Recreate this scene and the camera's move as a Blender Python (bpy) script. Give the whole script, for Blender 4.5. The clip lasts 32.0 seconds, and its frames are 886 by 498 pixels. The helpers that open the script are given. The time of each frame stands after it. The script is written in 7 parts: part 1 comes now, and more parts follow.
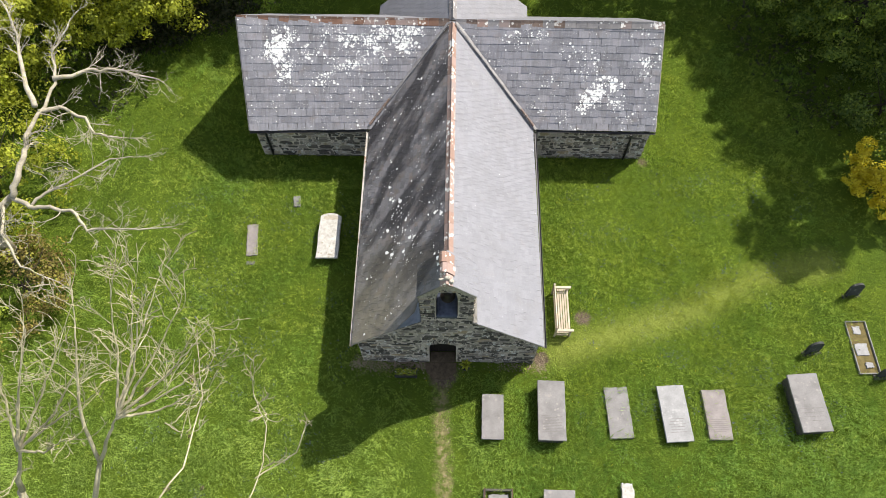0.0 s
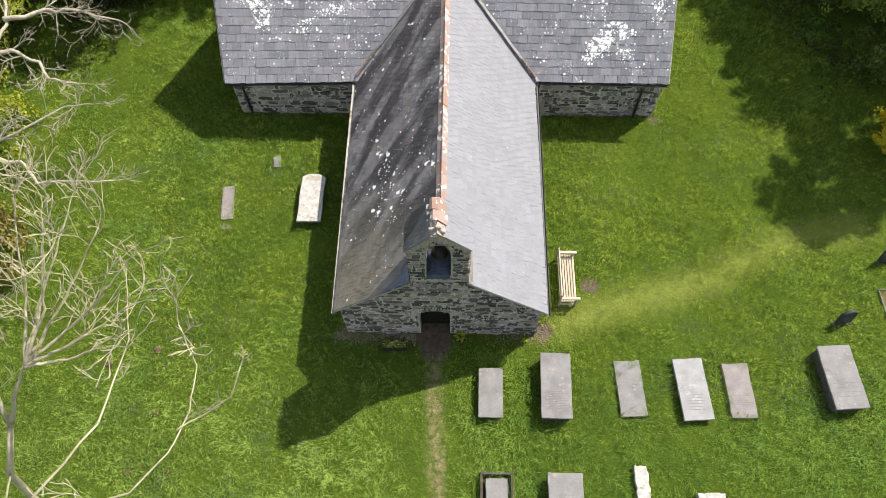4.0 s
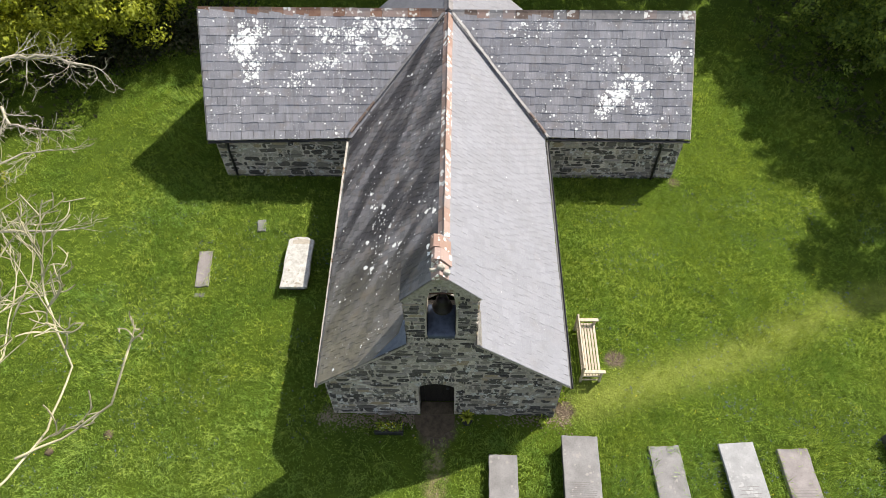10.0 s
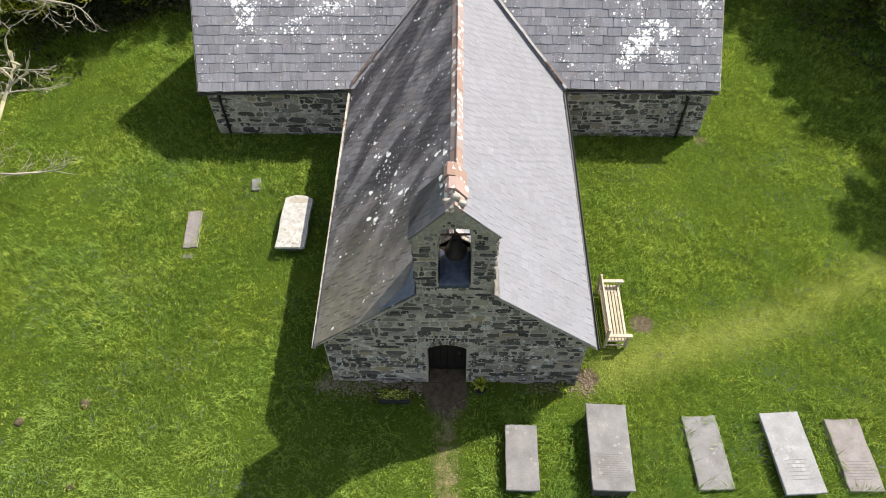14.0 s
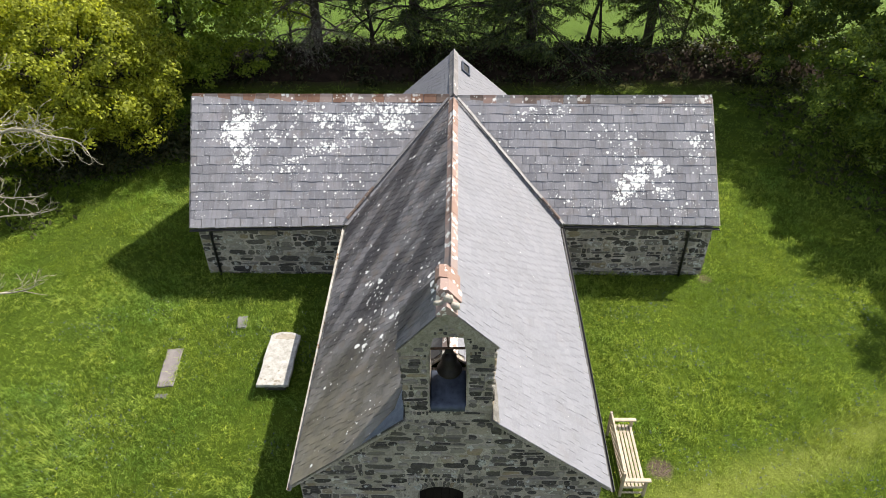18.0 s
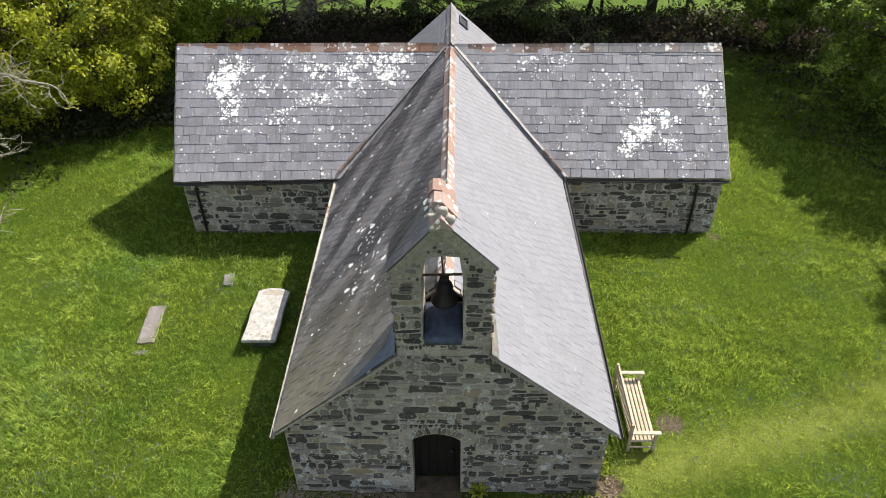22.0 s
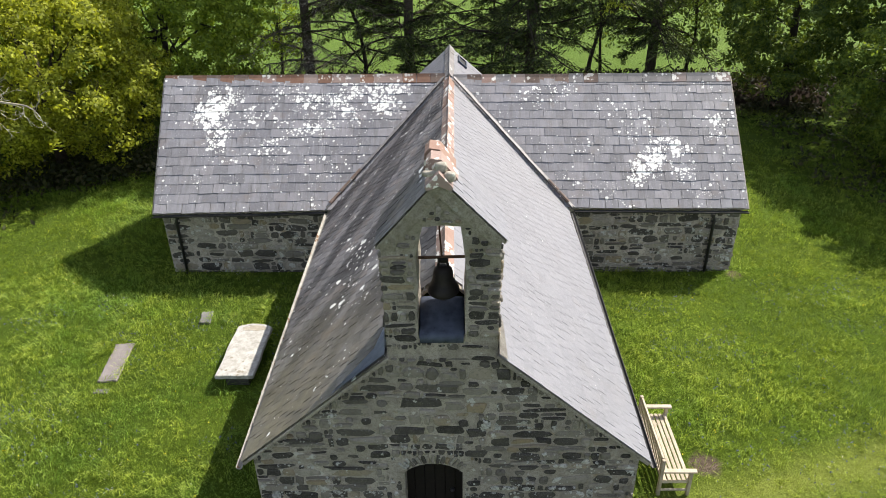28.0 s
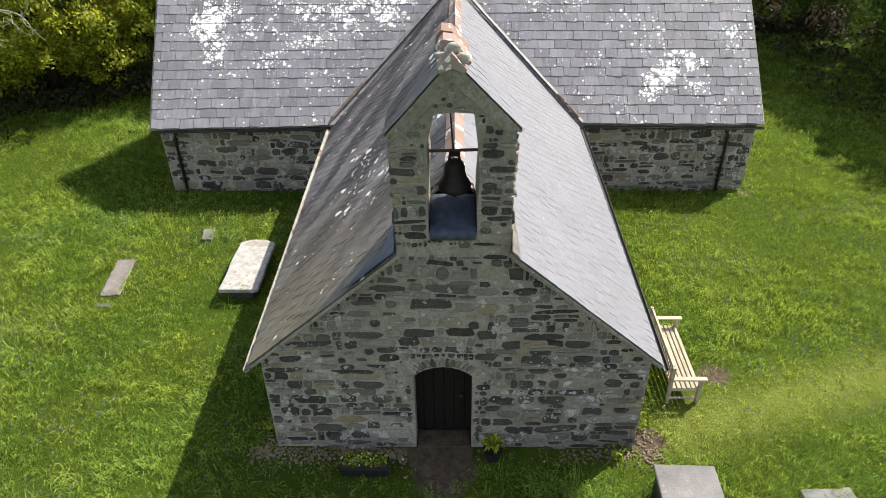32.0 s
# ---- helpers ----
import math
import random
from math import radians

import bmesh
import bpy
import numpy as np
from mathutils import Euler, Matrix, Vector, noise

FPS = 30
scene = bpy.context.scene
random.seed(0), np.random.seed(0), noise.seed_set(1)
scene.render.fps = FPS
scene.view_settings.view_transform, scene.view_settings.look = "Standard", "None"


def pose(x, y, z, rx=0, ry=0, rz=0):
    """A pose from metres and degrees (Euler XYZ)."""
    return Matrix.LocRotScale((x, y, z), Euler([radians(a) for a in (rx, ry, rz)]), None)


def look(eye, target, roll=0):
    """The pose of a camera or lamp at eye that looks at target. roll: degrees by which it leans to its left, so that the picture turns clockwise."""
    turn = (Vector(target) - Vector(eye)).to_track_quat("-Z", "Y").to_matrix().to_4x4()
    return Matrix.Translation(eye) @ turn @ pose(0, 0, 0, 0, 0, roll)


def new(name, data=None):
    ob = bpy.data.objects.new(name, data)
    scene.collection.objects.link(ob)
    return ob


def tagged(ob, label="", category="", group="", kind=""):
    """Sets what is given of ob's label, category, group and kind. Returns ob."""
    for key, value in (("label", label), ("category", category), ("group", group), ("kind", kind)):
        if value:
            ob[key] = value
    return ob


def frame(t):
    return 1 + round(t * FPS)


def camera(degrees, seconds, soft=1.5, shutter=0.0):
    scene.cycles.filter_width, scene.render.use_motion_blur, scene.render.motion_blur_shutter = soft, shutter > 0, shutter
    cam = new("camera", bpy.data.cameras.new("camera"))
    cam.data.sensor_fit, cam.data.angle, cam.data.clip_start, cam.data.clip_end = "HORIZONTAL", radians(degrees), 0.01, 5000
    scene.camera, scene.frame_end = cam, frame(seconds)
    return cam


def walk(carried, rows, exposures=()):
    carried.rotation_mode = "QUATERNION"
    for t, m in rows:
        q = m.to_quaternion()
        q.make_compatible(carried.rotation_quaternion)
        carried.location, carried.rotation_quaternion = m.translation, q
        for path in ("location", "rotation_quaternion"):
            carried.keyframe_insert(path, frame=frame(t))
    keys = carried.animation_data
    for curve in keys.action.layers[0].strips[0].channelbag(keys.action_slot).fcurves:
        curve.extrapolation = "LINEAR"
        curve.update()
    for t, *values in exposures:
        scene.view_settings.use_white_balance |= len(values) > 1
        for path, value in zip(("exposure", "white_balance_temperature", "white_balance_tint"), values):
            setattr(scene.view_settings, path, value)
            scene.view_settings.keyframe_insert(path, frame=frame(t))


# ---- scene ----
cam = camera(65.2, 32.0, 0.7)
PATH = [
    (0, (0.224, -8.820, 26.643), (0.1891, -7.8950, 24.8698), -1.20),
    (0.5, (0.232, -8.825, 26.294), (0.1969, -7.9002, 24.5205), -1.20),
    (1, (0.221, -8.830, 25.941), (0.1860, -7.9043, 24.1687), -1.20),
    (1.5, (0.249, -8.842, 25.589), (0.2135, -7.9154, 23.8167), -1.20),
    (2, (0.304, -8.867, 25.229), (0.2691, -7.9393, 23.4579), -1.19),
    (2.5, (0.326, -8.898, 24.856), (0.2907, -7.9700, 23.0849), -1.19),
    (3, (0.365, -8.917, 24.460), (0.3301, -7.9901, 22.6884), -1.19),
    (3.5, (0.412, -8.918, 24.056), (0.3776, -7.9930, 22.2828), -1.19),
    (5.5, (0.535, -8.866, 22.439), (0.5006, -7.9329, 20.6700), -1.17),
    (6, (0.552, -8.874, 22.098), (0.5175, -7.9428, 20.3287), -1.17),
    (6.5, (0.552, -8.835, 21.796), (0.5184, -7.9104, 20.0227), -1.19),
    (7, (0.532, -8.762, 21.514), (0.4980, -7.8320, 19.7441), -1.18),
    (7.5, (0.505, -8.700, 21.275), (0.4707, -7.6884, 19.5504), -1.09),
    (8, (0.473, -8.688, 21.082), (0.4375, -7.5606, 19.4301), -0.98),
    (8.5, (0.432, -8.713, 20.892), (0.3962, -7.5178, 19.2885), -0.93),
    (9, (0.387, -8.738, 20.664), (0.3513, -7.5348, 19.0668), -0.93),
    (9.5, (0.345, -8.772, 20.388), (0.3095, -7.5691, 18.7913), -0.93),
    (10, (0.311, -8.799, 20.106), (0.2756, -7.5944, 18.5100), -0.92),
    (10.5, (0.248, -8.806, 19.824), (0.2132, -7.5992, 18.2292), -0.91),
    (11, (0.162, -8.801, 19.537), (0.1265, -7.5925, 17.9439), -0.91),
    (11.5, (0.147, -8.796, 19.208), (0.1110, -7.5856, 17.6165), -0.90),
    (12, (0.148, -8.772, 18.858), (0.1128, -7.5636, 17.2649), -0.90),
    (12.5, (0.151, -8.759, 18.530), (0.1152, -7.5494, 16.9378), -0.90),
    (13, (0.152, -8.760, 18.222), (0.1169, -7.5485, 16.6308), -0.90),
    (13.5, (0.129, -8.794, 17.939), (0.0928, -7.5816, 16.3483), -0.90),
    (14, (0.001, -8.814, 17.665), (-0.0362, -7.6000, 16.0755), -0.91),
    (14.5, (-0.129, -8.838, 17.416), (-0.1665, -7.5739, 15.8664), -0.89),
    (15, (-0.229, -8.893, 17.194), (-0.2671, -7.5307, 15.7308), -0.85),
    (15.5, (-0.260, -8.970, 16.980), (-0.3002, -7.4996, 15.6248), -0.80),
    (17.5, (0.109, -9.030, 16.069), (0.0673, -7.4510, 14.8425), -0.80),
    (18, (0.160, -9.026, 15.845), (0.1177, -7.4463, 14.6191), -0.81),
    (18.5, (0.208, -9.021, 15.631), (0.1658, -7.4410, 14.4047), -0.82),
    (19, (0.210, -9.009, 15.419), (0.1675, -7.4301, 14.1921), -0.83),
    (19.5, (0.185, -8.987, 15.184), (0.1432, -7.4059, 13.9598), -0.84),
    (20, (0.130, -8.960, 14.942), (0.0883, -7.3784, 13.7185), -0.84),
    (20.5, (0.093, -8.970, 14.699), (0.0511, -7.3879, 13.4767), -0.84),
    (21, (0.125, -9.013, 14.461), (0.0833, -7.4301, 13.2385), -0.84),
    (21.5, (0.176, -9.054, 14.211), (0.1342, -7.4703, 12.9900), -0.85),
    (22, (0.235, -9.092, 13.958), (0.1935, -7.5077, 12.7380), -0.85),
    (22.5, (0.302, -9.083, 13.716), (0.2610, -7.4996, 12.4947), -0.86),
    (23, (0.336, -9.078, 13.488), (0.2951, -7.4956, 12.2648), -0.88),
    (23.5, (0.309, -9.072, 13.232), (0.2683, -7.4899, 12.0093), -0.88),
    (24, (0.273, -9.064, 12.984), (0.2335, -7.4808, 11.7623), -0.89),
    (24.5, (0.202, -9.055, 12.744), (0.1622, -7.4716, 11.5222), -0.90),
    (25, (0.166, -9.004, 12.510), (0.1257, -7.4209, 11.2876), -0.91),
    (25.5, (0.156, -8.954, 12.300), (0.1166, -7.3725, 11.0769), -0.90),
    (27.5, (0.241, -8.783, 11.516), (0.2036, -7.1161, 10.4108), -0.85),
    (28, (0.201, -8.773, 11.350), (0.1637, -7.0303, 10.3694), -0.81),
    (28.5, (0.150, -8.794, 11.249), (0.1138, -6.9843, 10.3982), -0.79),
    (29, (0.123, -8.864, 11.158), (0.0873, -7.0194, 10.3866), -0.77),
    (29.5, (0.110, -8.930, 11.052), (0.0740, -7.0846, 10.2829), -0.75),
    (30, (0.125, -8.928, 10.929), (0.0888, -7.1284, 10.0570), -0.76),
    (30.5, (0.118, -8.906, 10.827), (0.0807, -7.1664, 9.8410), -0.77),
    (31, (0.084, -8.894, 10.736), (0.0467, -7.1895, 9.6896), -0.78),
    (31.5, (0.052, -8.865, 10.652), (0.0149, -7.1936, 9.5548), -0.78),
    (32, (0.021, -8.808, 10.545), (-0.0164, -7.1537, 9.4216), -0.77),
]
walk(cam, [(t, look(eye, target, roll)) for t, eye, target, roll in PATH], [(0, 0.92, 6700, 11), (32, 0.92, 6700, 11)])

# ---- light ----
SUN_TO = Vector((0.69, 0.55, 1.0)).normalized()
world = bpy.data.worlds.new("sky")
scene.world = world
world.use_nodes = True
wn = world.node_tree
sky = wn.nodes.new("ShaderNodeTexSky")
sky.sky_type = "NISHITA"
sky.sun_disc = False
sky.sun_elevation = math.asin(SUN_TO.z)
sky.sun_rotation = math.atan2(SUN_TO.x, SUN_TO.y)
veil = wn.nodes.new("ShaderNodeHueSaturation")  # thin broken cloud greys the blue
veil.inputs["Saturation"].default_value = 0.6
wn.links.new(sky.outputs[0], veil.inputs["Color"])
wn.links.new(veil.outputs[0], wn.nodes["Background"].inputs[0])
wn.nodes["Background"].inputs[1].default_value = 0.135
sun = new("sun", bpy.data.lights.new("sun", "SUN"))
sun.data.energy, sun.data.angle, sun.data.color = 4.6, radians(0.5), (1.0, 0.95, 0.87)
sun.matrix_world = look(SUN_TO * 60, (0, 0, 0))

# ---- node helpers ----
def material(name, rough=0.8, spec=0.3):
    m = bpy.data.materials.new(name)
    m.use_nodes = True
    nt = m.node_tree
    b = nt.nodes["Principled BSDF"]
    b.inputs["Roughness"].default_value = rough
    b.inputs["Specular IOR Level"].default_value = spec
    return m, nt, b


def put(nt, socket, value):
    if isinstance(value, bpy.types.NodeSocket):
        nt.links.new(value, socket)
    elif isinstance(value, tuple) and len(value) == 3 and socket.type == "RGBA":
        socket.default_value = (*value, 1)
    else:
        socket.default_value = value


def position(nt):
    return nt.nodes.new("ShaderNodeNewGeometry").outputs["Position"]


def noise_tex(nt, vec, scale, detail=4.0, rough=0.6, distort=0.0, colour=False):
    n = nt.nodes.new("ShaderNodeTexNoise")
    nt.links.new(vec, n.inputs["Vector"])
    n.inputs["Scale"].default_value, n.inputs["Detail"].default_value = scale, detail
    n.inputs["Roughness"].default_value, n.inputs["Distortion"].default_value = rough, distort
    return n.outputs[1 if colour else 0]


def calc(nt, op, a, b=0.0, clamp=False):
    n = nt.nodes.new("ShaderNodeMath")
    n.operation, n.use_clamp = op, clamp
    put(nt, n.inputs[0], a), put(nt, n.inputs[1], b)
    return n.outputs[0]


def step(nt, value, lo, hi, a=0.0, b=1.0):
    n = nt.nodes.new("ShaderNodeMapRange")
    put(nt, n.inputs[0], value)
    for k, v in enumerate((lo, hi, a, b)):
        put(nt, n.inputs[k + 1], v)
    return n.outputs[0]


def blend(nt, fac, a, b, how="MIX"):
    n = nt.nodes.new("ShaderNodeMix")
    n.data_type, n.blend_type = "RGBA", how
    put(nt, n.inputs[0], fac), put(nt, n.inputs[6], a), put(nt, n.inputs[7], b)
    return n.outputs[2]


def ramp(nt, fac, *stops):
    n = nt.nodes.new("ShaderNodeValToRGB")
    put(nt, n.inputs[0], fac)
    el = n.color_ramp.elements
    while len(el) < len(stops):
        el.new(0.5)
    for e, (p, c) in zip(el, stops):
        e.position, e.color = p, (*c, 1)
    return n.outputs[0]


def bump(nt, b, height, strength=0.5, dist=0.02):
    n = nt.nodes.new("ShaderNodeBump")
    n.inputs["Strength"].default_value, n.inputs["Distance"].default_value = strength, dist
    nt.links.new(height, n.inputs["Height"])
    nt.links.new(n.outputs[0], b.inputs["Normal"])


def chance(nt):
    """A number for each piece, be it an object of its own or an island of a joined mesh."""
    o = nt.nodes.new("ShaderNodeObjectInfo").outputs["Random"]
    g = nt.nodes.new("ShaderNodeNewGeometry").outputs["Random Per Island"]
    return calc(nt, "FRACT", calc(nt, "ADD", o, g))


def near(nt, vec, place, radius):
    """1 at a place, falling to 0 at the radius."""
    n = nt.nodes.new("ShaderNodeVectorMath")
    n.operation = "DISTANCE"
    nt.links.new(vec, n.inputs[0])
    n.inputs[1].default_value = place
    return step(nt, n.outputs["Value"], 0.0, radius, 1.0, 0.0)


def spots(nt, vec, scale, amount, rough=0.45):
    """Round lichen spots: the amount (a socket or number) says how much of the cells they fill."""
    n = nt.nodes.new("ShaderNodeVectorMath")
    n.operation = "MULTIPLY_ADD"
    nt.links.new(noise_tex(nt, vec, scale * 3.0, 3.0, 0.7, colour=True), n.inputs[0])
    n.inputs[1].default_value = (rough / scale,) * 3
    nt.links.new(vec, n.inputs[2])
    v = nt.nodes.new("ShaderNodeTexVoronoi")
    nt.links.new(n.outputs[0], v.inputs["Vector"])
    v.inputs["Scale"].default_value = scale
    s = nt.nodes.new("ShaderNodeSeparateColor")
    nt.links.new(v.outputs["Color"], s.inputs[0])
    reach = calc(nt, "MULTIPLY", calc(nt, "POWER", s.outputs[0], 1.6), amount)
    return step(nt, calc(nt, "SUBTRACT", reach, v.outputs["Distance"]), 0.0, 0.05)


# ---- materials ----
def slate_material(name, patches, sparse, fine, warm=0.0, mottle=0.6, tone=1.0, vary=1.0, tint=(1.0, 0.99, 0.985), streak=0.0, ochre=None, run=None):
    m, nt, b = material(name, 0.55, 0.4)
    p = position(nt)
    r = calc(nt, "MULTIPLY_ADD", chance(nt), vary)
    r.node.inputs[2].default_value = 0.5 - 0.5 * vary
    col = ramp(nt, r, (0.0, (0.135, 0.135, 0.15)), (0.35, (0.2, 0.2, 0.222)), (0.7, (0.25, 0.25, 0.272)), (0.92, (0.285, 0.275, 0.295)), (1.0, (0.24, 0.215, 0.215)))
    col = blend(nt, step(nt, noise_tex(nt, p, 0.8, 5.0, 0.65), 0.38, 0.68, 0.0, mottle), col, (0.15, 0.145, 0.15))
    col = blend(nt, step(nt, noise_tex(nt, p, 22.0, 4.0, 0.7), 0.45, 0.75, 0.0, 0.45), col, (0.33, 0.33, 0.335))
    col = blend(nt, step(nt, noise_tex(nt, p, 1.7, 4.0, 0.6), 0.56, 0.72, 0.0, 0.35 + warm), col, (0.2, 0.155, 0.12))
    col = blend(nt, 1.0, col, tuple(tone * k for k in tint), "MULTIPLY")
    # soft dark diagonal bands: stains and cast shade painted together
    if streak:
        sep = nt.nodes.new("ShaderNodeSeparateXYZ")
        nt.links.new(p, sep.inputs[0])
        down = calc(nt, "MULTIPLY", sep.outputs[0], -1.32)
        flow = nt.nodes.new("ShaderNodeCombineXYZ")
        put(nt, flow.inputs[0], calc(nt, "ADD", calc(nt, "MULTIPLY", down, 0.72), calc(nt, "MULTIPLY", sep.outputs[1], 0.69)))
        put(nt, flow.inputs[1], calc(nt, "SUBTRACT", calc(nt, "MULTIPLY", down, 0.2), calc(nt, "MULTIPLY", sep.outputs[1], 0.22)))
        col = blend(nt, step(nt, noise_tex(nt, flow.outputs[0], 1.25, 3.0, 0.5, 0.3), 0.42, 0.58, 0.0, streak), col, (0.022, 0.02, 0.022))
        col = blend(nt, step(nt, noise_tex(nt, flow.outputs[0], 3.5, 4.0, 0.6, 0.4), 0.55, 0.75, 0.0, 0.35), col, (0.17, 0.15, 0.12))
    if run:
        long = nt.nodes.new("ShaderNodeVectorMath")
        long.operation = "MULTIPLY"
        nt.links.new(p, long.inputs[0])
        long.inputs[1].default_value = run
        col = blend(nt, step(nt, noise_tex(nt, long.outputs[0], 1.0, 5.0, 0.65), 0.5, 0.7, 0.0, 0.6), col, (0.13, 0.122, 0.122))
        col = blend(nt, step(nt, noise_tex(nt, long.outputs[0], 2.3, 4.0, 0.6), 0.55, 0.72, 0.0, 0.45), col, (0.36, 0.36, 0.365))
    if ochre:
        col = blend(nt, calc(nt, "MULTIPLY", near(nt, p, ochre[0], ochre[1]), step(nt, noise_tex(nt, p, 3.0, 5.0, 0.65), 0.3, 0.7, 0.35, 1.0)), col, ochre[2])
    amount = sparse
    for place, radius, gain in patches:
        amount = calc(nt, "ADD", amount, calc(nt, "MULTIPLY", near(nt, p, place, radius), gain))
    wide = calc(nt, "MULTIPLY", amount, step(nt, noise_tex(nt, p, 1.3, 3.0, 0.6), 0.36, 0.66, 0.15, 1.35))
    white = calc(nt, "MAXIMUM", spots(nt, p, fine, wide), spots(nt, p, fine * 2.3, calc(nt, "MULTIPLY", wide, 0.85)), True)
    col = blend(nt, white, col, blend(nt, noise_tex(nt, p, 40.0, 2.0), (0.62, 0.62, 0.58), (0.86, 0.86, 0.83)))
    put(nt, b.inputs["Base Color"], col)
    put(nt, b.inputs["Roughness"], calc(nt, "ADD", step(nt, noise_tex(nt, p, 9.0), 0.3, 0.7, 0.42, 0.62), calc(nt, "MULTIPLY", white, 0.3)))
    bump(nt, b, noise_tex(nt, p, 35.0, 5.0, 0.7), 0.35, 0.012)
    return m


SLATE_TRANSEPT = slate_material("slate_with_lichen", [((-7.45, 12.15, 4.36), 0.75, 1.7), ((-7.3, 12.5, 4.7), 0.9, 1.0), ((-7.1, 11.6, 3.9), 0.7, 0.9), ((-6.3, 12.7, 4.9), 0.8, 0.6), ((-5.4, 12.2, 4.5), 1.5, 0.5), ((-5.2, 11.2, 3.5), 1.0, 0.4), ((-4.2, 11.9, 4.2), 1.3, 0.45), ((-2.7, 12.8, 5.0), 1.1, 1.0), ((-1.8, 12.65, 4.85), 0.8, 1.2), ((-2.7, 12.2, 4.4), 0.8, 0.7), ((-3.8, 12.7, 4.9), 1.0, 0.6), ((5.9, 10.65, 3.0), 0.7, 1.5), ((5.85, 10.4, 2.8), 0.5, 0.7), ((6.3, 11.0, 3.35), 1.2, 0.7), ((6.9, 10.9, 3.2), 0.9, 0.45), ((5.8, 11.4, 3.75), 0.8, 0.4), ((8.3, 11.7, 4.1), 0.9, 0.4), ((3.2, 12.8, 5.0), 1.0, 0.3), ((4.4, 12.3, 4.5), 1.6, 0.2)], 0.34, 7.4, 0.05, 0.5, 1.0, 0.8, run=(7.0, 0.9, 0.9))
# north slopes toned darker, sunlit ones paler: the light put into one slate's colour
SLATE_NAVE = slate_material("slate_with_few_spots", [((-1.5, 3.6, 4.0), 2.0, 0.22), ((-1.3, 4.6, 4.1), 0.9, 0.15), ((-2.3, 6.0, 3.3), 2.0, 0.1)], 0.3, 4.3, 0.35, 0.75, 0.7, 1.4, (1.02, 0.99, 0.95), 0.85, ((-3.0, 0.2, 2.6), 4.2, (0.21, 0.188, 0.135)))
SLATE_PALE = slate_material("slate_pale_even", [], 0.12, 6.0, -0.25, 0.3, 0.86, 0.22, (0.985, 1.0, 1.015))


def stone_material():
    m, nt, b = material("rubble_stone", 0.9, 0.2)
    p = position(nt)
    r = chance(nt)
    col = ramp(nt, r, (0.0, (0.034, 0.031, 0.028)), (0.34, (0.066, 0.06, 0.052)), (0.5, (0.15, 0.136, 0.115)), (0.66, (0.25, 0.226, 0.19)), (0.86, (0.35, 0.32, 0.272)), (0.95, (0.29, 0.225, 0.13)), (1.0, (0.36, 0.34, 0.3)))
    col = blend(nt, step(nt, noise_tex(nt, p, 7.0, 6.0, 0.75), 0.46, 0.7, 0.0, 0.5), col, (0.16, 0.148, 0.122))
    col = blend(nt, step(nt, noise_tex(nt, p, 19.0, 5.0, 0.75), 0.5, 0.72, 0.0, 0.6), col, (0.05, 0.046, 0.04))
    col = blend(nt, step(nt, noise_tex(nt, p, 50.0, 3.0, 0.7), 0.52, 0.8, 0.0, 0.5), col, (0.36, 0.35, 0.32))
    sep = nt.nodes.new("ShaderNodeSeparateXYZ")
    nt.links.new(p, sep.inputs[0])
    low = step(nt, sep.outputs[2], 1.5, 5.0, 0.95, 0.55)
    cover = calc(nt, "MULTIPLY", step(nt, noise_tex(nt, p, 1.8, 3.0), 0.42, 0.62, 0.15, 1.0), low)
    white = calc(nt, "MAXIMUM", spots(nt, p, 5.0, cover, 0.8), spots(nt, p, 15.0, calc(nt, "MULTIPLY", cover, 0.7)))
    white = calc(nt, "MULTIPLY", white, step(nt, noise_tex(nt, p, 24.0, 4.0, 0.7), 0.35, 0.6, 0.25, 0.9))
    col = blend(nt, white, col, (0.56, 0.56, 0.52))
    put(nt, b.inputs["Base Color"], col)
    bump(nt, b, noise_tex(nt, p, 20.0, 8.0, 0.75), 1.0, 0.035)
    return m


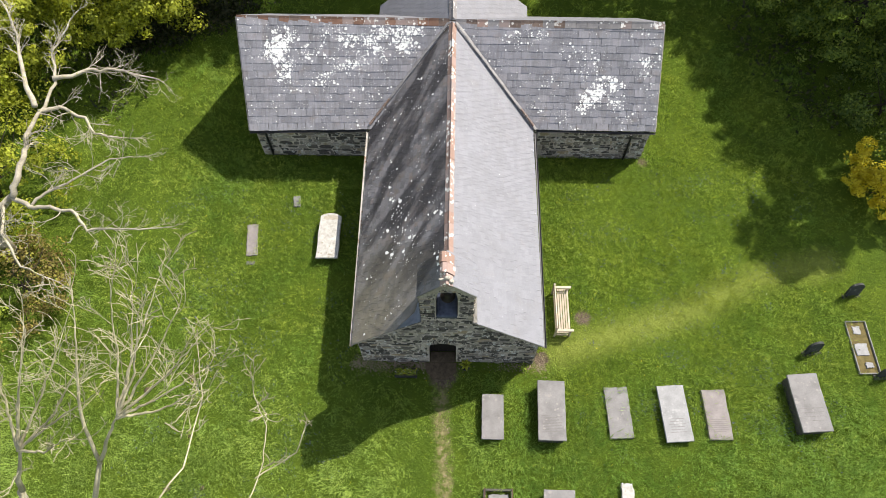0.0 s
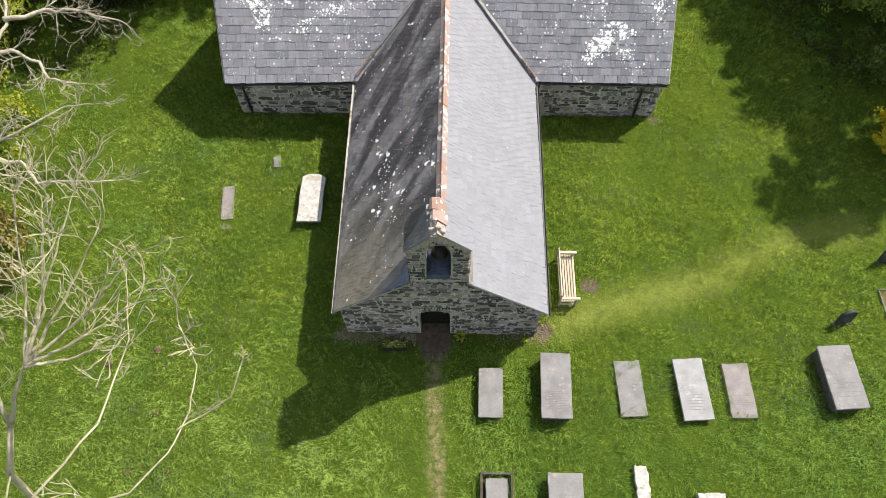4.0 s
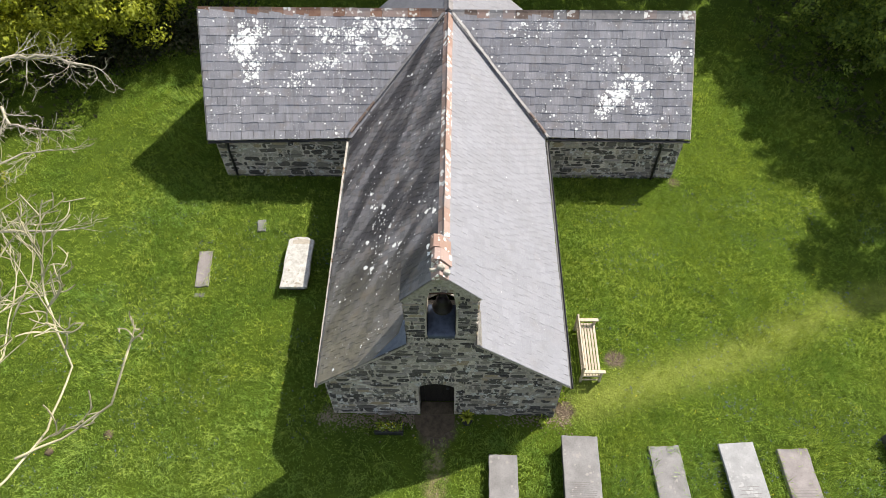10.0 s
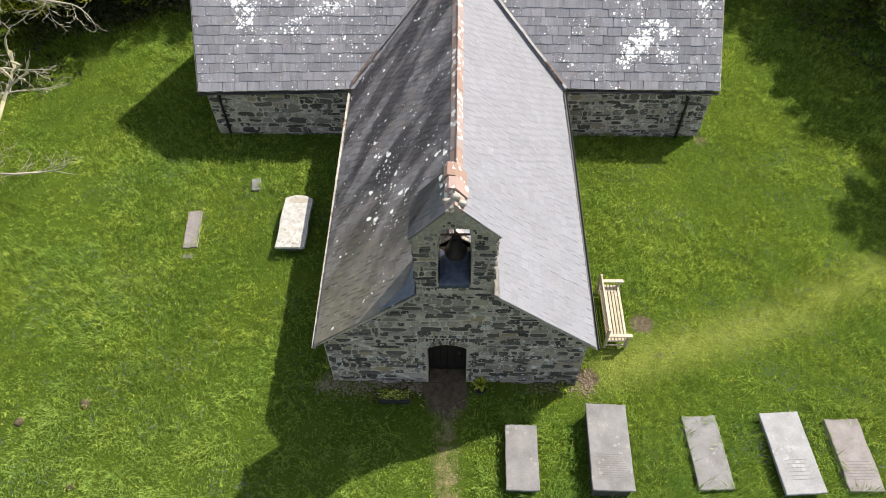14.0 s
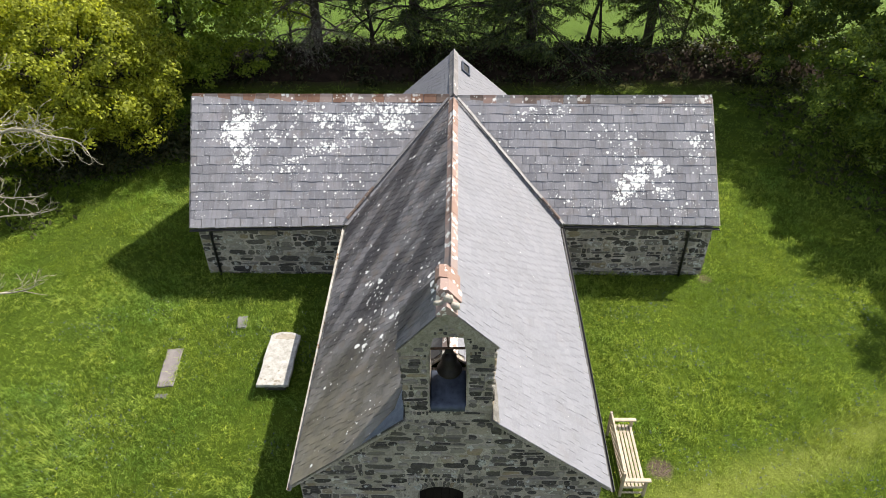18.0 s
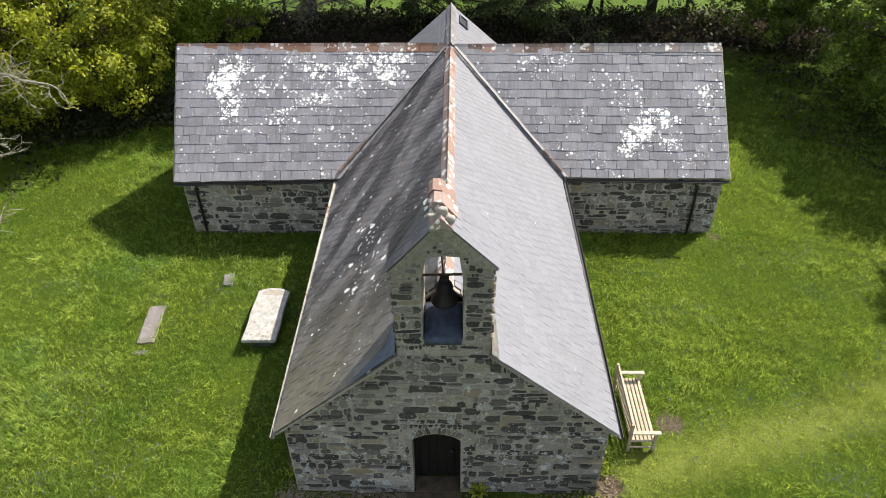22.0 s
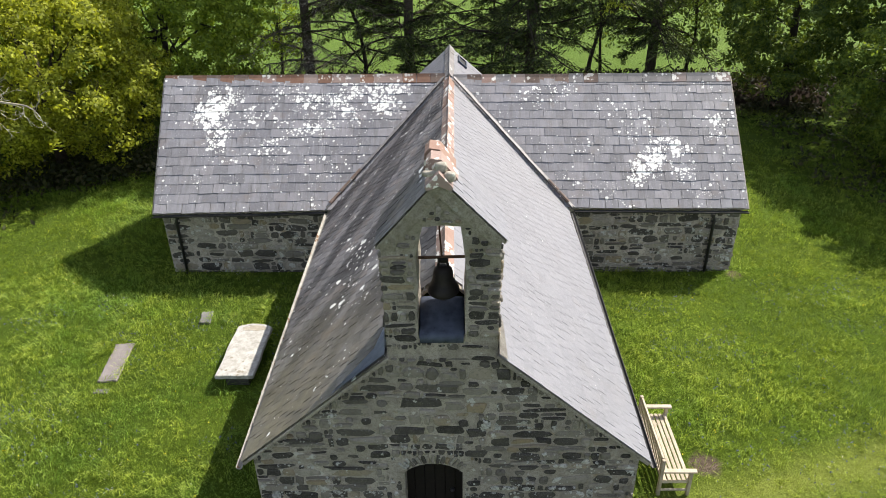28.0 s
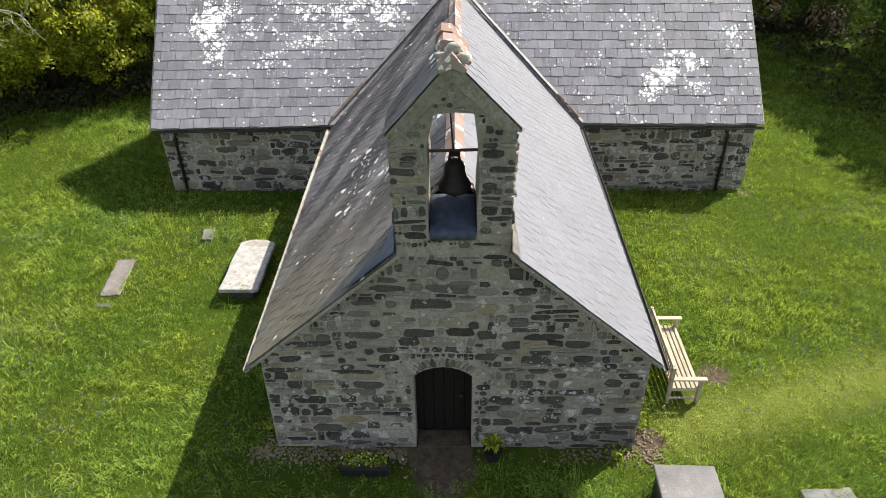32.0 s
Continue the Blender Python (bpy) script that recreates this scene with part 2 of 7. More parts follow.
def mortar_material():
    m, nt, b = material("lime_mortar", 0.95, 0.15)
    p = position(nt)
    col = ramp(nt, noise_tex(nt, p, 1.6, 7.0, 0.7), (0.25, (0.33, 0.298, 0.252)), (0.5, (0.54, 0.488, 0.416)), (0.75, (0.7, 0.645, 0.565)))
    col = blend(nt, step(nt, noise_tex(nt, p, 11.0, 6.0, 0.8), 0.47, 0.66, 0.0, 0.8), col, (0.2, 0.175, 0.147))
    col = blend(nt, step(nt, noise_tex(nt, p, 42.0, 4.0, 0.7), 0.5, 0.68, 0.0, 0.7), col, (0.15, 0.13, 0.11))
    col = blend(nt, step(nt, noise_tex(nt, p, 3.1, 5.0, 0.7), 0.62, 0.7, 0.0, 0.6), col, (0.34, 0.23, 0.1))
    col = blend(nt, step(nt, noise_tex(nt, p, 0.55, 4.0, 0.6), 0.42, 0.66, 0.0, 0.5), col, (0.2, 0.178, 0.148))
    col = blend(nt, spots(nt, p, 7.0, step(nt, noise_tex(nt, p, 1.4, 3.0), 0.48, 0.66, 0.0, 0.75), 0.7), col, (0.6, 0.58, 0.53))
    # mortar coloured darker low on the gable's right side, broken by noise
    dark_patch = calc(nt, "MULTIPLY", near(nt, p, (2.6, 0.0, 1.3), 2.6), step(nt, noise_tex(nt, p, 2.4, 6.0, 0.7), 0.35, 0.6, 0.2, 1.0))
    col = blend(nt, calc(nt, "MULTIPLY", dark_patch, 0.75), col, (0.19, 0.165, 0.13))
    moss = calc(nt, "MULTIPLY", near(nt, p, (0.0, 0.0, 6.6), 1.6), step(nt, noise_tex(nt, p, 3.0, 6.0, 0.7), 0.35, 0.65, 0.1, 0.8))
    col = blend(nt, moss, col, (0.24, 0.235, 0.15))
    put(nt, b.inputs["Base Color"], col)
    bump(nt, b, noise_tex(nt, p, 13.0, 10.0, 0.85), 1.0, 0.07)
    return m


def clay_material():
    m, nt, b = material("clay_ridge_tile", 0.8, 0.25)
    p = position(nt)
    col = ramp(nt, chance(nt), (0.0, (0.24, 0.15, 0.115)), (0.4, (0.3, 0.21, 0.18)), (0.75, (0.31, 0.24, 0.215)), (1.0, (0.24, 0.2, 0.19)))
    col = blend(nt, step(nt, noise_tex(nt, p, 6.0, 5.0, 0.7), 0.4, 0.7, 0.0, 0.7), col, (0.26, 0.19, 0.155))
    white = calc(nt, "MAXIMUM", spots(nt, p, 7.0, step(nt, noise_tex(nt, p, 0.9, 2.0), 0.42, 0.6, 0.1, 1.1)), step(nt, noise_tex(nt, p, 2.3, 5.0, 0.7), 0.58, 0.63))
    col = blend(nt, white, col, (0.72, 0.69, 0.64))
    put(nt, b.inputs["Base Color"], col)
    bump(nt, b, noise_tex(nt, p, 30.0, 4.0, 0.7), 0.5, 0.015)
    return m


def plain_material(name, low, high, scale=6.0, rough=0.8, spec=0.3, metal=0.0, grain=25.0, relief=0.4, stain=None, piece=0.0):
    m, nt, b = material(name, rough, spec)
    b.inputs["Metallic"].default_value = metal
    p = position(nt)
    col = blend(nt, step(nt, noise_tex(nt, p, scale, 5.0, 0.65), 0.32, 0.68), low, high)
    if piece:
        col = blend(nt, calc(nt, "MULTIPLY", chance(nt), piece), col, tuple(0.45 * v for v in low))
    col = blend(nt, step(nt, noise_tex(nt, p, grain, 4.0, 0.7), 0.48, 0.75, 0.0, 0.45), col, tuple(0.55 * v for v in low))
    if stain:
        col = blend(nt, spots(nt, p, 9.0, step(nt, noise_tex(nt, p, 2.0, 3.0), 0.42, 0.65, 0.0, 0.85)), col, stain)
    put(nt, b.inputs["Base Color"], col)
    bump(nt, b, noise_tex(nt, p, grain * 1.4, 5.0, 0.7), relief, 0.012)
    return m


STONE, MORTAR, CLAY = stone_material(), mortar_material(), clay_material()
CLAY_RED = plain_material("orange_clay_ridge", (0.2, 0.105, 0.07), (0.31, 0.185, 0.13), 3.0, 0.8, 0.25, stain=(0.62, 0.58, 0.52), piece=0.35)
CLAY_BROWN = plain_material("brown_clay_fragment", (0.14, 0.1, 0.08), (0.26, 0.19, 0.155), 7.0, stain=(0.5, 0.47, 0.43), piece=0.5)
CLAY_GREY = plain_material("grey_ridge_tile", (0.2, 0.19, 0.19), (0.3, 0.28, 0.27), 5.0, stain=(0.65, 0.63, 0.6), piece=0.4)
LEAD = plain_material("lead_sheet", (0.024, 0.031, 0.05), (0.075, 0.092, 0.13), 9.0, 0.6, 0.3, 0.1, 18.0, 0.2)
LEAD_BLUE = plain_material("blue_lead_flashing", (0.2, 0.23, 0.29), (0.32, 0.36, 0.43), 6.0, 0.5, 0.4, 0.1)
# earth of the bank, its colour darkened for the shade it lies in
BANK_EARTH = plain_material("darkened_bank_earth", (0.014, 0.01, 0.007), (0.045, 0.031, 0.022), 3.0, 0.95, 0.1, relief=0.9)
LEAD_PALE = plain_material("pale_lead", (0.14, 0.13, 0.13), (0.27, 0.26, 0.25), 5.0, 0.6, 0.4, 0.0)
IRON = plain_material("black_iron", (0.018, 0.018, 0.02), (0.04, 0.038, 0.036), 9.0, 0.5, 0.4)
RUST = plain_material("rusty_iron", (0.06, 0.035, 0.025), (0.13, 0.07, 0.045), 14.0, 0.8, 0.3)
BRONZE = plain_material("dark_bronze", (0.01, 0.008, 0.008), (0.026, 0.02, 0.018), 8.0, 0.6, 0.3, 0.1)
GUTTER_WHITE = plain_material("weathered_white_gutter", (0.2, 0.185, 0.16), (0.4, 0.385, 0.35), 3.0, 0.7, 0.3, stain=(0.16, 0.1, 0.06))
TEAK = plain_material("silvered_oak", (0.36, 0.3, 0.22), (0.56, 0.49, 0.38), 5.0, 0.75, 0.3, grain=60.0, piece=0.35)
DARK_WOOD = plain_material("dark_door_wood", (0.006, 0.0045, 0.004), (0.013, 0.009, 0.007), 8.0, 0.7)
CROSS_STONE = plain_material("lichened_carved_stone", (0.26, 0.235, 0.19), (0.46, 0.43, 0.37), 14.0, 0.9, 0.2, stain=(0.62, 0.6, 0.54), relief=0.8)
TOMB_GREY = plain_material("grey_slate_tomb", (0.145, 0.139, 0.135), (0.215, 0.208, 0.203), 2.5, 0.75, 0.3, stain=(0.235, 0.22, 0.205), relief=0.6)
TOMB_PINK = plain_material("pinkish_slate_tomb", (0.165, 0.146, 0.14), (0.24, 0.217, 0.208), 3.0, 0.75, 0.3, stain=(0.21, 0.18, 0.165), relief=0.6)
TOMB_PALE = plain_material("pale_slate_tomb", (0.2, 0.2, 0.2), (0.28, 0.28, 0.28), 2.5, 0.7, 0.3, stain=(0.29, 0.29, 0.285), relief=0.6)
TOMB_WHITE = plain_material("lichen_white_tomb", (0.27, 0.26, 0.23), (0.48, 0.47, 0.44), 5.0, 0.85, 0.2, stain=(0.24, 0.215, 0.17), relief=0.9)
TOMB_SIDE = plain_material("tomb_side_stone", (0.045, 0.045, 0.036), (0.1, 0.095, 0.078), 6.0, 0.9, 0.2)
MOSS = plain_material("brown_moss", (0.075, 0.062, 0.024), (0.16, 0.13, 0.055), 4.0, 0.95, 0.1, relief=0.9)
TOMB_HEAD = plain_material("bare_brown_stone", (0.25, 0.22, 0.175), (0.36, 0.33, 0.275), 5.0, 0.85, 0.2)
LETTER = plain_material("worn_lettering", (0.125, 0.115, 0.108), (0.165, 0.152, 0.144), 9.0, 0.8, 0.2)
HEADSTONE = plain_material("dark_headstone", (0.025, 0.028, 0.028), (0.055, 0.058, 0.054), 6.0, 0.8, 0.2, stain=(0.14, 0.145, 0.12))
EARTH = plain_material("bare_earth", (0.055, 0.042, 0.028), (0.125, 0.096, 0.063), 5.0, 0.95, 0.1, relief=0.9)
PEBBLE = plain_material("stone_chippings", (0.2, 0.155, 0.108), (0.36, 0.29, 0.205), 12.0, 0.9, 0.2, piece=0.6)
PLASTIC = plain_material("black_planter", (0.012, 0.012, 0.013), (0.025, 0.025, 0.026), 6.0, 0.5, 0.4)


# worn ground: places (x, y), radius, how bare
PATHLINE = [(-0.25, -0.9), (-0.22, -2.4), (-0.12, -4.0), (0.02, -6.0), (0.1, -9.0)]
BANDLINE = [(4.0, 0.3), (6.5, 1.2), (9.4, 2.1), (12.8, 3.8), (16.0, 4.6)]


def line_distance(nt, p, line):
    """Distance over the ground to a broken line."""
    sep = nt.nodes.new("ShaderNodeSeparateXYZ")
    nt.links.new(p, sep.inputs[0])
    best = None
    for (ax, ay), (bx, by) in zip(line, line[1:]):
        l2 = (bx - ax) ** 2 + (by - ay) ** 2
        px, py = calc(nt, "SUBTRACT", sep.outputs[0], ax), calc(nt, "SUBTRACT", sep.outputs[1], ay)
        dot = calc(nt, "ADD", calc(nt, "MULTIPLY", px, (bx - ax) / l2), calc(nt, "MULTIPLY", py, (by - ay) / l2))
        t = calc(nt, "MINIMUM", calc(nt, "MAXIMUM", dot, 0.0), 1.0)
        qx, qy = calc(nt, "SUBTRACT", px, calc(nt, "MULTIPLY", t, bx - ax)), calc(nt, "SUBTRACT", py, calc(nt, "MULTIPLY", t, by - ay))
        d = calc(nt, "SQRT", calc(nt, "ADD", calc(nt, "MULTIPLY", qx, qx), calc(nt, "MULTIPLY", qy, qy)))
        best = d if best is None else calc(nt, "MINIMUM", best, d)
    return best


def leaf_material(name, *tones, shine=0.25, glow=0.45, dry=None):
    m, nt, b = material(name, 0.6, shine)
    p = position(nt)
    n = len(tones) - 1
    col = ramp(nt, nt.nodes.new("ShaderNodeNewGeometry").outputs["Random Per Island"], *[(k / n, c) for k, c in enumerate(tones)])
    col = blend(nt, step(nt, noise_tex(nt, p, 0.9, 3.0), 0.35, 0.65, 0.0, 0.5), col, tones[0])
    if dry:
        sep = nt.nodes.new("ShaderNodeSeparateXYZ")
        nt.links.new(p, sep.inputs[0])
        col = blend(nt, step(nt, noise_tex(nt, p, 5.5, 3.0, 0.6), 0.44, 0.55, 0.0, 0.7), col, (0.075, 0.13, 0.016))
        col = blend(nt, step(nt, noise_tex(nt, p, 4.3, 3.0, 0.6), 0.52, 0.62, 0.0, 0.65), col, (0.48, 0.58, 0.11))
        col = blend(nt, step(nt, noise_tex(nt, p, 0.42, 4.0, 0.6), 0.46, 0.62, 0.0, 0.6), col, (0.15, 0.29, 0.045))
        col = blend(nt, step(nt, noise_tex(nt, p, 0.31, 4.0, 0.6), 0.55, 0.7, 0.0, 0.4), col, (0.33, 0.37, 0.035))
        # west lawn: grass sheen put into paler colour northward, darker green southward
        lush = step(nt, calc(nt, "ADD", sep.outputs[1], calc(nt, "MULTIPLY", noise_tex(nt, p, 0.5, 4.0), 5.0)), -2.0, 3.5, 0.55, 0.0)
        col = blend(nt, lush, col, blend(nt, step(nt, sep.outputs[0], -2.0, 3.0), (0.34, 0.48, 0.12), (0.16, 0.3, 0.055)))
        wob = calc(nt, "MULTIPLY", noise_tex(nt, p, 1.5, 4.0, 0.7), 0.9)
        col = blend(nt, step(nt, calc(nt, "ADD", line_distance(nt, p, dry), wob), 0.3, 1.4, 0.55, 0.0), col, (0.37, 0.39, 0.1))
        # broad yellower tint centred on the lawn beside the south transept
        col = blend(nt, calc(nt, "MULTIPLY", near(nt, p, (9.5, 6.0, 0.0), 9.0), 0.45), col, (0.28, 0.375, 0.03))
    put(nt, b.inputs["Base Color"], col)
    t = nt.nodes.new("ShaderNodeBsdfTranslucent")
    put(nt, t.inputs[0], blend(nt, 1.0, col, (1.25, 1.2, 0.6), "MULTIPLY"))
    mixer = nt.nodes.new("ShaderNodeMixShader")
    mixer.inputs[0].default_value = glow
    nt.links.new(b.outputs[0], mixer.inputs[1]), nt.links.new(t.outputs[0], mixer.inputs[2])
    nt.links.new(mixer.outputs[0], nt.nodes["Material Output"].inputs[0])
    return m


LEAF_GOLD = leaf_material("fresh_yellow_green_leaves", (0.12, 0.145, 0.016), (0.35, 0.385, 0.04), (0.58, 0.62, 0.08), glow=0.5)
LEAF_GREEN = leaf_material("mid_green_leaves", (0.11, 0.175, 0.022), (0.27, 0.36, 0.05), (0.46, 0.55, 0.085), glow=0.5)
LEAF_LIME = leaf_material("lime_tree_leaves", (0.06, 0.105, 0.02), (0.15, 0.215, 0.038), (0.29, 0.37, 0.06), glow=0.5)
LEAF_DARK = leaf_material("dark_green_leaves", (0.048, 0.084, 0.022), (0.115, 0.172, 0.036), (0.24, 0.31, 0.055), glow=0.45)
LEAF_RUST = leaf_material("brownish_yellow_leaves", (0.1, 0.075, 0.03), (0.26, 0.21, 0.06), (0.4, 0.38, 0.08))
LEAF_BUSH = leaf_material("golden_yellow_leaves", (0.36, 0.3, 0.02), (0.62, 0.54, 0.04), (0.76, 0.68, 0.08), glow=0.5)
NEEDLE = leaf_material("conifer_sprays", (0.035, 0.055, 0.02), (0.07, 0.1, 0.032), (0.15, 0.18, 0.05), glow=0.3)
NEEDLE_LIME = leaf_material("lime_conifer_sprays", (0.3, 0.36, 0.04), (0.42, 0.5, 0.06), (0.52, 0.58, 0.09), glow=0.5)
NEEDLE_GREY = leaf_material("dead_grey_twigs", (0.13, 0.12, 0.1), (0.22, 0.205, 0.17), (0.31, 0.29, 0.245), glow=0.15)
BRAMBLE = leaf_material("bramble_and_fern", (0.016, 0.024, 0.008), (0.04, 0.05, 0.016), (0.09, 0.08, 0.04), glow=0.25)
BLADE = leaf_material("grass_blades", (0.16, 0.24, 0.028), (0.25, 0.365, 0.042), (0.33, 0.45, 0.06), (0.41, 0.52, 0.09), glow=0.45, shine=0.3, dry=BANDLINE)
PETAL_BLUE = leaf_material("bluebell_petals", (0.09, 0.1, 0.26), (0.15, 0.17, 0.36))
PETAL_YELLOW = leaf_material("buttercup_petals", (0.75, 0.6, 0.02), (0.85, 0.75, 0.1))
PETAL_WHITE = leaf_material("daisy_petals", (0.7, 0.7, 0.65), (0.85, 0.85, 0.8))
BARK = plain_material("dark_bark", (0.025, 0.021, 0.017), (0.06, 0.05, 0.04), 5.0, 0.95, 0.1, relief=0.9)
BARK_GREY = plain_material("grey_brown_bark", (0.055, 0.046, 0.038), (0.13, 0.11, 0.09), 6.0, 0.95, 0.1, relief=0.9)
BARK_PALE = plain_material("pale_ash_bark", (0.23, 0.205, 0.15), (0.44, 0.4, 0.31), 3.0, 0.9, 0.15, relief=0.7, stain=(0.26, 0.26, 0.12))
BARK_DRY = plain_material("pale_dry_twigs", (0.25, 0.225, 0.14), (0.45, 0.41, 0.275), 2.0, 0.9, 0.15, relief=0.5)

def ground_material():
    m, nt, b = material("meadow_ground", 0.95, 0.1)
    p = position(nt)
    col = ramp(nt, noise_tex(nt, p, 0.5, 6.0, 0.65), (0.3, (0.05, 0.088, 0.008)), (0.5, (0.075, 0.12, 0.01)), (0.7, (0.105, 0.15, 0.013)))
    col = blend(nt, step(nt, noise_tex(nt, p, 7.0, 6.0, 0.75), 0.42, 0.7, 0.0, 0.5), col, (0.03, 0.05, 0.006))
    col = blend(nt, step(nt, noise_tex(nt, p, 28.0, 4.0, 0.75), 0.52, 0.68, 0.0, 0.6), col, (0.15, 0.2, 0.03))
    sep = nt.nodes.new("ShaderNodeSeparateXYZ")
    nt.links.new(p, sep.inputs[0])
    field = blend(nt, step(nt, noise_tex(nt, p, 0.06, 6.0, 0.6), 0.35, 0.65), (0.085, 0.145, 0.022), (0.12, 0.185, 0.033))
    field = blend(nt, step(nt, noise_tex(nt, p, 1.6, 6.0, 0.7), 0.45, 0.7, 0.0, 0.35), field, (0.1, 0.16, 0.03))
    # field turns paler with distance: haze put into its colour
    field = blend(nt, step(nt, sep.outputs[1], 60.0, 200.0, 0.0, 0.5), field, (0.15, 0.205, 0.055))
    col = blend(nt, step(nt, sep.outputs[1], 30.5, 31.5), col, field)
    wob = calc(nt, "MULTIPLY", calc(nt, "SUBTRACT", noise_tex(nt, p, 2.6, 5.0, 0.7), 0.5), 0.9)
    col = blend(nt, step(nt, noise_tex(nt, p, 55.0, 3.0, 0.7), 0.5, 0.62, 0.0, 0.7), col, (0.022, 0.036, 0.005))
    band = step(nt, calc(nt, "ADD", line_distance(nt, p, BANDLINE), wob), 0.1, 1.0, 0.55, 0.0)
    col = blend(nt, band, col, (0.25, 0.28, 0.06))
    soil = blend(nt, step(nt, noise_tex(nt, p, 7.0, 5.0, 0.7), 0.35, 0.65), (0.16, 0.13, 0.065), (0.31, 0.26, 0.14))
    bare = calc(nt, "MULTIPLY", step(nt, calc(nt, "ADD", line_distance(nt, p, PATHLINE), wob), 0.0, 0.42, 0.95, 0.0), step(nt, noise_tex(nt, p, 4.2, 4.0, 0.65), 0.4, 0.56, 0.1, 1.0))
    col = blend(nt, bare, col, soil)
    soil = blend(nt, step(nt, noise_tex(nt, p, 7.0, 5.0, 0.7), 0.35, 0.65), (0.075, 0.057, 0.04), (0.17, 0.132, 0.095))
    bare = 0.0
    for place, radius in (((5.5, 1.95, 0), 0.5), ((-0.2, -0.5, 0), 0.85), ((3.7, 0.2, 0), 0.5), ((8.8, 9.7, 0), 0.35)):
        bare = calc(nt, "MAXIMUM", bare, step(nt, calc(nt, "SUBTRACT", near(nt, p, place, radius), calc(nt, "MULTIPLY", wob, 0.9)), 0.2, 0.5))
    col = blend(nt, bare, col, soil)
    # litter strip under the trees, their shade put into its dark brown
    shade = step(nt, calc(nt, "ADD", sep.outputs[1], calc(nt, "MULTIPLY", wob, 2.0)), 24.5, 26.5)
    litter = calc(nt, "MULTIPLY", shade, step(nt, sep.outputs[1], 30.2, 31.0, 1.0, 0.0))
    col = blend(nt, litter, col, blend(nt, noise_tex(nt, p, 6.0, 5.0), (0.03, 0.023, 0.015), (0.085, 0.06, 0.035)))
    put(nt, b.inputs["Base Color"], col)
    bump(nt, b, noise_tex(nt, p, 12.0, 6.0, 0.8), 1.0, 0.08)
    return m


GROUND = ground_material()


# ---- mesh helpers ----
def fast_mesh(name, verts, faces, mat):
    """A mesh from arrays: faces all of one size."""
    verts, faces = np.asarray(verts, np.float32).reshape(-1, 3), np.asarray(faces, np.int32)
    me = bpy.data.meshes.new(name)
    me.vertices.add(len(verts))
    me.vertices.foreach_set("co", verts.ravel())
    me.loops.add(faces.size)
    me.loops.foreach_set("vertex_index", faces.ravel())
    me.polygons.add(len(faces))
    me.polygons.foreach_set("loop_start", np.arange(len(faces), dtype=np.int32) * faces.shape[1])
    me.update(calc_edges=True)
    me.materials.append(mat)
    return me


def thing(name, label, category, at=(0, 0, 0), group="", kind=""):
    ob = new(name)
    ob.location = at
    ob.empty_display_size = 0.2
    return tagged(ob, label, category, group, kind)


def part(name, bm, mat, parent=None, label="", smooth=False):
    """Links a bmesh (in world places) or a mesh as one object, under a thing or part."""
    if isinstance(bm, bmesh.types.BMesh):
        bmesh.ops.recalc_face_normals(bm, faces=bm.faces)
        me = bpy.data.meshes.new(name)
        bm.to_mesh(me)
        bm.free()
        me.materials.append(mat)
    else:
        me = bm
    if smooth:
        me.polygons.foreach_set("use_smooth", [True] * len(me.polygons))
    ob = new(name, me)
    if parent is not None:
        ob.parent = parent
        if parent.type == "EMPTY":
            ob.matrix_parent_inverse = Matrix.Translation(parent.location).inverted()
    if label:
        ob["label"] = label
    return ob


def block(bm, lo, hi, m=None, bevel=0.0):
    """A box from corner to corner, turned by m."""
    r = bmesh.ops.create_cube(bm, size=1.0)["verts"]
    lo, hi = Vector(lo), Vector(hi)
    for v in r:
        v.co = Vector([(a + b) / 2 + c * (b - a) for a, b, c in zip(lo, hi, v.co)])
    if bevel:
        es = list({e for v in r for e in v.link_edges})
        r = list({v for f in bmesh.ops.bevel(bm, geom=es, offset=bevel, segments=1, affect="EDGES")["faces"] for v in f.verts} | {v for v in r if v.is_valid})
    if m is not None:
        for v in r:
            v.co = m @ v.co
    return r


def boxed(lo, hi, m=None, bevel=0.0):
    bm = bmesh.new()
    block(bm, lo, hi, m, bevel)
    return bm


def tube(bm, points, radii, sides=7, cap=True):
    """A tapered tube along points."""
    pts = [Vector(p) for p in points]
    rings, side = [], None
    for i, p in enumerate(pts):
        d = (pts[min(i + 1, len(pts) - 1)] - pts[max(i - 1, 0)]).normalized()
        if side is None:
            side = d.orthogonal().normalized()
        side = (side - d * side.dot(d)).normalized()
        up = d.cross(side)
        r = radii[i] if hasattr(radii, "__len__") else radii
        rings.append([bm.verts.new(p + r * (math.cos(a) * side + math.sin(a) * up)) for a in (2 * math.pi * k / sides for k in range(sides))])
    for a, b in zip(rings, rings[1:]):
        for k in range(sides):
            bm.faces.new((a[k], a[(k + 1) % sides], b[(k + 1) % sides], b[k]))
    if cap:
        bm.faces.new(rings[0][::-1]), bm.faces.new(rings[-1])
    return bm


def lathe(profile, at, sides=20):
    bm = bmesh.new()
    rings = [[bm.verts.new((at[0] + r * math.cos(a), at[1] + r * math.sin(a), at[2] + z)) for a in (2 * math.pi * k / sides for k in range(sides))] for r, z in profile]
    for a, b in zip(rings, rings[1:]):
        for k in range(sides):
            bm.faces.new((a[k], a[(k + 1) % sides], b[(k + 1) % sides], b[k]))
    bm.faces.new(rings[0][::-1]), bm.faces.new(rings[-1])
    return bm


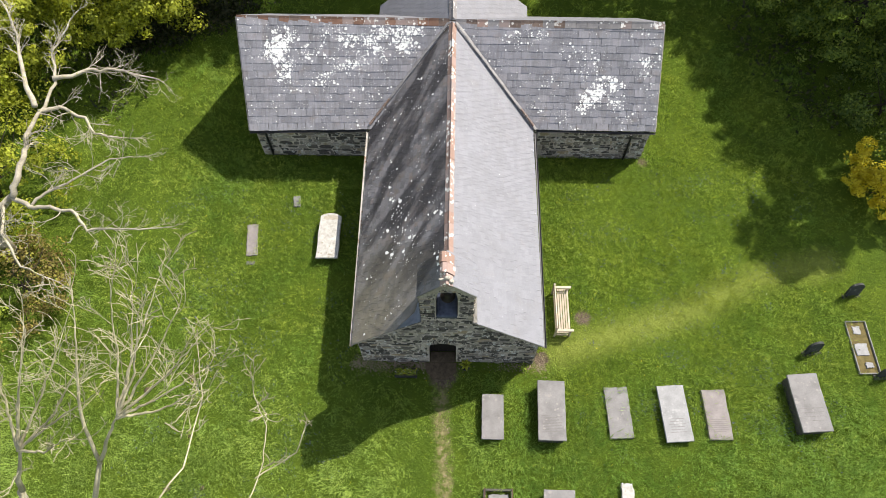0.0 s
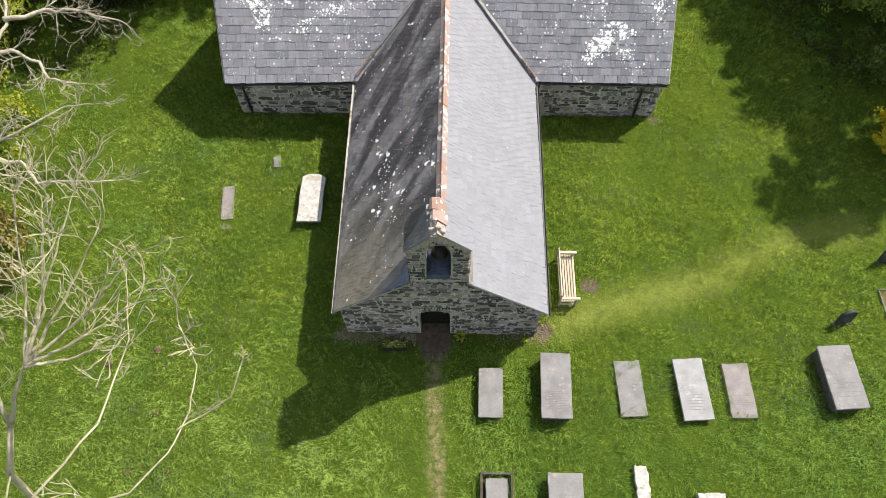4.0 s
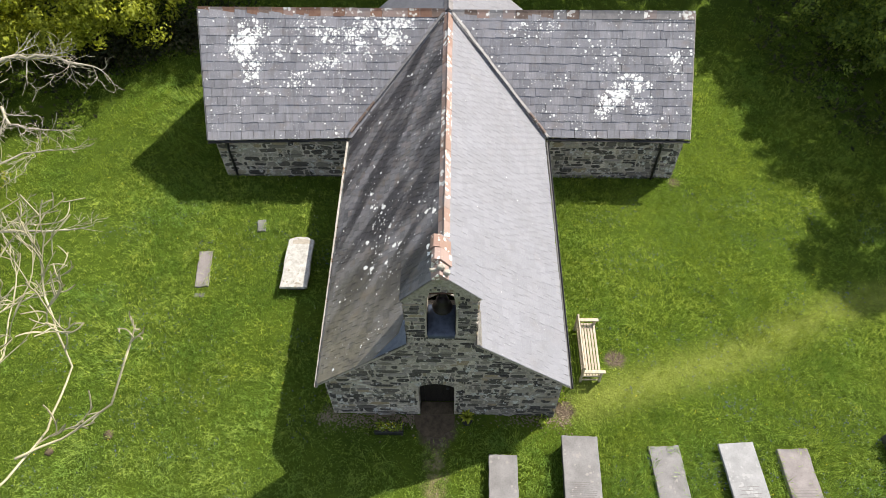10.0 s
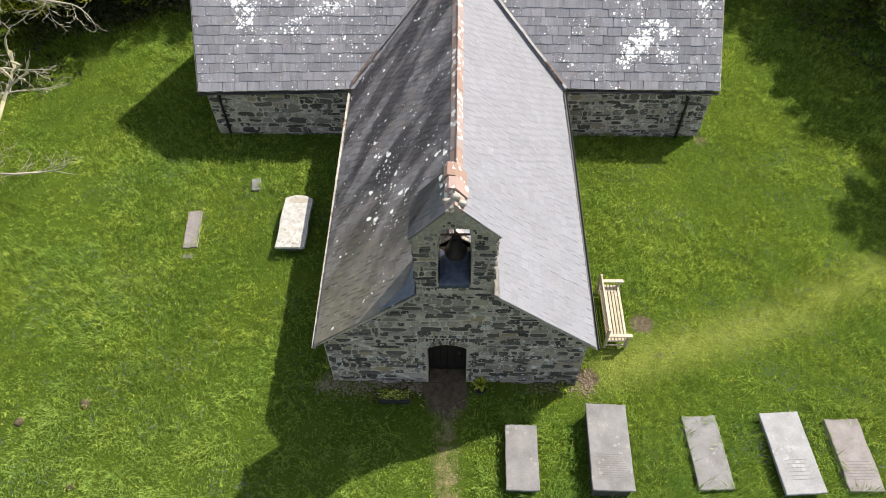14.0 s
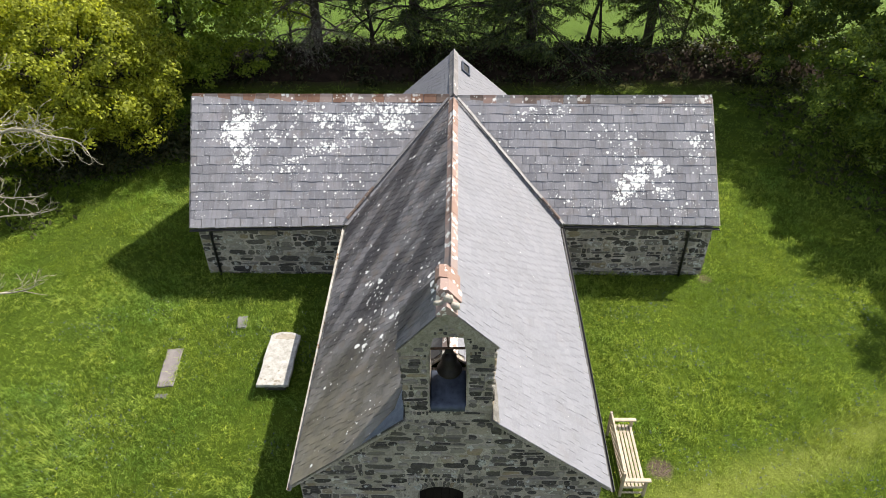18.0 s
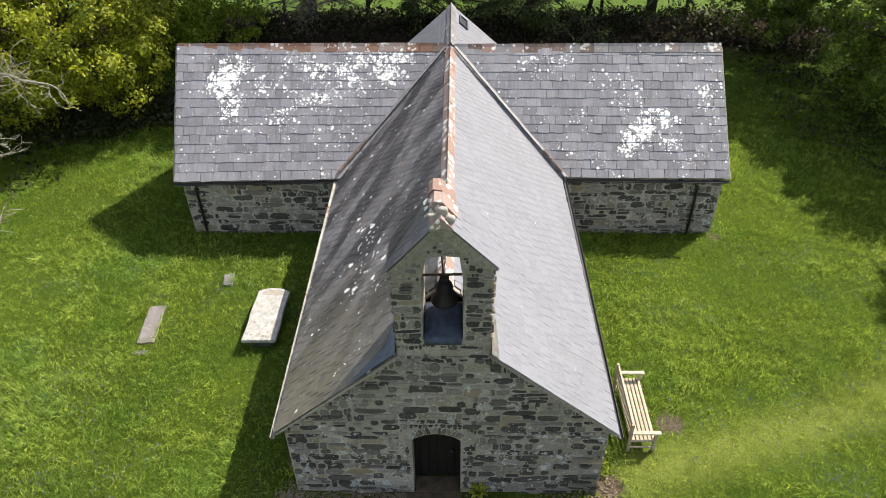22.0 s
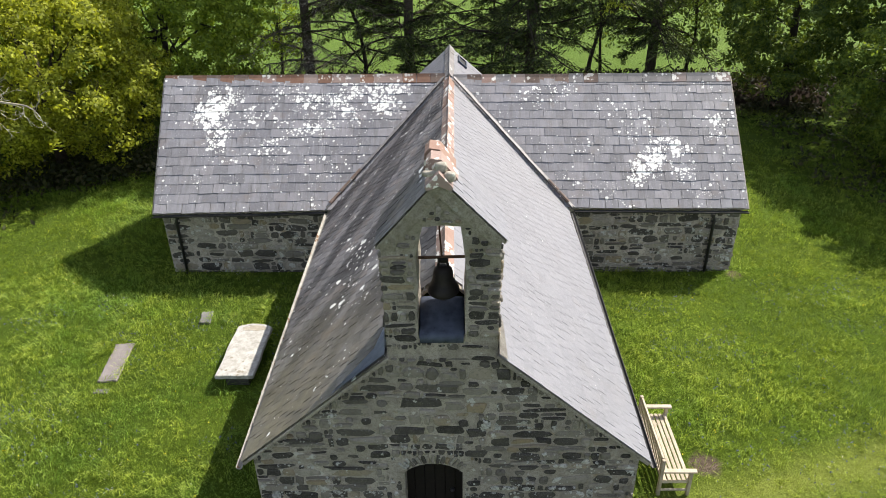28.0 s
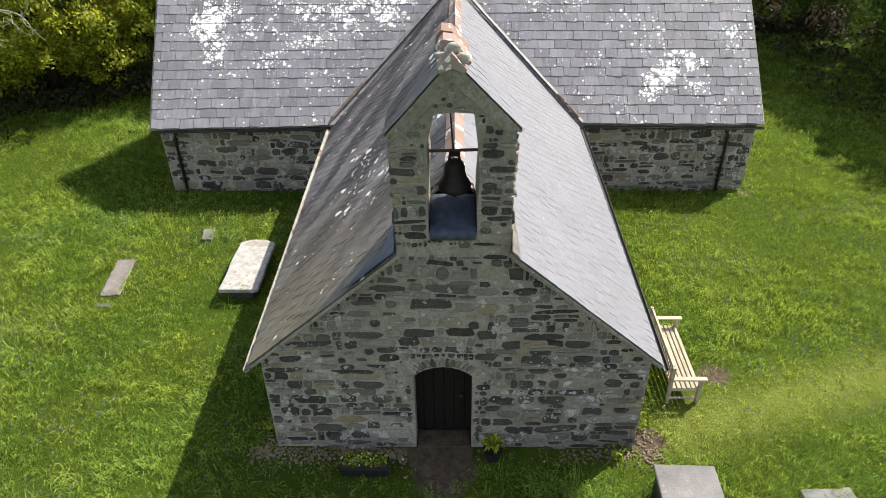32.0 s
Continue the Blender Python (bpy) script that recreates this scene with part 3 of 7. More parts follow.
def prism(outline, holes, lift, depth):
    """A flat outline with holes, filled and given depth. lift turns (u, v) into a place; depth is a vector."""
    bm = bmesh.new()
    for ring in (outline, *holes):
        vs = [bm.verts.new(lift(u, v)) for u, v in ring]
        for a, b in zip(vs, vs[1:] + vs[:1]):
            bm.edges.new((a, b))
    bmesh.ops.triangle_fill(bm, edges=bm.edges[:], use_beauty=True)
    front = bm.faces[:]
    ext = bmesh.ops.extrude_face_region(bm, geom=front, use_keep_orig=True)
    bmesh.ops.translate(bm, verts=[v for v in ext["geom"] if isinstance(v, bmesh.types.BMVert)], vec=depth)
    return bm


def joined(name, base, matrices, mat):
    """One mesh out of many placed copies of base meshes [(verts, faces)], picked by turn. All faces quads or padded by their own size."""
    groups, off, vs = {}, 0, []
    for k, m in matrices:
        v, fs = base[k]
        vs.append(np.c_[v, np.ones(len(v))] @ np.array(m).T[:, :3])
        for f in fs:
            groups.setdefault(len(f), []).append([i + off for i in f])
        off += len(v)
    me = bpy.data.meshes.new(name)
    me.from_pydata(np.concatenate(vs).tolist() if vs else [], [], [f for g in groups.values() for f in g])
    me.materials.append(mat)
    return me


def pieces(name, base, matrices, mat, parent, shown, weight):
    """The nearest (by weight) pieces as objects of their own on shared meshes, the rest joined."""
    order = sorted(matrices, key=weight)
    own, rest = order[:shown], order[shown:]
    meshes = []
    for v, fs in base:
        me = bpy.data.meshes.new(name)
        me.from_pydata([tuple(p) for p in v], [], fs)
        me.materials.append(mat)
        meshes.append(me)
    for k, m in own:
        ob = new(name, meshes[k])
        ob.parent = parent
        ob.matrix_basis = m
    if rest:
        ob = new(name + "_rest", joined(name + "_rest", base, rest, mat))
        ob.parent = parent
        ob["kind"] = "stuff"

# ---- ground ----
rng = random.Random(5)


def ground_height(x, y):
    """Gentle unevenness of the churchyard; level against the church and its tombs."""
    far = min(1.0, max(0.0, (max(abs(x) - 9.5, abs(y - 7.0) - 11.0)) / 6.0))
    h = 0.035 * noise.noise(Vector((x * 0.45, y * 0.45, 0))) + far * 0.12 * noise.noise(Vector((x * 0.12, y * 0.12, 3)))
    if y > 60:
        h += (y - 60) * 0.012 + 1.5 * noise.noise(Vector((x * 0.01, y * 0.01, 7)))
    return h


def build_ground():
    xs = np.unique(np.r_[np.arange(-24, 24.1, 0.4), np.geomspace(24, 1500, 26), -np.geomspace(24, 1500, 26)])
    ys = np.unique(np.r_[np.arange(-10, 32.1, 0.4), np.geomspace(32, 1800, 30), -np.geomspace(10, 1500, 22)])
    gx, gy = np.meshgrid(xs, ys)
    zs = np.array([[ground_height(x, y) for x in xs] for y in ys])
    n, k = len(xs), np.arange(len(ys) - 1)[:, None] * len(xs) + np.arange(len(xs) - 1)
    faces = np.stack([k, k + 1, k + n + 1, k + n], -1).reshape(-1, 4)
    me = fast_mesh("ground", np.stack([gx, gy, zs], -1), faces, GROUND)
    me.polygons.foreach_set("use_smooth", [True] * len(me.polygons))
    tagged(new("ground", me), "uneven churchyard meadow running out to green fields", "ground", kind="structure")


build_ground()

# ---- church: sizes ----
HALF, EAVE, RIDGE = 3.55, 2.22, 5.30          # nave roof: half width at the eaves, heights
WALL = 3.38                                   # nave wall's outer face
DOOR_L, DOOR_R, DOOR_S, DOOR_T = -0.73, 0.31, 1.86, 2.08
BELL_L, BELL_R, BELL_Y = -0.90, 0.86, 1.05    # bellcote sides and depth
T_EAVE_Y, T_RIDGE_Y = 9.74, 13.1              # transept


CHURCH = thing("church", "small grey rubble church with slate roofs and a bellcote", "church")


def of_church(ob, label):
    """A part of the church, named by what it is."""
    ob.parent = CHURCH
    ob["label"] = label
    return ob


def arch(l, r, spring, top, n=8):
    """Points of a flat arch from the right springing to the left."""
    c, h, w = (l + r) / 2, top - spring, (r - l) / 2
    rad = (w * w + h * h) / (2 * h)
    a = math.asin(w / rad)
    return [(c + rad * math.sin(a - 2 * a * k / n), top - rad + rad * math.cos(a - 2 * a * k / n)) for k in range(n + 1)]


def inside(poly, u, v):
    hit = False
    for (ax, ay), (bx, by) in zip(poly, poly[1:] + poly[:1]):
        if (ay > v) != (by > v) and u < (bx - ax) * (v - ay) / (by - ay) + ax:
            hit = not hit
    return hit


# ---- rubble masonry ----
def stone_shapes(count=16):
    """Rough angular stones, one wide, one high, standing out along -y."""
    r, made = random.Random(11), []
    for _ in range(count):
        n, power = 12, r.uniform(0.3, 0.75)
        skew, taper = r.uniform(-0.16, 0.16), r.uniform(-0.2, 0.2)
        ring = []
        for k in range(n):
            a = 2 * math.pi * (k + r.uniform(-0.28, 0.28)) / n
            c, s = math.cos(a), math.sin(a)
            j = r.uniform(0.8, 1.05)
            px, pz = 0.5 * j * math.copysign(abs(c) ** power, c), 0.5 * j * math.copysign(abs(s) ** power, s)
            ring.append((px * (1 + taper * pz) + skew * pz * 0.4, pz * (1 + taper * px * 1.5)))
        v = [(x, 0.5, z) for x, z in ring] + [(x, -0.35, z) for x, z in ring]
        v += [(x * r.uniform(0.74, 0.93), -1.0 + r.uniform(-0.4, 0.3), z * r.uniform(0.66, 0.9)) for x, z in ring]
        v.append((r.uniform(-0.15, 0.15), -1.15 + r.uniform(-0.3, 0.3), r.uniform(-0.1, 0.1)))
        f = [(k, (k + 1) % n, n + (k + 1) % n, n + k) for k in range(n)] + [(n + k, n + (k + 1) % n, 2 * n + (k + 1) % n, 2 * n + k) for k in range(n)]
        f += [(2 * n + k, 2 * n + (k + 1) % n, 3 * n) for k in range(n)]
        made.append((np.array(v), f))
    return made


STONES = stone_shapes(28)


def rubble(poly, holes, place, across, up, out, seed, wide=0.5, high=0.21):
    """Poses of stones that fill an outline in (u, v): uncoursed rubble, cut up by random splitting."""
    r, poses = random.Random(seed), []
    u0, u1 = min(p[0] for p in poly), max(p[0] for p in poly)
    v0, v1 = min(p[1] for p in poly), max(p[1] for p in poly)

    def lay(ua, va, ub, vb):
        w, hh = ub - ua, vb - va
        uc, vc = (ua + ub) / 2, (va + vb) / 2 + 0.03 * math.sin(ua * 1.7 + seed) + 0.015 * math.sin(ua * 4.1 + va * 3)
        corners = [(uc + a * w * 0.46, vc + b * hh * 0.44) for a in (-1, 0, 1) for b in (-1, 1)]
        if not all(inside(poly, *c) for c in corners) or any(inside(q, *c) for q in holes for c in corners + [(uc, vc)]):
            if w > 0.13 and r.random() < 0.9:
                k = r.uniform(0.4, 0.6)
                lay(ua, va, ua + w * k, vb), lay(ua + w * k, va, ub, vb)
            elif hh > 0.09:
                lay(ua, va, ub, va + hh * 0.5), lay(ua, va + hh * 0.5, ub, vb)
            return
        m = Matrix.Identity(4)
        tilt = r.gauss(0, 0.05)
        a2, u2 = across + up * tilt, up - across * tilt
        ww, hz, dd = max(w - r.uniform(0.0, 0.05), 0.05), max(hh - r.uniform(0.0, 0.04), 0.03), r.uniform(0.008, 0.045)
        for row in range(3):
            m[row][0], m[row][1], m[row][2] = a2[row] * ww, -out[row] * dd, u2[row] * hz
            m[row][3] = (place + across * uc + up * vc)[row]
        poses.append((r.randrange(len(STONES)), m))

    # wavering courses of long stones, here and there two or three thin ones in the place of one
    v = v0
    while v < v1:
        h = high * r.choice((0.6, 0.8, 1.0, 1.0, 1.2)) * r.uniform(0.9, 1.1)
        u = u0
        while u < u1:
            w = wide * r.choice((0.28, 0.42, 0.6, 0.8, 1.0, 1.35)) * r.uniform(0.85, 1.15)
            w = u1 - u if u1 - u - w < 0.11 else w
            lean = 0.03 * math.sin(u * 1.3 + v * 2.0 + seed)
            lo, hi = v + lean + r.uniform(-0.012, 0.012), v + h + lean + r.uniform(-0.012, 0.012)
            kind = r.random()
            if kind < 0.16 and h > 0.14:
                k = lo + (hi - lo) * r.uniform(0.35, 0.65)
                lay(u, lo, u + w, k), lay(u, k, u + w * 0.55, hi), lay(u + w * 0.55, k, u + w, hi)
            elif kind < 0.26 and h > 0.13:
                k = lo + (hi - lo) * r.uniform(0.4, 0.6)
                lay(u, lo, u + w, k), lay(u, k, u + w, hi)
            elif kind < 0.9:
                lay(u, lo, u + w, hi)
            elif w > 0.2:
                lay(u + w * 0.25, lo + 0.03, u + w * 0.7, hi - 0.03)
            u += w
        v += h
    return poses


X, Y, Z = Vector((1, 0, 0)), Vector((0, 1, 0)), Vector((0, 0, 1))


def west_gable():
    """The entrance gable with its bellcote."""
    slope = (RIDGE - EAVE) / HALF
    verge = lambda x: RIDGE - 0.07 - abs(x) * slope
    door = arch(DOOR_L, DOOR_R, DOOR_S, DOOR_T)
    outline = [(-WALL, -0.3), (DOOR_L, -0.3)] + door[::-1] + [(DOOR_R, -0.3), (WALL, -0.3), (WALL, verge(WALL)), (BELL_R, verge(BELL_R)), (BELL_R, 6.62), (-0.03, 7.5), (BELL_L, 6.52), (BELL_L, verge(BELL_L)), (-WALL, verge(WALL))]
    opening = [(-0.39, 4.85), (0.34, 4.85), (0.335, 5.3), (0.365, 5.75), (0.34, 6.2), (0.3, 6.55), (0.27, 6.78), (0.0, 6.8), (-0.28, 6.77), (-0.32, 6.6), (-0.4, 6.25), (-0.37, 5.8), (-0.4, 5.3)]
    lower = [(-WALL, -0.3), (DOOR_L, -0.3)] + door[::-1] + [(DOOR_R, -0.3), (WALL, -0.3), (WALL, verge(WALL)), (BELL_R, verge(BELL_R)), (BELL_L, verge(BELL_L)), (-WALL, verge(WALL))]
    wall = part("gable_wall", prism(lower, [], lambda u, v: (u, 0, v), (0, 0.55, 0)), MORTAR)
    of_church(wall, "grey rubble stone gable wall with arched doorway")
    upper = [(BELL_L, verge(BELL_L) + 0.002), (BELL_R, verge(BELL_R) + 0.002), (BELL_R, 6.62), (-0.03, 7.5), (BELL_L, 6.52)]
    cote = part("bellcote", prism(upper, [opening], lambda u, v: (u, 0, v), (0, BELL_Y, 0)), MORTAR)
    of_church(cote, "rubble stone bellcote rising from the gable")
    near_door = lambda item: (item[1].translation - Vector((-0.2, 0, 2.6))).length
    lip = [(DOOR_L - 0.015, -0.4), (DOOR_L - 0.015, 1.66), (DOOR_L - 0.28, 1.8)] + [(x * 1.45 + 0.1, z + 0.24) for x, z in door[::-1]] + [(DOOR_R + 0.28, 1.8), (DOOR_R + 0.015, 1.66), (DOOR_R + 0.015, -0.4)]
    face = [(u, v if v < 2.0 else min(v, verge(u) - 0.07)) for u, v in lower[:-3]] + [(BELL_R, verge(BELL_R)), (BELL_L, verge(BELL_L)), (-WALL, verge(WALL) - 0.07)]
    zl, zr = verge(BELL_L), verge(BELL_R)
    cote_faces = [
        [(BELL_L - 0.03, zl + 0.1), (BELL_R + 0.03, zr + 0.1), (BELL_R + 0.03, 4.74), (BELL_L - 0.03, 4.74)],
        [(BELL_L - 0.035, 4.75), (-0.41, 4.75), (-0.41, 6.36), (BELL_L - 0.035, 6.36)],
        [(0.37, 4.75), (BELL_R + 0.035, 4.75), (BELL_R + 0.035, 6.44), (0.37, 6.44)],
        [(-0.78, 6.38), (-0.43, 6.38), (-0.31, 6.83), (0.28, 6.83), (0.39, 6.46), (0.76, 6.46), (-0.03, 7.24)],
    ]
    pieces("stone", STONES, rubble(face, [lip], Vector((0, 0, 0)), X, Z, -Y, 3, 0.52, 0.2), STONE, wall, 300, near_door)
    for k, poly in enumerate(cote_faces):
        pieces("stone", STONES, rubble(poly, [], Vector((0, 0, 0)), X, Z, -Y, 40 + k, 0.3, 0.15), STONE, cote, 60, near_door)
    # voussoirs over the door
    vs = []
    c, r = (DOOR_L + DOOR_R) / 2, random.Random(8)
    for k in range(15):
        a = math.radians(-52 + 104 * k / 14)
        d = Vector((math.sin(a) * 0.9, 0, math.cos(a))).normalized()
        e = Vector((d.z, 0, -d.x))
        p = Vector((c + 0.66 * math.sin(a), 0, DOOR_S - 0.12 + 0.45 * math.cos(a)))
        m = Matrix.Identity(4)
        w, h = r.uniform(0.05, 0.075), r.uniform(0.17, 0.26)
        for row in range(3):
            m[row][0], m[row][1], m[row][2], m[row][3] = e[row] * w, Y[row] * 0.028, d[row] * h, p[row]
        vs.append((r.randrange(len(STONES)), m))
    pieces("voussoir", STONES, vs, STONE, wall, 40, near_door)
    # flanks of the bellcote above the roof
    for x, out in ((BELL_L, -X), (BELL_R, X)):
        poly = [(0, 4.5), (BELL_Y, 4.5), (BELL_Y, 6.5), (0, 6.5)]
        pieces("stone", STONES, rubble(poly, [], Vector((x, 0, 0)), Y, Z, out, 9), STONE, cote, 12, near_door)
    # mortar fillets under the slates of the little roof
    for (ax, az), (bx, bz), yf in (((BELL_L - 0.02, 6.5), (-0.03, 7.49), -0.032), ((-0.03, 7.49), (BELL_R + 0.02, 6.6), -0.036)):
        d = Vector((bx - ax, 0, bz - az))
        n = Vector((-d.z, 0, d.x)).normalized()
        bm = bmesh.new()
        vs4 = [Vector((ax, y, az)) + n * k + d * t for y in (yf, 0.04) for t, k in ((0, -0.17), (0, 0.0), (1, 0.0), (1, -0.17))]
        q = [bm.verts.new(v) for v in vs4]
        for f in ((0, 1, 2, 3), (7, 6, 5, 4), (0, 4, 5, 1), (1, 5, 6, 2), (2, 6, 7, 3), (3, 7, 4, 0)):
            bm.faces.new([q[k] for k in f])
        part("verge_fillet", bm, MORTAR, cote)
    # pale mortar packed under the slates along the verges
    for sx, lo in ((-1, BELL_L), (1, BELL_R)):
        a, c = abs(lo) + 0.01, HALF - 0.03
        ring = [(sx * a, RIDGE - a * slope - 0.045), (sx * c, RIDGE - c * slope - 0.045), (sx * c, RIDGE - c * slope - 0.11), (sx * a, RIDGE - a * slope - 0.11)]
        part("verge_mortar", prism(ring, [], lambda u, v: (u, -0.105, v), (0, 0.104, 0)), MORTAR, wall)
    # lead dressed over the sill of the bell opening, humped at the back
    bm = bmesh.new()
    prof = [(0.78, 4.852), (0.77, 5.06), (0.7, 5.13), (0.6, 5.12), (0.4, 5.04), (0.14, 4.94), (0.0, 4.91), (-0.05, 4.87), (-0.055, 4.76), (-0.03, 4.74), (-0.02, 4.852)]
    xs = [-0.385, -0.36, -0.2, 0.0, 0.16, 0.31, 0.335]
    sag = [-0.05, 0.0, 0.012, -0.006, 0.01, 0.0, -0.05]
    rows = [[bm.verts.new((x + (0.02 if k == 0 else -0.02 if k == 6 else 0.0) * (y < 0), y, z + dz * (0.02 < y < 0.75))) for y, z in prof] for k, (x, dz) in enumerate(zip(xs, sag))]
    for a, c in zip(rows, rows[1:]):
        for k in range(len(prof)):
            bm.faces.new((a[k], a[(k + 1) % len(prof)], c[(k + 1) % len(prof)], c[k]))
    bm.faces.new(rows[0]), bm.faces.new(rows[-1][::-1])
    part("sill_lead", bm, LEAD, cote, "dark blue-grey sheet lead sill", True)


west_gable()


def plain_wall(name, lo, hi, label):
    return of_church(part(name, boxed(lo, hi), MORTAR), label)


def side_walls():
    sides = [
        ("nave_wall", (-WALL, 0.55, -0.3), (-WALL + 0.6, 9.95, EAVE)),
        ("nave_wall", (WALL - 0.6, 0.55, -0.3), (WALL, 9.95, EAVE)),
        ("transept_wall", (-8.72, 10.55, -0.3), (-8.12, 15.85, EAVE)),
        ("transept_wall", (8.14, 10.55, -0.3), (8.74, 15.85, EAVE)),
        ("transept_wall", (-8.72, 15.85, -0.3), (-3.2, 16.45, EAVE)),
        ("transept_wall", (3.2, 15.85, -0.3), (8.74, 16.45, EAVE)),
        ("chancel_wall", (-3.2, 16.5, -0.3), (3.2, 17.1, EAVE)),
    ]
    made = [plain_wall(name, lo, hi, "grey rubble stone side wall of the church") for name, lo, hi in sides]
    for name, x in (("end_gable", -8.72), ("end_gable", 8.2)):
        bm = prism([(10.0, EAVE), (16.4, EAVE), (13.2, 5.1)], [], lambda u, v: (x, u, v), (0.5, 0, 0))
        of_church(part(name, bm, MORTAR), "grey rubble stone end gable of the transept")
    bm = prism([(-3.2, EAVE), (3.2, EAVE), (0, 5.1)], [], lambda u, v: (u, 16.55, v), (0, 0.5, 0))
    of_church(part("end_gable", bm, MORTAR), "grey rubble stone east gable of the chancel")
    for name, x0, x1, seed in (("transept_wall", -8.72, -WALL, 21), ("transept_wall", WALL, 8.74, 22)):
        wall = plain_wall(name, (x0, 9.95, -0.3), (x1, 10.55, EAVE - 0.02), "grey rubble stone transept wall, unlit side")
        poly = [(x0 + 0.01, -0.25), (x1 - 0.01, -0.25), (x1 - 0.01, EAVE - 0.08), (x0 + 0.01, EAVE - 0.08)]
        poses = rubble(poly, [], Vector((0, 9.95, 0)), X, Z, -Y, seed, 0.6, 0.235)
        pieces("stone", STONES, poses, STONE, wall, 220, lambda item: abs(item[1].translation.z - 1.2))
        end = -X if x0 < 0 else X
        xo = x0 if x0 < 0 else x1
        quoins = rubble([(9.97, -0.25), (10.9, -0.25), (10.9, EAVE - 0.1), (9.97, EAVE - 0.1)], [], Vector((xo, 0, 0)), Y, Z, end, seed + 5)
        pieces("stone", STONES, quoins, STONE, wall, 10, lambda item: item[1].translation.y)
    for x, out, seed, wall in ((-WALL, -X, 31, made[0]), (WALL, X, 32, made[1])):
        poses = rubble([(0.57, -0.25), (9.9, -0.25), (9.9, EAVE - 0.1), (0.57, EAVE - 0.1)], [], Vector((x, 0, 0)), Y, Z, out, seed)
        pieces("stone", STONES, poses, STONE, wall, 40, lambda item: item[1].translation.y)
    floor = part("floor", boxed((-2.8, 0.56, -0.2), (2.8, 16.4, 0.0)), EARTH)
    of_church(floor, "dark stone floor inside the church")


side_walls()


def west_door():
    door = of_church(part("door", boxed((DOOR_L - 0.06, 0.475, 0.02), (DOOR_R + 0.06, 0.51, 2.2)), DARK_WOOD), "dark closed plank door set deep in the arch")
    for k in range(6):
        x0 = DOOR_L - 0.04 + k * 0.19
        part("plank", boxed((x0, 0.42, 0.02), (x0 + 0.182, 0.47, 2.2), bevel=0.006), DARK_WOOD, door)
    part("door_handle", lathe([(0.02, 0), (0.045, 0.02), (0.045, 0.05), (0.02, 0.07)], (0.12, 0.39, 0.95), 10), IRON, door, "black iron ring handle")
    step_stone = part("doorstep", boxed((DOOR_L + 0.01, -0.03, -0.1), (DOOR_R - 0.01, 0.41, 0.03), bevel=0.02), EARTH)
    of_church(step_stone, "worn earth-coloured stone doorstep in the doorway")
    bm = prism([(-0.92, -0.05), (0.35, -0.05), (0.3, -0.42), (-0.12, -0.76), (-0.6, -0.72), (-0.85, -0.45)], [], lambda u, v: (u, v, -0.05), (0, 0, 0.075))
    tagged(part("paving_slab", bm, EARTH), "broken brown paving slab before the door", "paving", kind="structure")


west_door()


# ---- slate roofs ----
def slate_shapes(count=8, seed=2):
    r, made = random.Random(seed), []
    for _ in range(count):
        d = [r.uniform(-0.03, 0.03) for _ in range(3)]
        nick = r.choice((0.0, 0.0, 0.06, 0.1))
        low = [(-0.49, d[0] + (nick if r.random() < 0.5 else 0)), (-0.1, d[1] * 0.6), (0.2, d[2] * 0.6), (0.49, d[2])]
        v = [(x, y, z) for z in (0.0, 1.0) for x, y in low + [(0.49, 1.0), (-0.49, 1.0)]]
        f = [(6, 7, 8, 9, 10, 11), (0, 1, 7, 6), (1, 2, 8, 7), (2, 3, 9, 8), (3, 4, 10, 9), (5, 0, 6, 11)]
        made.append((np.array(v), f))
    return made


SLATES = slate_shapes()


def slate_poses(a, b, c, d, courses, width, keep, seed, stop=None, gap=0.005):
    """Slates on the face a-b (eave), c-d (ridge above b and a)."""
    a, b, c, d = (Vector(p) for p in (a, b, c, d))
    r, poses = random.Random(seed), []
    thick = 0.018 if width > 0.35 else (0.01 if gap > 0.01 else 0.007)
    at = lambda u, v: a.lerp(b, u).lerp(d.lerp(c, u), v)
    run = ((b - a).length + (c - d).length) / 2
    n = max(1, round(run / width))
    for k in range(courses):
        v = k / courses
        cuts = [(i + (0.5 if k % 2 else 0.0) + r.uniform(-0.16, 0.16)) / n for i in range(0 if k % 2 else 1, n)]
        cuts = [0.0] + [t for t in cuts if 0.1 / n < t < 1 - 0.1 / n] + [1.0]
        for u0, u1 in zip(cuts, cuts[1:]):
            u = (u0 + u1) / 2
            p = at(u, v)
            if not keep(p):
                continue
            rise = at(u, min(1.0, v + 1 / courses)) - p
            gauge = rise.length
            along, upw = (at(u1, v) - at(u0, v)), rise.normalized()
            w = along.length
            along = along.normalized()
            turn = r.gauss(0, 0.008)
            along, upw = along + upw * turn, upw - along * turn
            out = along.cross(upw).normalized()
            length = min(gauge * 1.9, (at(u, 1.0) - p).length, stop(p) if stop else 9.0)
            fall = -2.0 * thick * length / (gauge * 1.9)
            lift = 2.2 * thick + r.uniform(0, 0.5 * thick)
            p = p + upw * r.gauss(0, 0.006) + out * lift
            m = Matrix.Identity(4)
            up2 = upw * length + out * fall
            for row in range(3):
                m[row][0], m[row][1], m[row][2], m[row][3] = along[row] * (w - gap), up2[row], out[row] * thick, p[row]
            poses.append((r.randrange(len(SLATES)), m))
    return poses


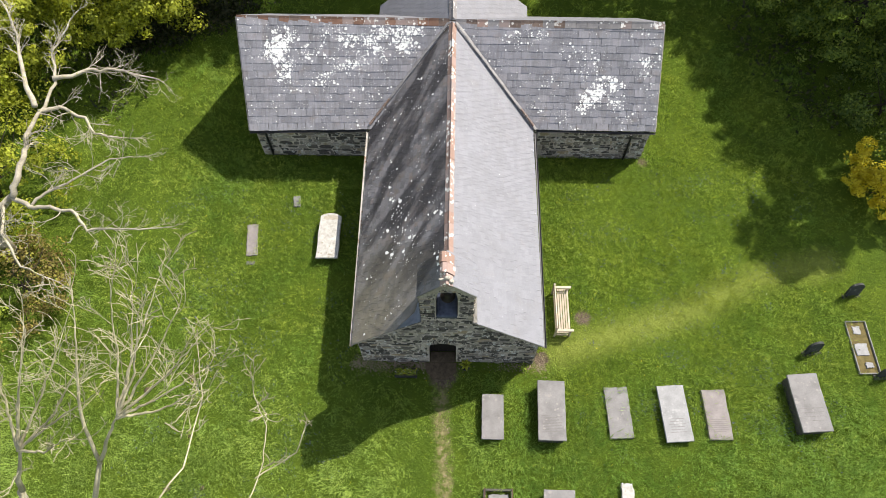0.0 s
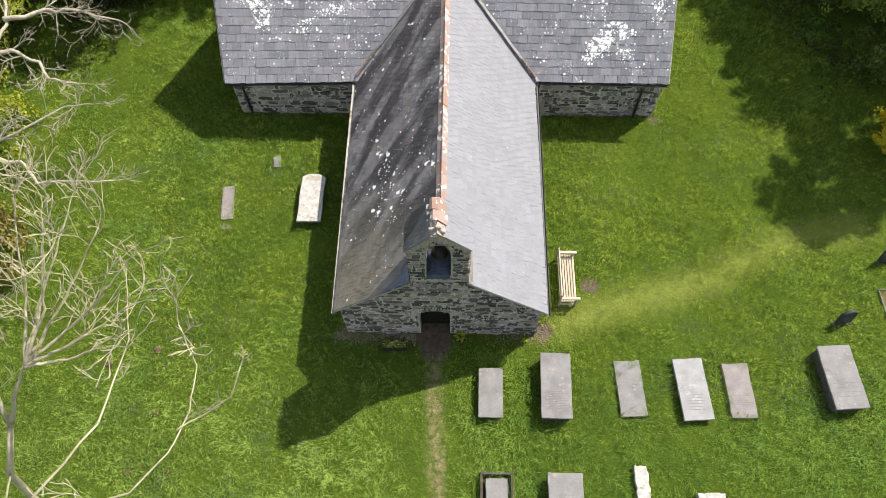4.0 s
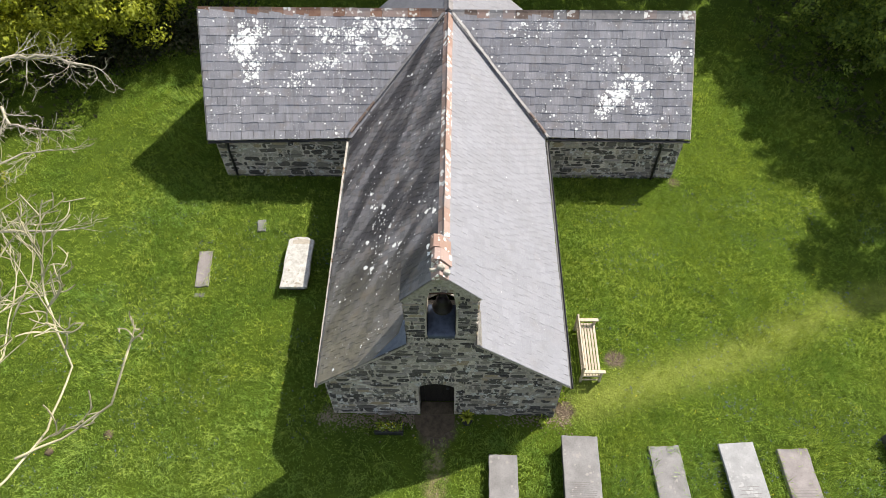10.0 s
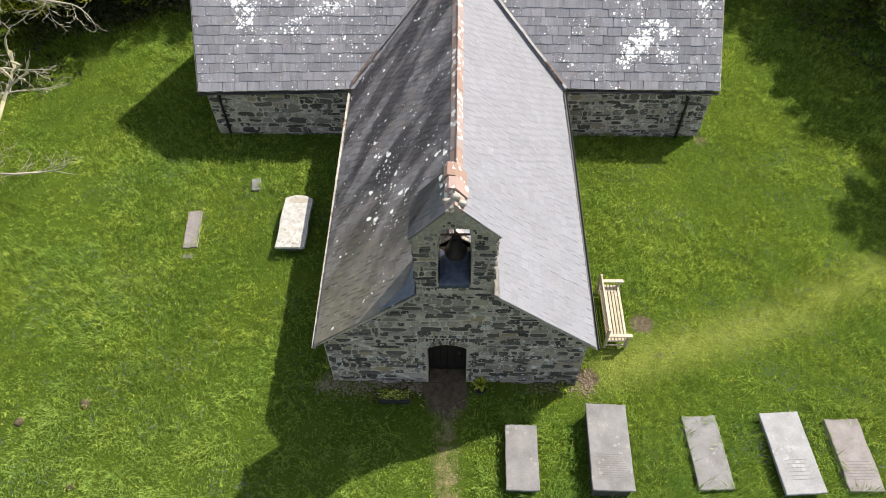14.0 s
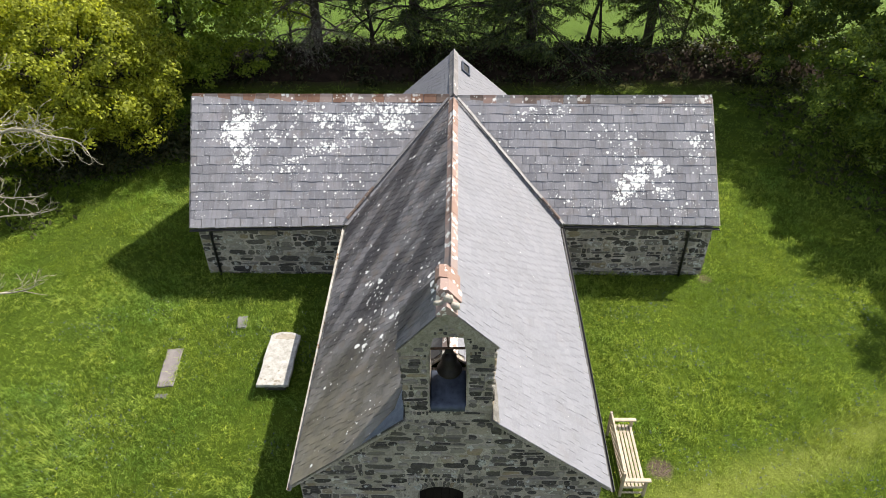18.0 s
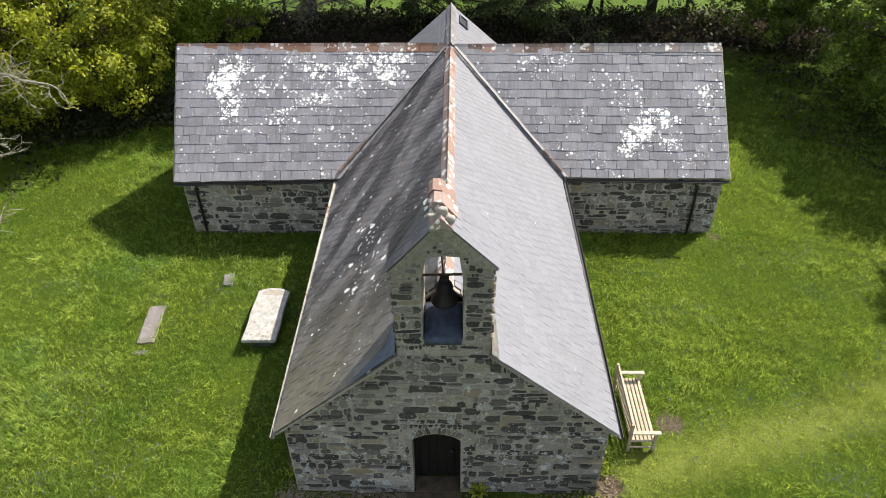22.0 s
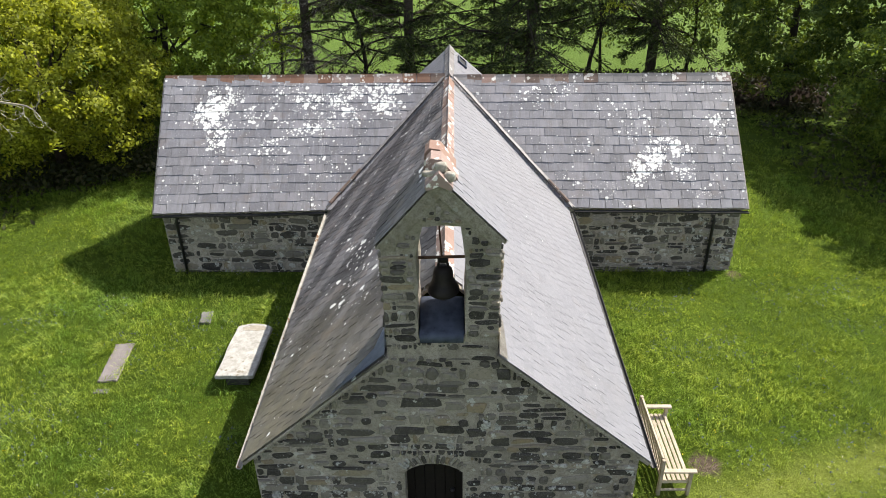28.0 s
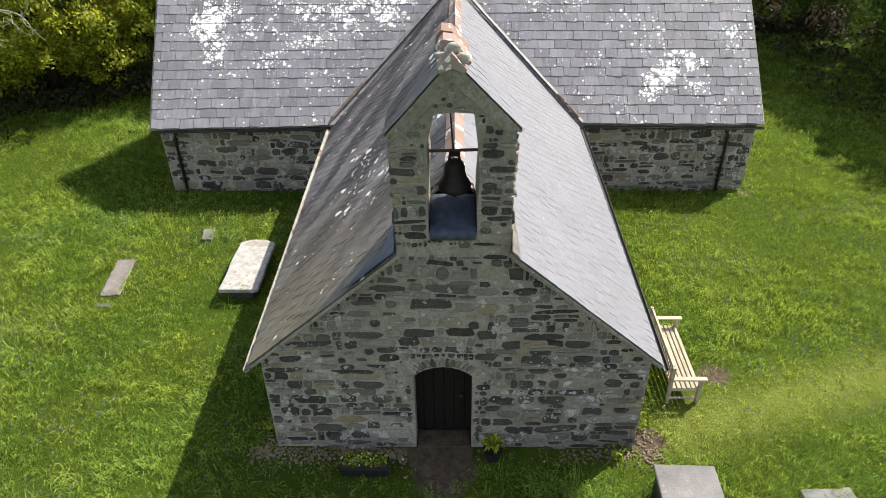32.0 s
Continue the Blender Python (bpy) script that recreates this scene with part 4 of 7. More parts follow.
def roof_face(name, a, b, c, d, courses, width, mat, keep, seed, shown, weight, label, cuts=(), hole=None, stop=None, gap=0.006):
    """The boarding under one roof face, and its slates."""
    va, vb, vc, vd = (Vector(p) for p in (a, b, c, d))
    out = (vb - va).cross(vd - va).normalized()
    us = sorted({k / 12 for k in range(13)} | {u for u, _ in cuts if u is not None})
    vs = sorted({k / 8 for k in range(9)} | {v for _, v in cuts if v is not None})
    at = lambda u, v: va.lerp(vb, u).lerp(vd.lerp(vc, u), v)
    bm = bmesh.new()
    grid = [[bm.verts.new(at(u, v) - out * 0.008) for v in vs] for u in us]
    for i in range(len(us) - 1):
        for j in range(len(vs) - 1):
            if hole is None or not hole(at((us[i] + us[i + 1]) / 2, (vs[j] + vs[j + 1]) / 2)):
                bm.faces.new((grid[i][j], grid[i + 1][j], grid[i + 1][j + 1], grid[i][j + 1]))
    bmesh.ops.delete(bm, geom=[v for v in bm.verts if not v.link_faces], context="VERTS")
    ext = bmesh.ops.extrude_face_region(bm, geom=bm.faces[:], use_keep_orig=True)
    bmesh.ops.translate(bm, verts=[v for v in ext["geom"] if isinstance(v, bmesh.types.BMVert)], vec=-out * 0.045)
    deck = of_church(part(name, bm, MORTAR), label)
    pieces("slate", SLATES, slate_poses(a, b, c, d, courses, width, keep, seed, stop, gap), mat, deck, shown, weight)
    return deck


def roofs():
    slope = (RIDGE - EAVE) / HALF
    in_nave = lambda p: not (BELL_L < p.x < BELL_R and p.y < BELL_Y - 0.02 and p.z > 4.2)
    hole = lambda p: BELL_L < p.x < BELL_R and p.y < BELL_Y
    cn = [((13.1 - BELL_Y) / 13.22, None), (None, 1 + BELL_L / HALF)]
    cs = [((BELL_Y + 0.12) / 13.22, None), (None, 1 - BELL_R / HALF)]
    def to_bellcote(p):
        """How far a slate may run up before it meets the bellcote."""
        free = (abs(p.x) - (BELL_R if p.x > 0 else -BELL_L)) * 1.32
        return max(free, 0.03) if p.y < BELL_Y + 0.1 else 9.0

    front = lambda item: item[1].translation.y + 0.3 * abs(item[1].translation.z - 4.0)
    roof_face("nave_roof", (-HALF, 13.1, EAVE), (-HALF, -0.12, EAVE - 0.02), (0, -0.12, RIDGE), (0, 13.1, RIDGE), 22, 0.28, SLATE_NAVE, lambda p: in_nave(p) and p.y < 10.3 + (p.z - EAVE) * 1.09, 1, 300, front, "slate roof slope with lichen spots, darkened by stains and painted shade", cn, hole, to_bellcote, 0.013)
    roof_face("nave_roof", (HALF, -0.12, EAVE), (HALF, 13.1, EAVE), (0, 13.1, RIDGE), (0, -0.12, RIDGE), 22, 0.28, SLATE_PALE, lambda p: in_nave(p) and p.y < 10.3 + (p.z - EAVE) * 1.09, 2, 300, front, "pale sunlit slate roof slope of the nave", cs, hole, to_bellcote, 0.007)
    below_nave = lambda p: p.z > RIDGE - abs(p.x) * slope - 0.25
    to_mid = lambda item: abs(item[1].translation.z - 3.8)
    roof_face("transept_roof", (-8.83, 9.66, EAVE - 0.02), (0.0, 9.86, EAVE + 0.05), (0.0, 13.12, 5.28), (-9.16, 13.3, 5.28), 15, 0.42, SLATE_TRANSEPT, below_nave, 3, 300, to_mid, "grey slate transept roof with large white lichen patches")
    roof_face("transept_roof", (0.0, 9.86, EAVE + 0.05), (8.85, 9.8, EAVE), (8.84, 13.02, 5.27), (0.0, 13.12, 5.28), 15, 0.42, SLATE_TRANSEPT, below_nave, 4, 300, to_mid, "grey slate transept roof with a bright lichen patch")
    anywhere = lambda p: True
    off_chancel = lambda p: p.z > RIDGE - abs(p.x) * slope - 0.25
    roof_face("transept_roof", (0.0, 16.55, EAVE), (-8.9, 16.6, EAVE), (-9.16, 13.32, 5.28), (0.0, 13.14, 5.28), 15, 0.42, SLATE_PALE, off_chancel, 5, 0, to_mid, "grey slate back slope of the transept roof")
    roof_face("transept_roof", (8.85, 16.45, EAVE), (0.0, 16.55, EAVE), (0.0, 13.14, 5.28), (8.84, 13.04, 5.27), 15, 0.42, SLATE_PALE, off_chancel, 6, 0, to_mid, "grey slate back slope of the transept roof")
    roof_face("chancel_roof", (-HALF, 17.25, EAVE), (-HALF, 13.2, EAVE), (0, 13.2, RIDGE), (0, 17.25, RIDGE), 22, 0.28, SLATE_PALE, anywhere, 7, 0, to_mid, "grey slate chancel roof slope")
    roof_face("chancel_roof", (HALF, 13.2, EAVE), (HALF, 17.25, EAVE), (0, 17.25, RIDGE), (0, 13.2, RIDGE), 22, 0.28, SLATE_PALE, anywhere, 8, 0, to_mid, "grey slate chancel roof slope")
    # little roof of the bellcote
    apex = (-0.03, 7.54)
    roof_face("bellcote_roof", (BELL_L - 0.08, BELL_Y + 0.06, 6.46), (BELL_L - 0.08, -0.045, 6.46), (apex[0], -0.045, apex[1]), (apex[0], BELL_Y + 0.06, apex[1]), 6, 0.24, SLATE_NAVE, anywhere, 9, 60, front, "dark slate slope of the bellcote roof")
    roof_face("bellcote_roof", (BELL_R + 0.08, -0.045, 6.55), (BELL_R + 0.08, BELL_Y + 0.06, 6.55), (apex[0], BELL_Y + 0.06, apex[1]), (apex[0], -0.045, apex[1]), 6, 0.24, SLATE_PALE, anywhere, 10, 60, front, "pale slate slope of the bellcote roof")
    # rooflight in the chancel's slope
    at = (0.42, 16.3, RIDGE - 0.42 * slope)
    d, n = Vector((0.755, 0, -0.656)), Vector((0.656, 0, 0.755))
    mat4 = Matrix.Identity(4)
    for row in range(3):
        mat4[row][0], mat4[row][1], mat4[row][2], mat4[row][3] = d[row], Y[row], n[row], at[row]
    light = of_church(part("rooflight", boxed((-0.138, -0.358, 0.03), (0.138, 0.358, 0.05), mat4), PLASTIC), "small dark glass rooflight set in the slates")
    for lo, hi in (((-0.2, -0.42, 0.02), (-0.14, 0.42, 0.09)), ((0.14, -0.42, 0.02), (0.2, 0.42, 0.09)), ((-0.139, -0.42, 0.02), (0.139, -0.36, 0.09)), ((-0.139, 0.36, 0.02), (0.139, 0.42, 0.09))):
        part("frame_bar", boxed(lo, hi, mat4), LEAD, light)


roofs()


# ---- ridge tiles, valleys, gutters ----
def ridge_section(along, out_l, out_r, length, thick=0.028):
    """A bent ridge tile: its wings follow the slopes out_l and out_r."""
    bm = bmesh.new()
    crest = Vector((0, 0, 0.055))
    prof = [out_l, out_l * 0.3 + Vector((0, 0, 0.022)), crest, out_r * 0.3 + Vector((0, 0, 0.022)), out_r]
    under = [p - Vector((0, 0, thick)) for p in reversed(prof)]
    ring = prof + under
    ends = [[bm.verts.new(p + along * t) for p in ring] for t in (0, length)]
    n = len(ring)
    for k in range(n):
        bm.faces.new((ends[0][k], ends[0][(k + 1) % n], ends[1][(k + 1) % n], ends[1][k]))
    bm.faces.new(ends[0][::-1]), bm.faces.new(ends[1])
    bmesh.ops.recalc_face_normals(bm, faces=bm.faces)
    return bm


def ridge(name, start, end, wing_l, wing_r, length, mats, label):
    s, e = Vector(start), Vector(end)
    along = (e - s).normalized()
    bed = ridge_section(along, Vector(wing_l) * 0.8, Vector(wing_r) * 0.8, (e - s).length)
    bmesh.ops.translate(bed, verts=bed.verts[:], vec=s - Z * 0.05)
    owner = of_church(part(name, bed, MORTAR), label)
    n = round((e - s).length / length)
    real = (e - s).length / n
    shapes = []
    for m in mats:
        bm = ridge_section(along, Vector(wing_l), Vector(wing_r), real - 0.012)
        me = bpy.data.meshes.new("ridge_tile")
        bm.to_mesh(me)
        bm.free()
        me.materials.append(m)
        shapes.append(me)
    for k in range(n):
        ob = new("ridge_tile", shapes[rng.randrange(len(shapes))])
        ob.parent = owner
        p = s + along * real * k
        ob.matrix_basis = Matrix.Translation(p + Vector((rng.uniform(-0.006, 0.006), rng.uniform(-0.006, 0.006), rng.uniform(-0.004, 0.01))))


ridge("ridge", (0, BELL_Y + 0.02, RIDGE + 0.045), (0, 13.0, RIDGE + 0.045), (-0.165, 0, -0.14), (0.165, 0, -0.14), 0.46, (CLAY, CLAY), "terracotta ridge tiles blotched with white")
ridge("ridge", (-9.14, 13.3, 5.33), (-0.12, 13.12, 5.37), (0, 0.2, -0.17), (0, -0.2, -0.17), 0.46, (CLAY_RED, CLAY_BROWN, CLAY, CLAY_RED), "terracotta and grey ridge tiles with white lichen")
ridge("ridge", (0.12, 13.12, 5.33), (8.84, 13.02, 5.36), (0, 0.2, -0.17), (0, -0.2, -0.17), 0.46, (CLAY_GREY, CLAY_BROWN, CLAY_GREY, CLAY), "grey ridge tiles with brown and white blotches")
ridge("ridge", (0, 13.25, RIDGE + 0.045), (0, 17.28, RIDGE + 0.045), (-0.165, 0, -0.14), (0.165, 0, -0.14), 0.46, (CLAY_GREY, CLAY_GREY), "pale weathered ridge tiles of the chancel")


def bellcote_ridge():
    """Two thick clay saddle tiles along the top of the bellcote."""
    ob = of_church(part("bellcote_ridge", boxed((-0.14, 0.32, 7.36), (0.1, 0.97, 7.47)), MORTAR), "thick pink clay saddle tiles on the bellcote")
    for y0, y1, dx, dz in ((0.3, 0.62, -0.03, 0.0), (0.63, 0.99, -0.06, 0.025)):
        ring = [(-0.21, 7.36), (-0.19, 7.62), (-0.12, 7.7), (0.03, 7.68), (0.27, 7.38), (0.22, 7.35), (0.0, 7.48)]
        bm = prism([(u + dx, v + dz) for u, v in ring], [], lambda u, v: (u, y0, v), (0, y1 - y0, 0))
        part("saddle_tile", bm, CLAY, ob)


bellcote_ridge()


def strips():
    """Valleys, flashings, verges, gutters and downpipes."""
    slope = (RIDGE - EAVE) / HALF
    for sx, name in ((-1, "valley"), (1, "valley")):
        low, high = Vector((sx * 3.66, 9.8, EAVE + 0.07)), Vector((sx * 0.16, 12.98, RIDGE + 0.02))
        d = high - low
        bm = bmesh.new()
        n = 14
        rows = []
        for k in range(n + 1):
            p = low + d * (k / n)
            wob = 0.012 * math.sin(k * 2.1 + sx)
            rows.append([bm.verts.new(p + q) for q in (Vector((sx * 0.085 + wob, 0, 0.01)), Vector((0, 0, 0.065)), Vector((0, -0.08 + wob, 0.03)), Vector((0, 0, -0.05)))])
        for a, b in zip(rows, rows[1:]):
            for k in range(4):
                bm.faces.new((a[k], a[(k + 1) % 4], b[(k + 1) % 4], b[k]))
        bm.faces.new(rows[0]), bm.faces.new(rows[-1][::-1])
        v = of_church(part(name, bm, LEAD_PALE), "pale lead-lined valley between the roof slopes")
        for k in range(3 if sx < 0 else 2):
            p = low + d * (0.03 + 0.085 * k)
            bm = bmesh.new()
            tube(bm, [p + Vector((0, 0, 0.05)), p + d * 0.078 + Vector((0, 0, 0.05))], [0.06, 0.05], 8)
            part("tile", bm, CLAY_BROWN, v, "terracotta tile fragment")
    # flashing where the bellcote meets the north slope
    bm = bmesh.new()
    z = lambda x: RIDGE + (x * slope) + 0.05
    q = [bm.verts.new(p) for p in ((BELL_L - 0.012, -0.125, z(BELL_L) + 0.42), (BELL_L - 0.03, -0.125, z(BELL_L) + 0.03), (BELL_L - 0.95, -0.125, z(BELL_L - 0.95) + 0.03), (BELL_L - 0.25, 0.3, z(BELL_L - 0.25) + 0.03), (BELL_L - 0.03, 0.95, z(BELL_L) + 0.03), (BELL_L - 0.012, 0.6, z(BELL_L) + 0.3))]
    for f in ((0, 1, 4, 5), (1, 2, 3, 4)):
        bm.faces.new([q[k] for k in f])
    bmesh.ops.solidify(bm, geom=bm.faces[:], thickness=0.015)
    of_church(part("flashing", bm, LEAD_BLUE), "blue-grey lead flashing beside the bellcote")
    bm = bmesh.new()
    q = [bm.verts.new(p) for p in ((BELL_R + 0.012, -0.12, z(-BELL_R) + 0.32), (BELL_R + 0.02, -0.13, z(-BELL_R)), (BELL_R + 0.16, -0.1, z(-BELL_R - 0.16)), (BELL_R + 0.14, 0.95, z(-BELL_R - 0.14)), (BELL_R + 0.02, 1.0, z(-BELL_R)), (BELL_R + 0.012, 1.0, z(-BELL_R) + 0.25))]
    for f in ((0, 1, 4, 5), (1, 2, 3, 4)):
        bm.faces.new([q[k] for k in f])
    bmesh.ops.solidify(bm, geom=bm.faces[:], thickness=0.015)
    of_church(part("flashing", bm, GUTTER_WHITE), "white mortar fillet beside the bellcote")

    def gutter(name, a, b, side, mat, r, label):
        """A half-round gutter in lengths, with its joints."""
        a, b, side = Vector(a), Vector(b), Vector(side)
        bm = bmesh.new()
        prof = [side * (r * math.cos(t)) + Z * (r * -math.sin(t)) for t in (math.pi * j / 6 for j in range(7))]
        prof += [v * 0.8 for v in reversed(prof)]
        n = max(2, round((b - a).length / 1.8))
        rows = [[bm.verts.new(a.lerp(b, k / n) + v + Z * 0.008 * math.sin(k * 2.3)) for v in prof] for k in range(n + 1)]
        for e0, e1 in zip(rows, rows[1:]):
            for j in range(len(prof)):
                bm.faces.new((e0[j], e0[(j + 1) % len(prof)], e1[(j + 1) % len(prof)], e1[j]))
        bm.faces.new(rows[0][::-1]), bm.faces.new(rows[-1])
        owner = of_church(part(name, bm, mat), label)
        d = (b - a).normalized() * 0.04
        ring = [side * (r * 1.15 * math.cos(t)) + Z * (r * -1.15 * math.sin(t)) for t in (math.pi * j / 6 for j in range(7))]
        for k in range(1, n):
            p = a.lerp(b, k / n) + Z * 0.008 * math.sin(k * 2.3)
            bm = bmesh.new()
            e0, e1 = [bm.verts.new(p - d + v) for v in ring], [bm.verts.new(p + d + v) for v in ring]
            for j in range(6):
                bm.faces.new((e0[j], e0[j + 1], e1[j + 1], e1[j]))
            part("joint", bm, mat, owner)

    gutter("gutter", (-3.60, -0.16, 2.15), (-3.66, 9.7, 2.19), X, GUTTER_WHITE, 0.058, "weathered white gutter along the nave eave")
    gutter("gutter", (3.61, -0.12, 2.16), (3.66, 9.7, 2.2), X, IRON, 0.055, "black iron gutter along the nave eave")
    gutter("gutter", (-8.86, 9.62, 2.15), (-3.72, 9.73, 2.19), Y, IRON, 0.06, "black iron gutter on the transept eave")
    gutter("gutter", (3.72, 9.78, 2.2), (8.88, 9.75, 2.15), Y, IRON, 0.06, "black iron gutter on the transept eave")
    for x, s in ((-8.3, 1), (7.95, -1)):
        bm = bmesh.new()
        tube(bm, [(x + 0.12 * s, 9.72, 2.12), (x + 0.1 * s, 9.76, 2.0), (x, 9.88, 1.86), (x, 9.88, 0.0)], 0.045, 10)
        p = of_church(part("downpipe", bm, IRON, smooth=True), "black iron downpipe on the rubble wall")
        for z0 in (0.35, 1.1, 1.75):
            part("bracket", boxed((x - 0.075, 9.86, z0), (x + 0.075, 9.945, z0 + 0.05), bevel=0.008), IRON, p)
        bm = bmesh.new()
        tube(bm, [(x + 0.12 * s, 9.72, 2.0), (x + 0.12 * s, 9.72, 2.12)], [0.05, 0.075], 10)
        part("hopper", bm, IRON, p)
    # a thin dark verge along the transept's ends
    for name, pts in (("verge", ((-8.86, 9.66, 2.2), (-9.19, 13.3, 5.28))), ("verge", ((8.87, 9.8, 2.22), (8.86, 13.02, 5.27)))):
        bm = bmesh.new()
        tube(bm, pts, 0.028, 5)
        of_church(part(name, bm, MORTAR), "thin mortar verge at the end of the slates")


strips()


# ---- bell and cross ----
def bell():
    ob = thing("church_bell", "dark bronze bell on an iron bar", "bell", (0.0, 0.5, 5.3))
    prof = [(0.16, 0.03), (0.215, -0.01), (0.25, 0.02), (0.258, 0.065), (0.236, 0.12), (0.198, 0.175), (0.172, 0.24), (0.16, 0.31), (0.156, 0.38), (0.14, 0.43), (0.1, 0.475), (0.03, 0.5)]
    body = part("bell_body", lathe(prof, (0, 0.5, 5.35), 24), BRONZE, ob, smooth=True)
    bm = bmesh.new()
    for dx in (-0.06, 0.06):
        tube(bm, [(dx, 0.5, 5.76), (dx * 1.3, 0.5, 5.84), (dx, 0.5, 5.93)], 0.022, 6)
    part("crown_loop", bm, BRONZE, body)
    part("headstock", boxed((-0.085, 0.45, 5.9), (0.085, 0.55, 5.99), bevel=0.02), DARK_WOOD, ob)
    bm = bmesh.new()
    tube(bm, [(-0.4, 0.5, 5.98), (0.36, 0.5, 6.0)], 0.025, 8)
    part("bar", bm, RUST, ob, "rusty iron bar")
    bm = bmesh.new()
    tube(bm, [(-0.02, 0.52, 6.0), (-0.06, 0.62, 6.55)], [0.018, 0.012], 6)
    part("lever", bm, RUST, ob, "thin iron ringing lever")
    bm = bmesh.new()
    tube(bm, [(0, 0.5, 5.5), (0, 0.5, 5.26)], [0.012, 0.016], 6)
    bmesh.ops.create_icosphere(bm, subdivisions=2, radius=0.05, matrix=Matrix.Translation((0, 0.5, 5.24)))
    part("clapper", bm, IRON, body)


bell()


def cross():
    ob = thing("stone_cross", "weathered stone cross with rounded arms, lichened", "cross", (-0.03, 0.1, 7.5))
    bm = prism([(-0.2, 7.37), (-0.03, 7.44), (0.14, 7.37), (0.17, 7.42), (-0.03, 7.64), (-0.23, 7.42)], [], lambda u, v: (u, -0.08, v), (0, 0.36, 0))
    part("saddle_stone", bm, CLAY, ob, "pink saddle stone")
    bm = bmesh.new()
    tube(bm, [(-0.03, 0.08, 7.46), (-0.03, 0.08, 7.53), (-0.03, 0.09, 7.6)], [0.065, 0.05, 0.055], 9)
    part("shaft", bm, CROSS_STONE, ob)
    for name, c, sc in (("arm", (-0.15, 0.09, 7.56), (0.125, 0.04, 0.042)), ("arm", (0.12, 0.03, 7.54), (0.085, 0.055, 0.075)), ("head", (0.0, 0.1, 7.65), (0.085, 0.055, 0.075))):
        bm = bmesh.new()
        bmesh.ops.create_icosphere(bm, subdivisions=3, radius=1.0)
        for v in bm.verts:
            k = 1 + 0.22 * noise.noise(v.co * 2.6 + Vector(c) * 9)
            v.co = Vector(c) + Vector([math.copysign(abs(a) ** 0.7, a) * b * k for a, b in zip(v.co, sc)])
        part(name, bm, CROSS_STONE, ob, smooth=True)


cross()


# ---- tombs ----
def quad_matrix(corners, z):
    """A pose for a slab from its four corners on the ground: head-left, head-right, foot-right, foot-left."""
    a, b, c, d = (Vector((*p, 0)) for p in corners)
    mid = (a + b + c + d) / 4
    along = ((a + b) / 2 - (c + d) / 2)
    width, length = ((b - a).length + (c - d).length) / 2, along.length
    turn = math.atan2(-along.x, along.y)
    return mid, width, length, turn


def rough_slab(w, l, z0, z1, seed, wear=0.02, crown=0.0, n=32):
    """A slab with slightly uneven edges; crown rounds its head."""
    r = random.Random(seed)
    ring = []
    for k in range(n):
        t = k / n * 4
        s, f = int(t), t - int(t)
        x, y = [(-1 + 2 * f, -1), (1, -1 + 2 * f), (1 - 2 * f, 1), (-1, 1 - 2 * f)][s]
        if crown and y > 0.99:
            y = 1 + crown * (1 - x * x) - crown * 0.3
        ring.append((x * w / 2 + r.uniform(-wear, wear), y * l / 2 + r.uniform(-wear, wear)))
    bm = bmesh.new()
    low, high = [bm.verts.new((x, y, z0)) for x, y in ring], [bm.verts.new((x, y, z1 - 0.012)) for x, y in ring]
    top = [bm.verts.new((x * (1 - 0.03 / w), y * (1 - 0.03 / l), z1)) for x, y in ring]
    for k in range(n):
        j = (k + 1) % n
        bm.faces.new((low[k], low[j], high[j], high[k])), bm.faces.new((high[k], high[j], top[j], top[k]))
    bm.faces.new(top), bm.faces.new(low[::-1])
    return bm


def local(name, bm, mat, owner, label="", smooth=False):
    """A part given in its thing's own frame."""
    ob = part(name, bm, mat, None, label, smooth)
    ob.parent = owner
    return ob


def lettering(owner, w, l, z, rows, seed, foot=0.12, head=0.6):
    """Worn lines of lettering, as bars."""
    r = random.Random(seed)
    for k in range(rows):
        bm = bmesh.new()
        y = l * (0.5 - head) - k * l * (1 - head - foot) / rows
        half = w * r.uniform(0.24, 0.4)
        block(bm, (-half, y - 0.007, z - 0.004), (half, y + 0.007, z + 0.0015))
        local("inscription_line", bm, LETTER, owner, "worn line of lettering")


def chest_tomb(corners, z, top, label, rows=0, seed=1, tilt=0.0):
    mid, w, l, turn = quad_matrix(corners, z)
    ob = thing("chest_tomb", label, "tomb", mid, group="tombs in the churchyard")
    ob.rotation_euler = (0, tilt, turn)
    i = 0.06
    for lo, hi in (((-w / 2 + i, -l / 2 + i, -0.1), (-w / 2 + i + 0.08, l / 2 - i, z - 0.07)), ((w / 2 - i - 0.08, -l / 2 + i, -0.1), (w / 2 - i, l / 2 - i, z - 0.07))):
        local("side_panel", boxed(lo, hi, bevel=0.008), TOMB_SIDE, ob)
    for lo, hi in (((-w / 2 + i + 0.081, -l / 2 + i, -0.1), (w / 2 - i - 0.081, -l / 2 + i + 0.08, z - 0.07)), ((-w / 2 + i + 0.081, l / 2 - i - 0.08, -0.1), (w / 2 - i - 0.081, l / 2 - i, z - 0.07))):
        local("end_panel", boxed(lo, hi, bevel=0.008), TOMB_SIDE, ob)
    lid = local("lid", rough_slab(w, l, z - 0.07, z, seed, 0.008), top, ob, "flat slate lid slab")
    if rows:
        lettering(lid, w, l, z, rows, seed)
    return ob


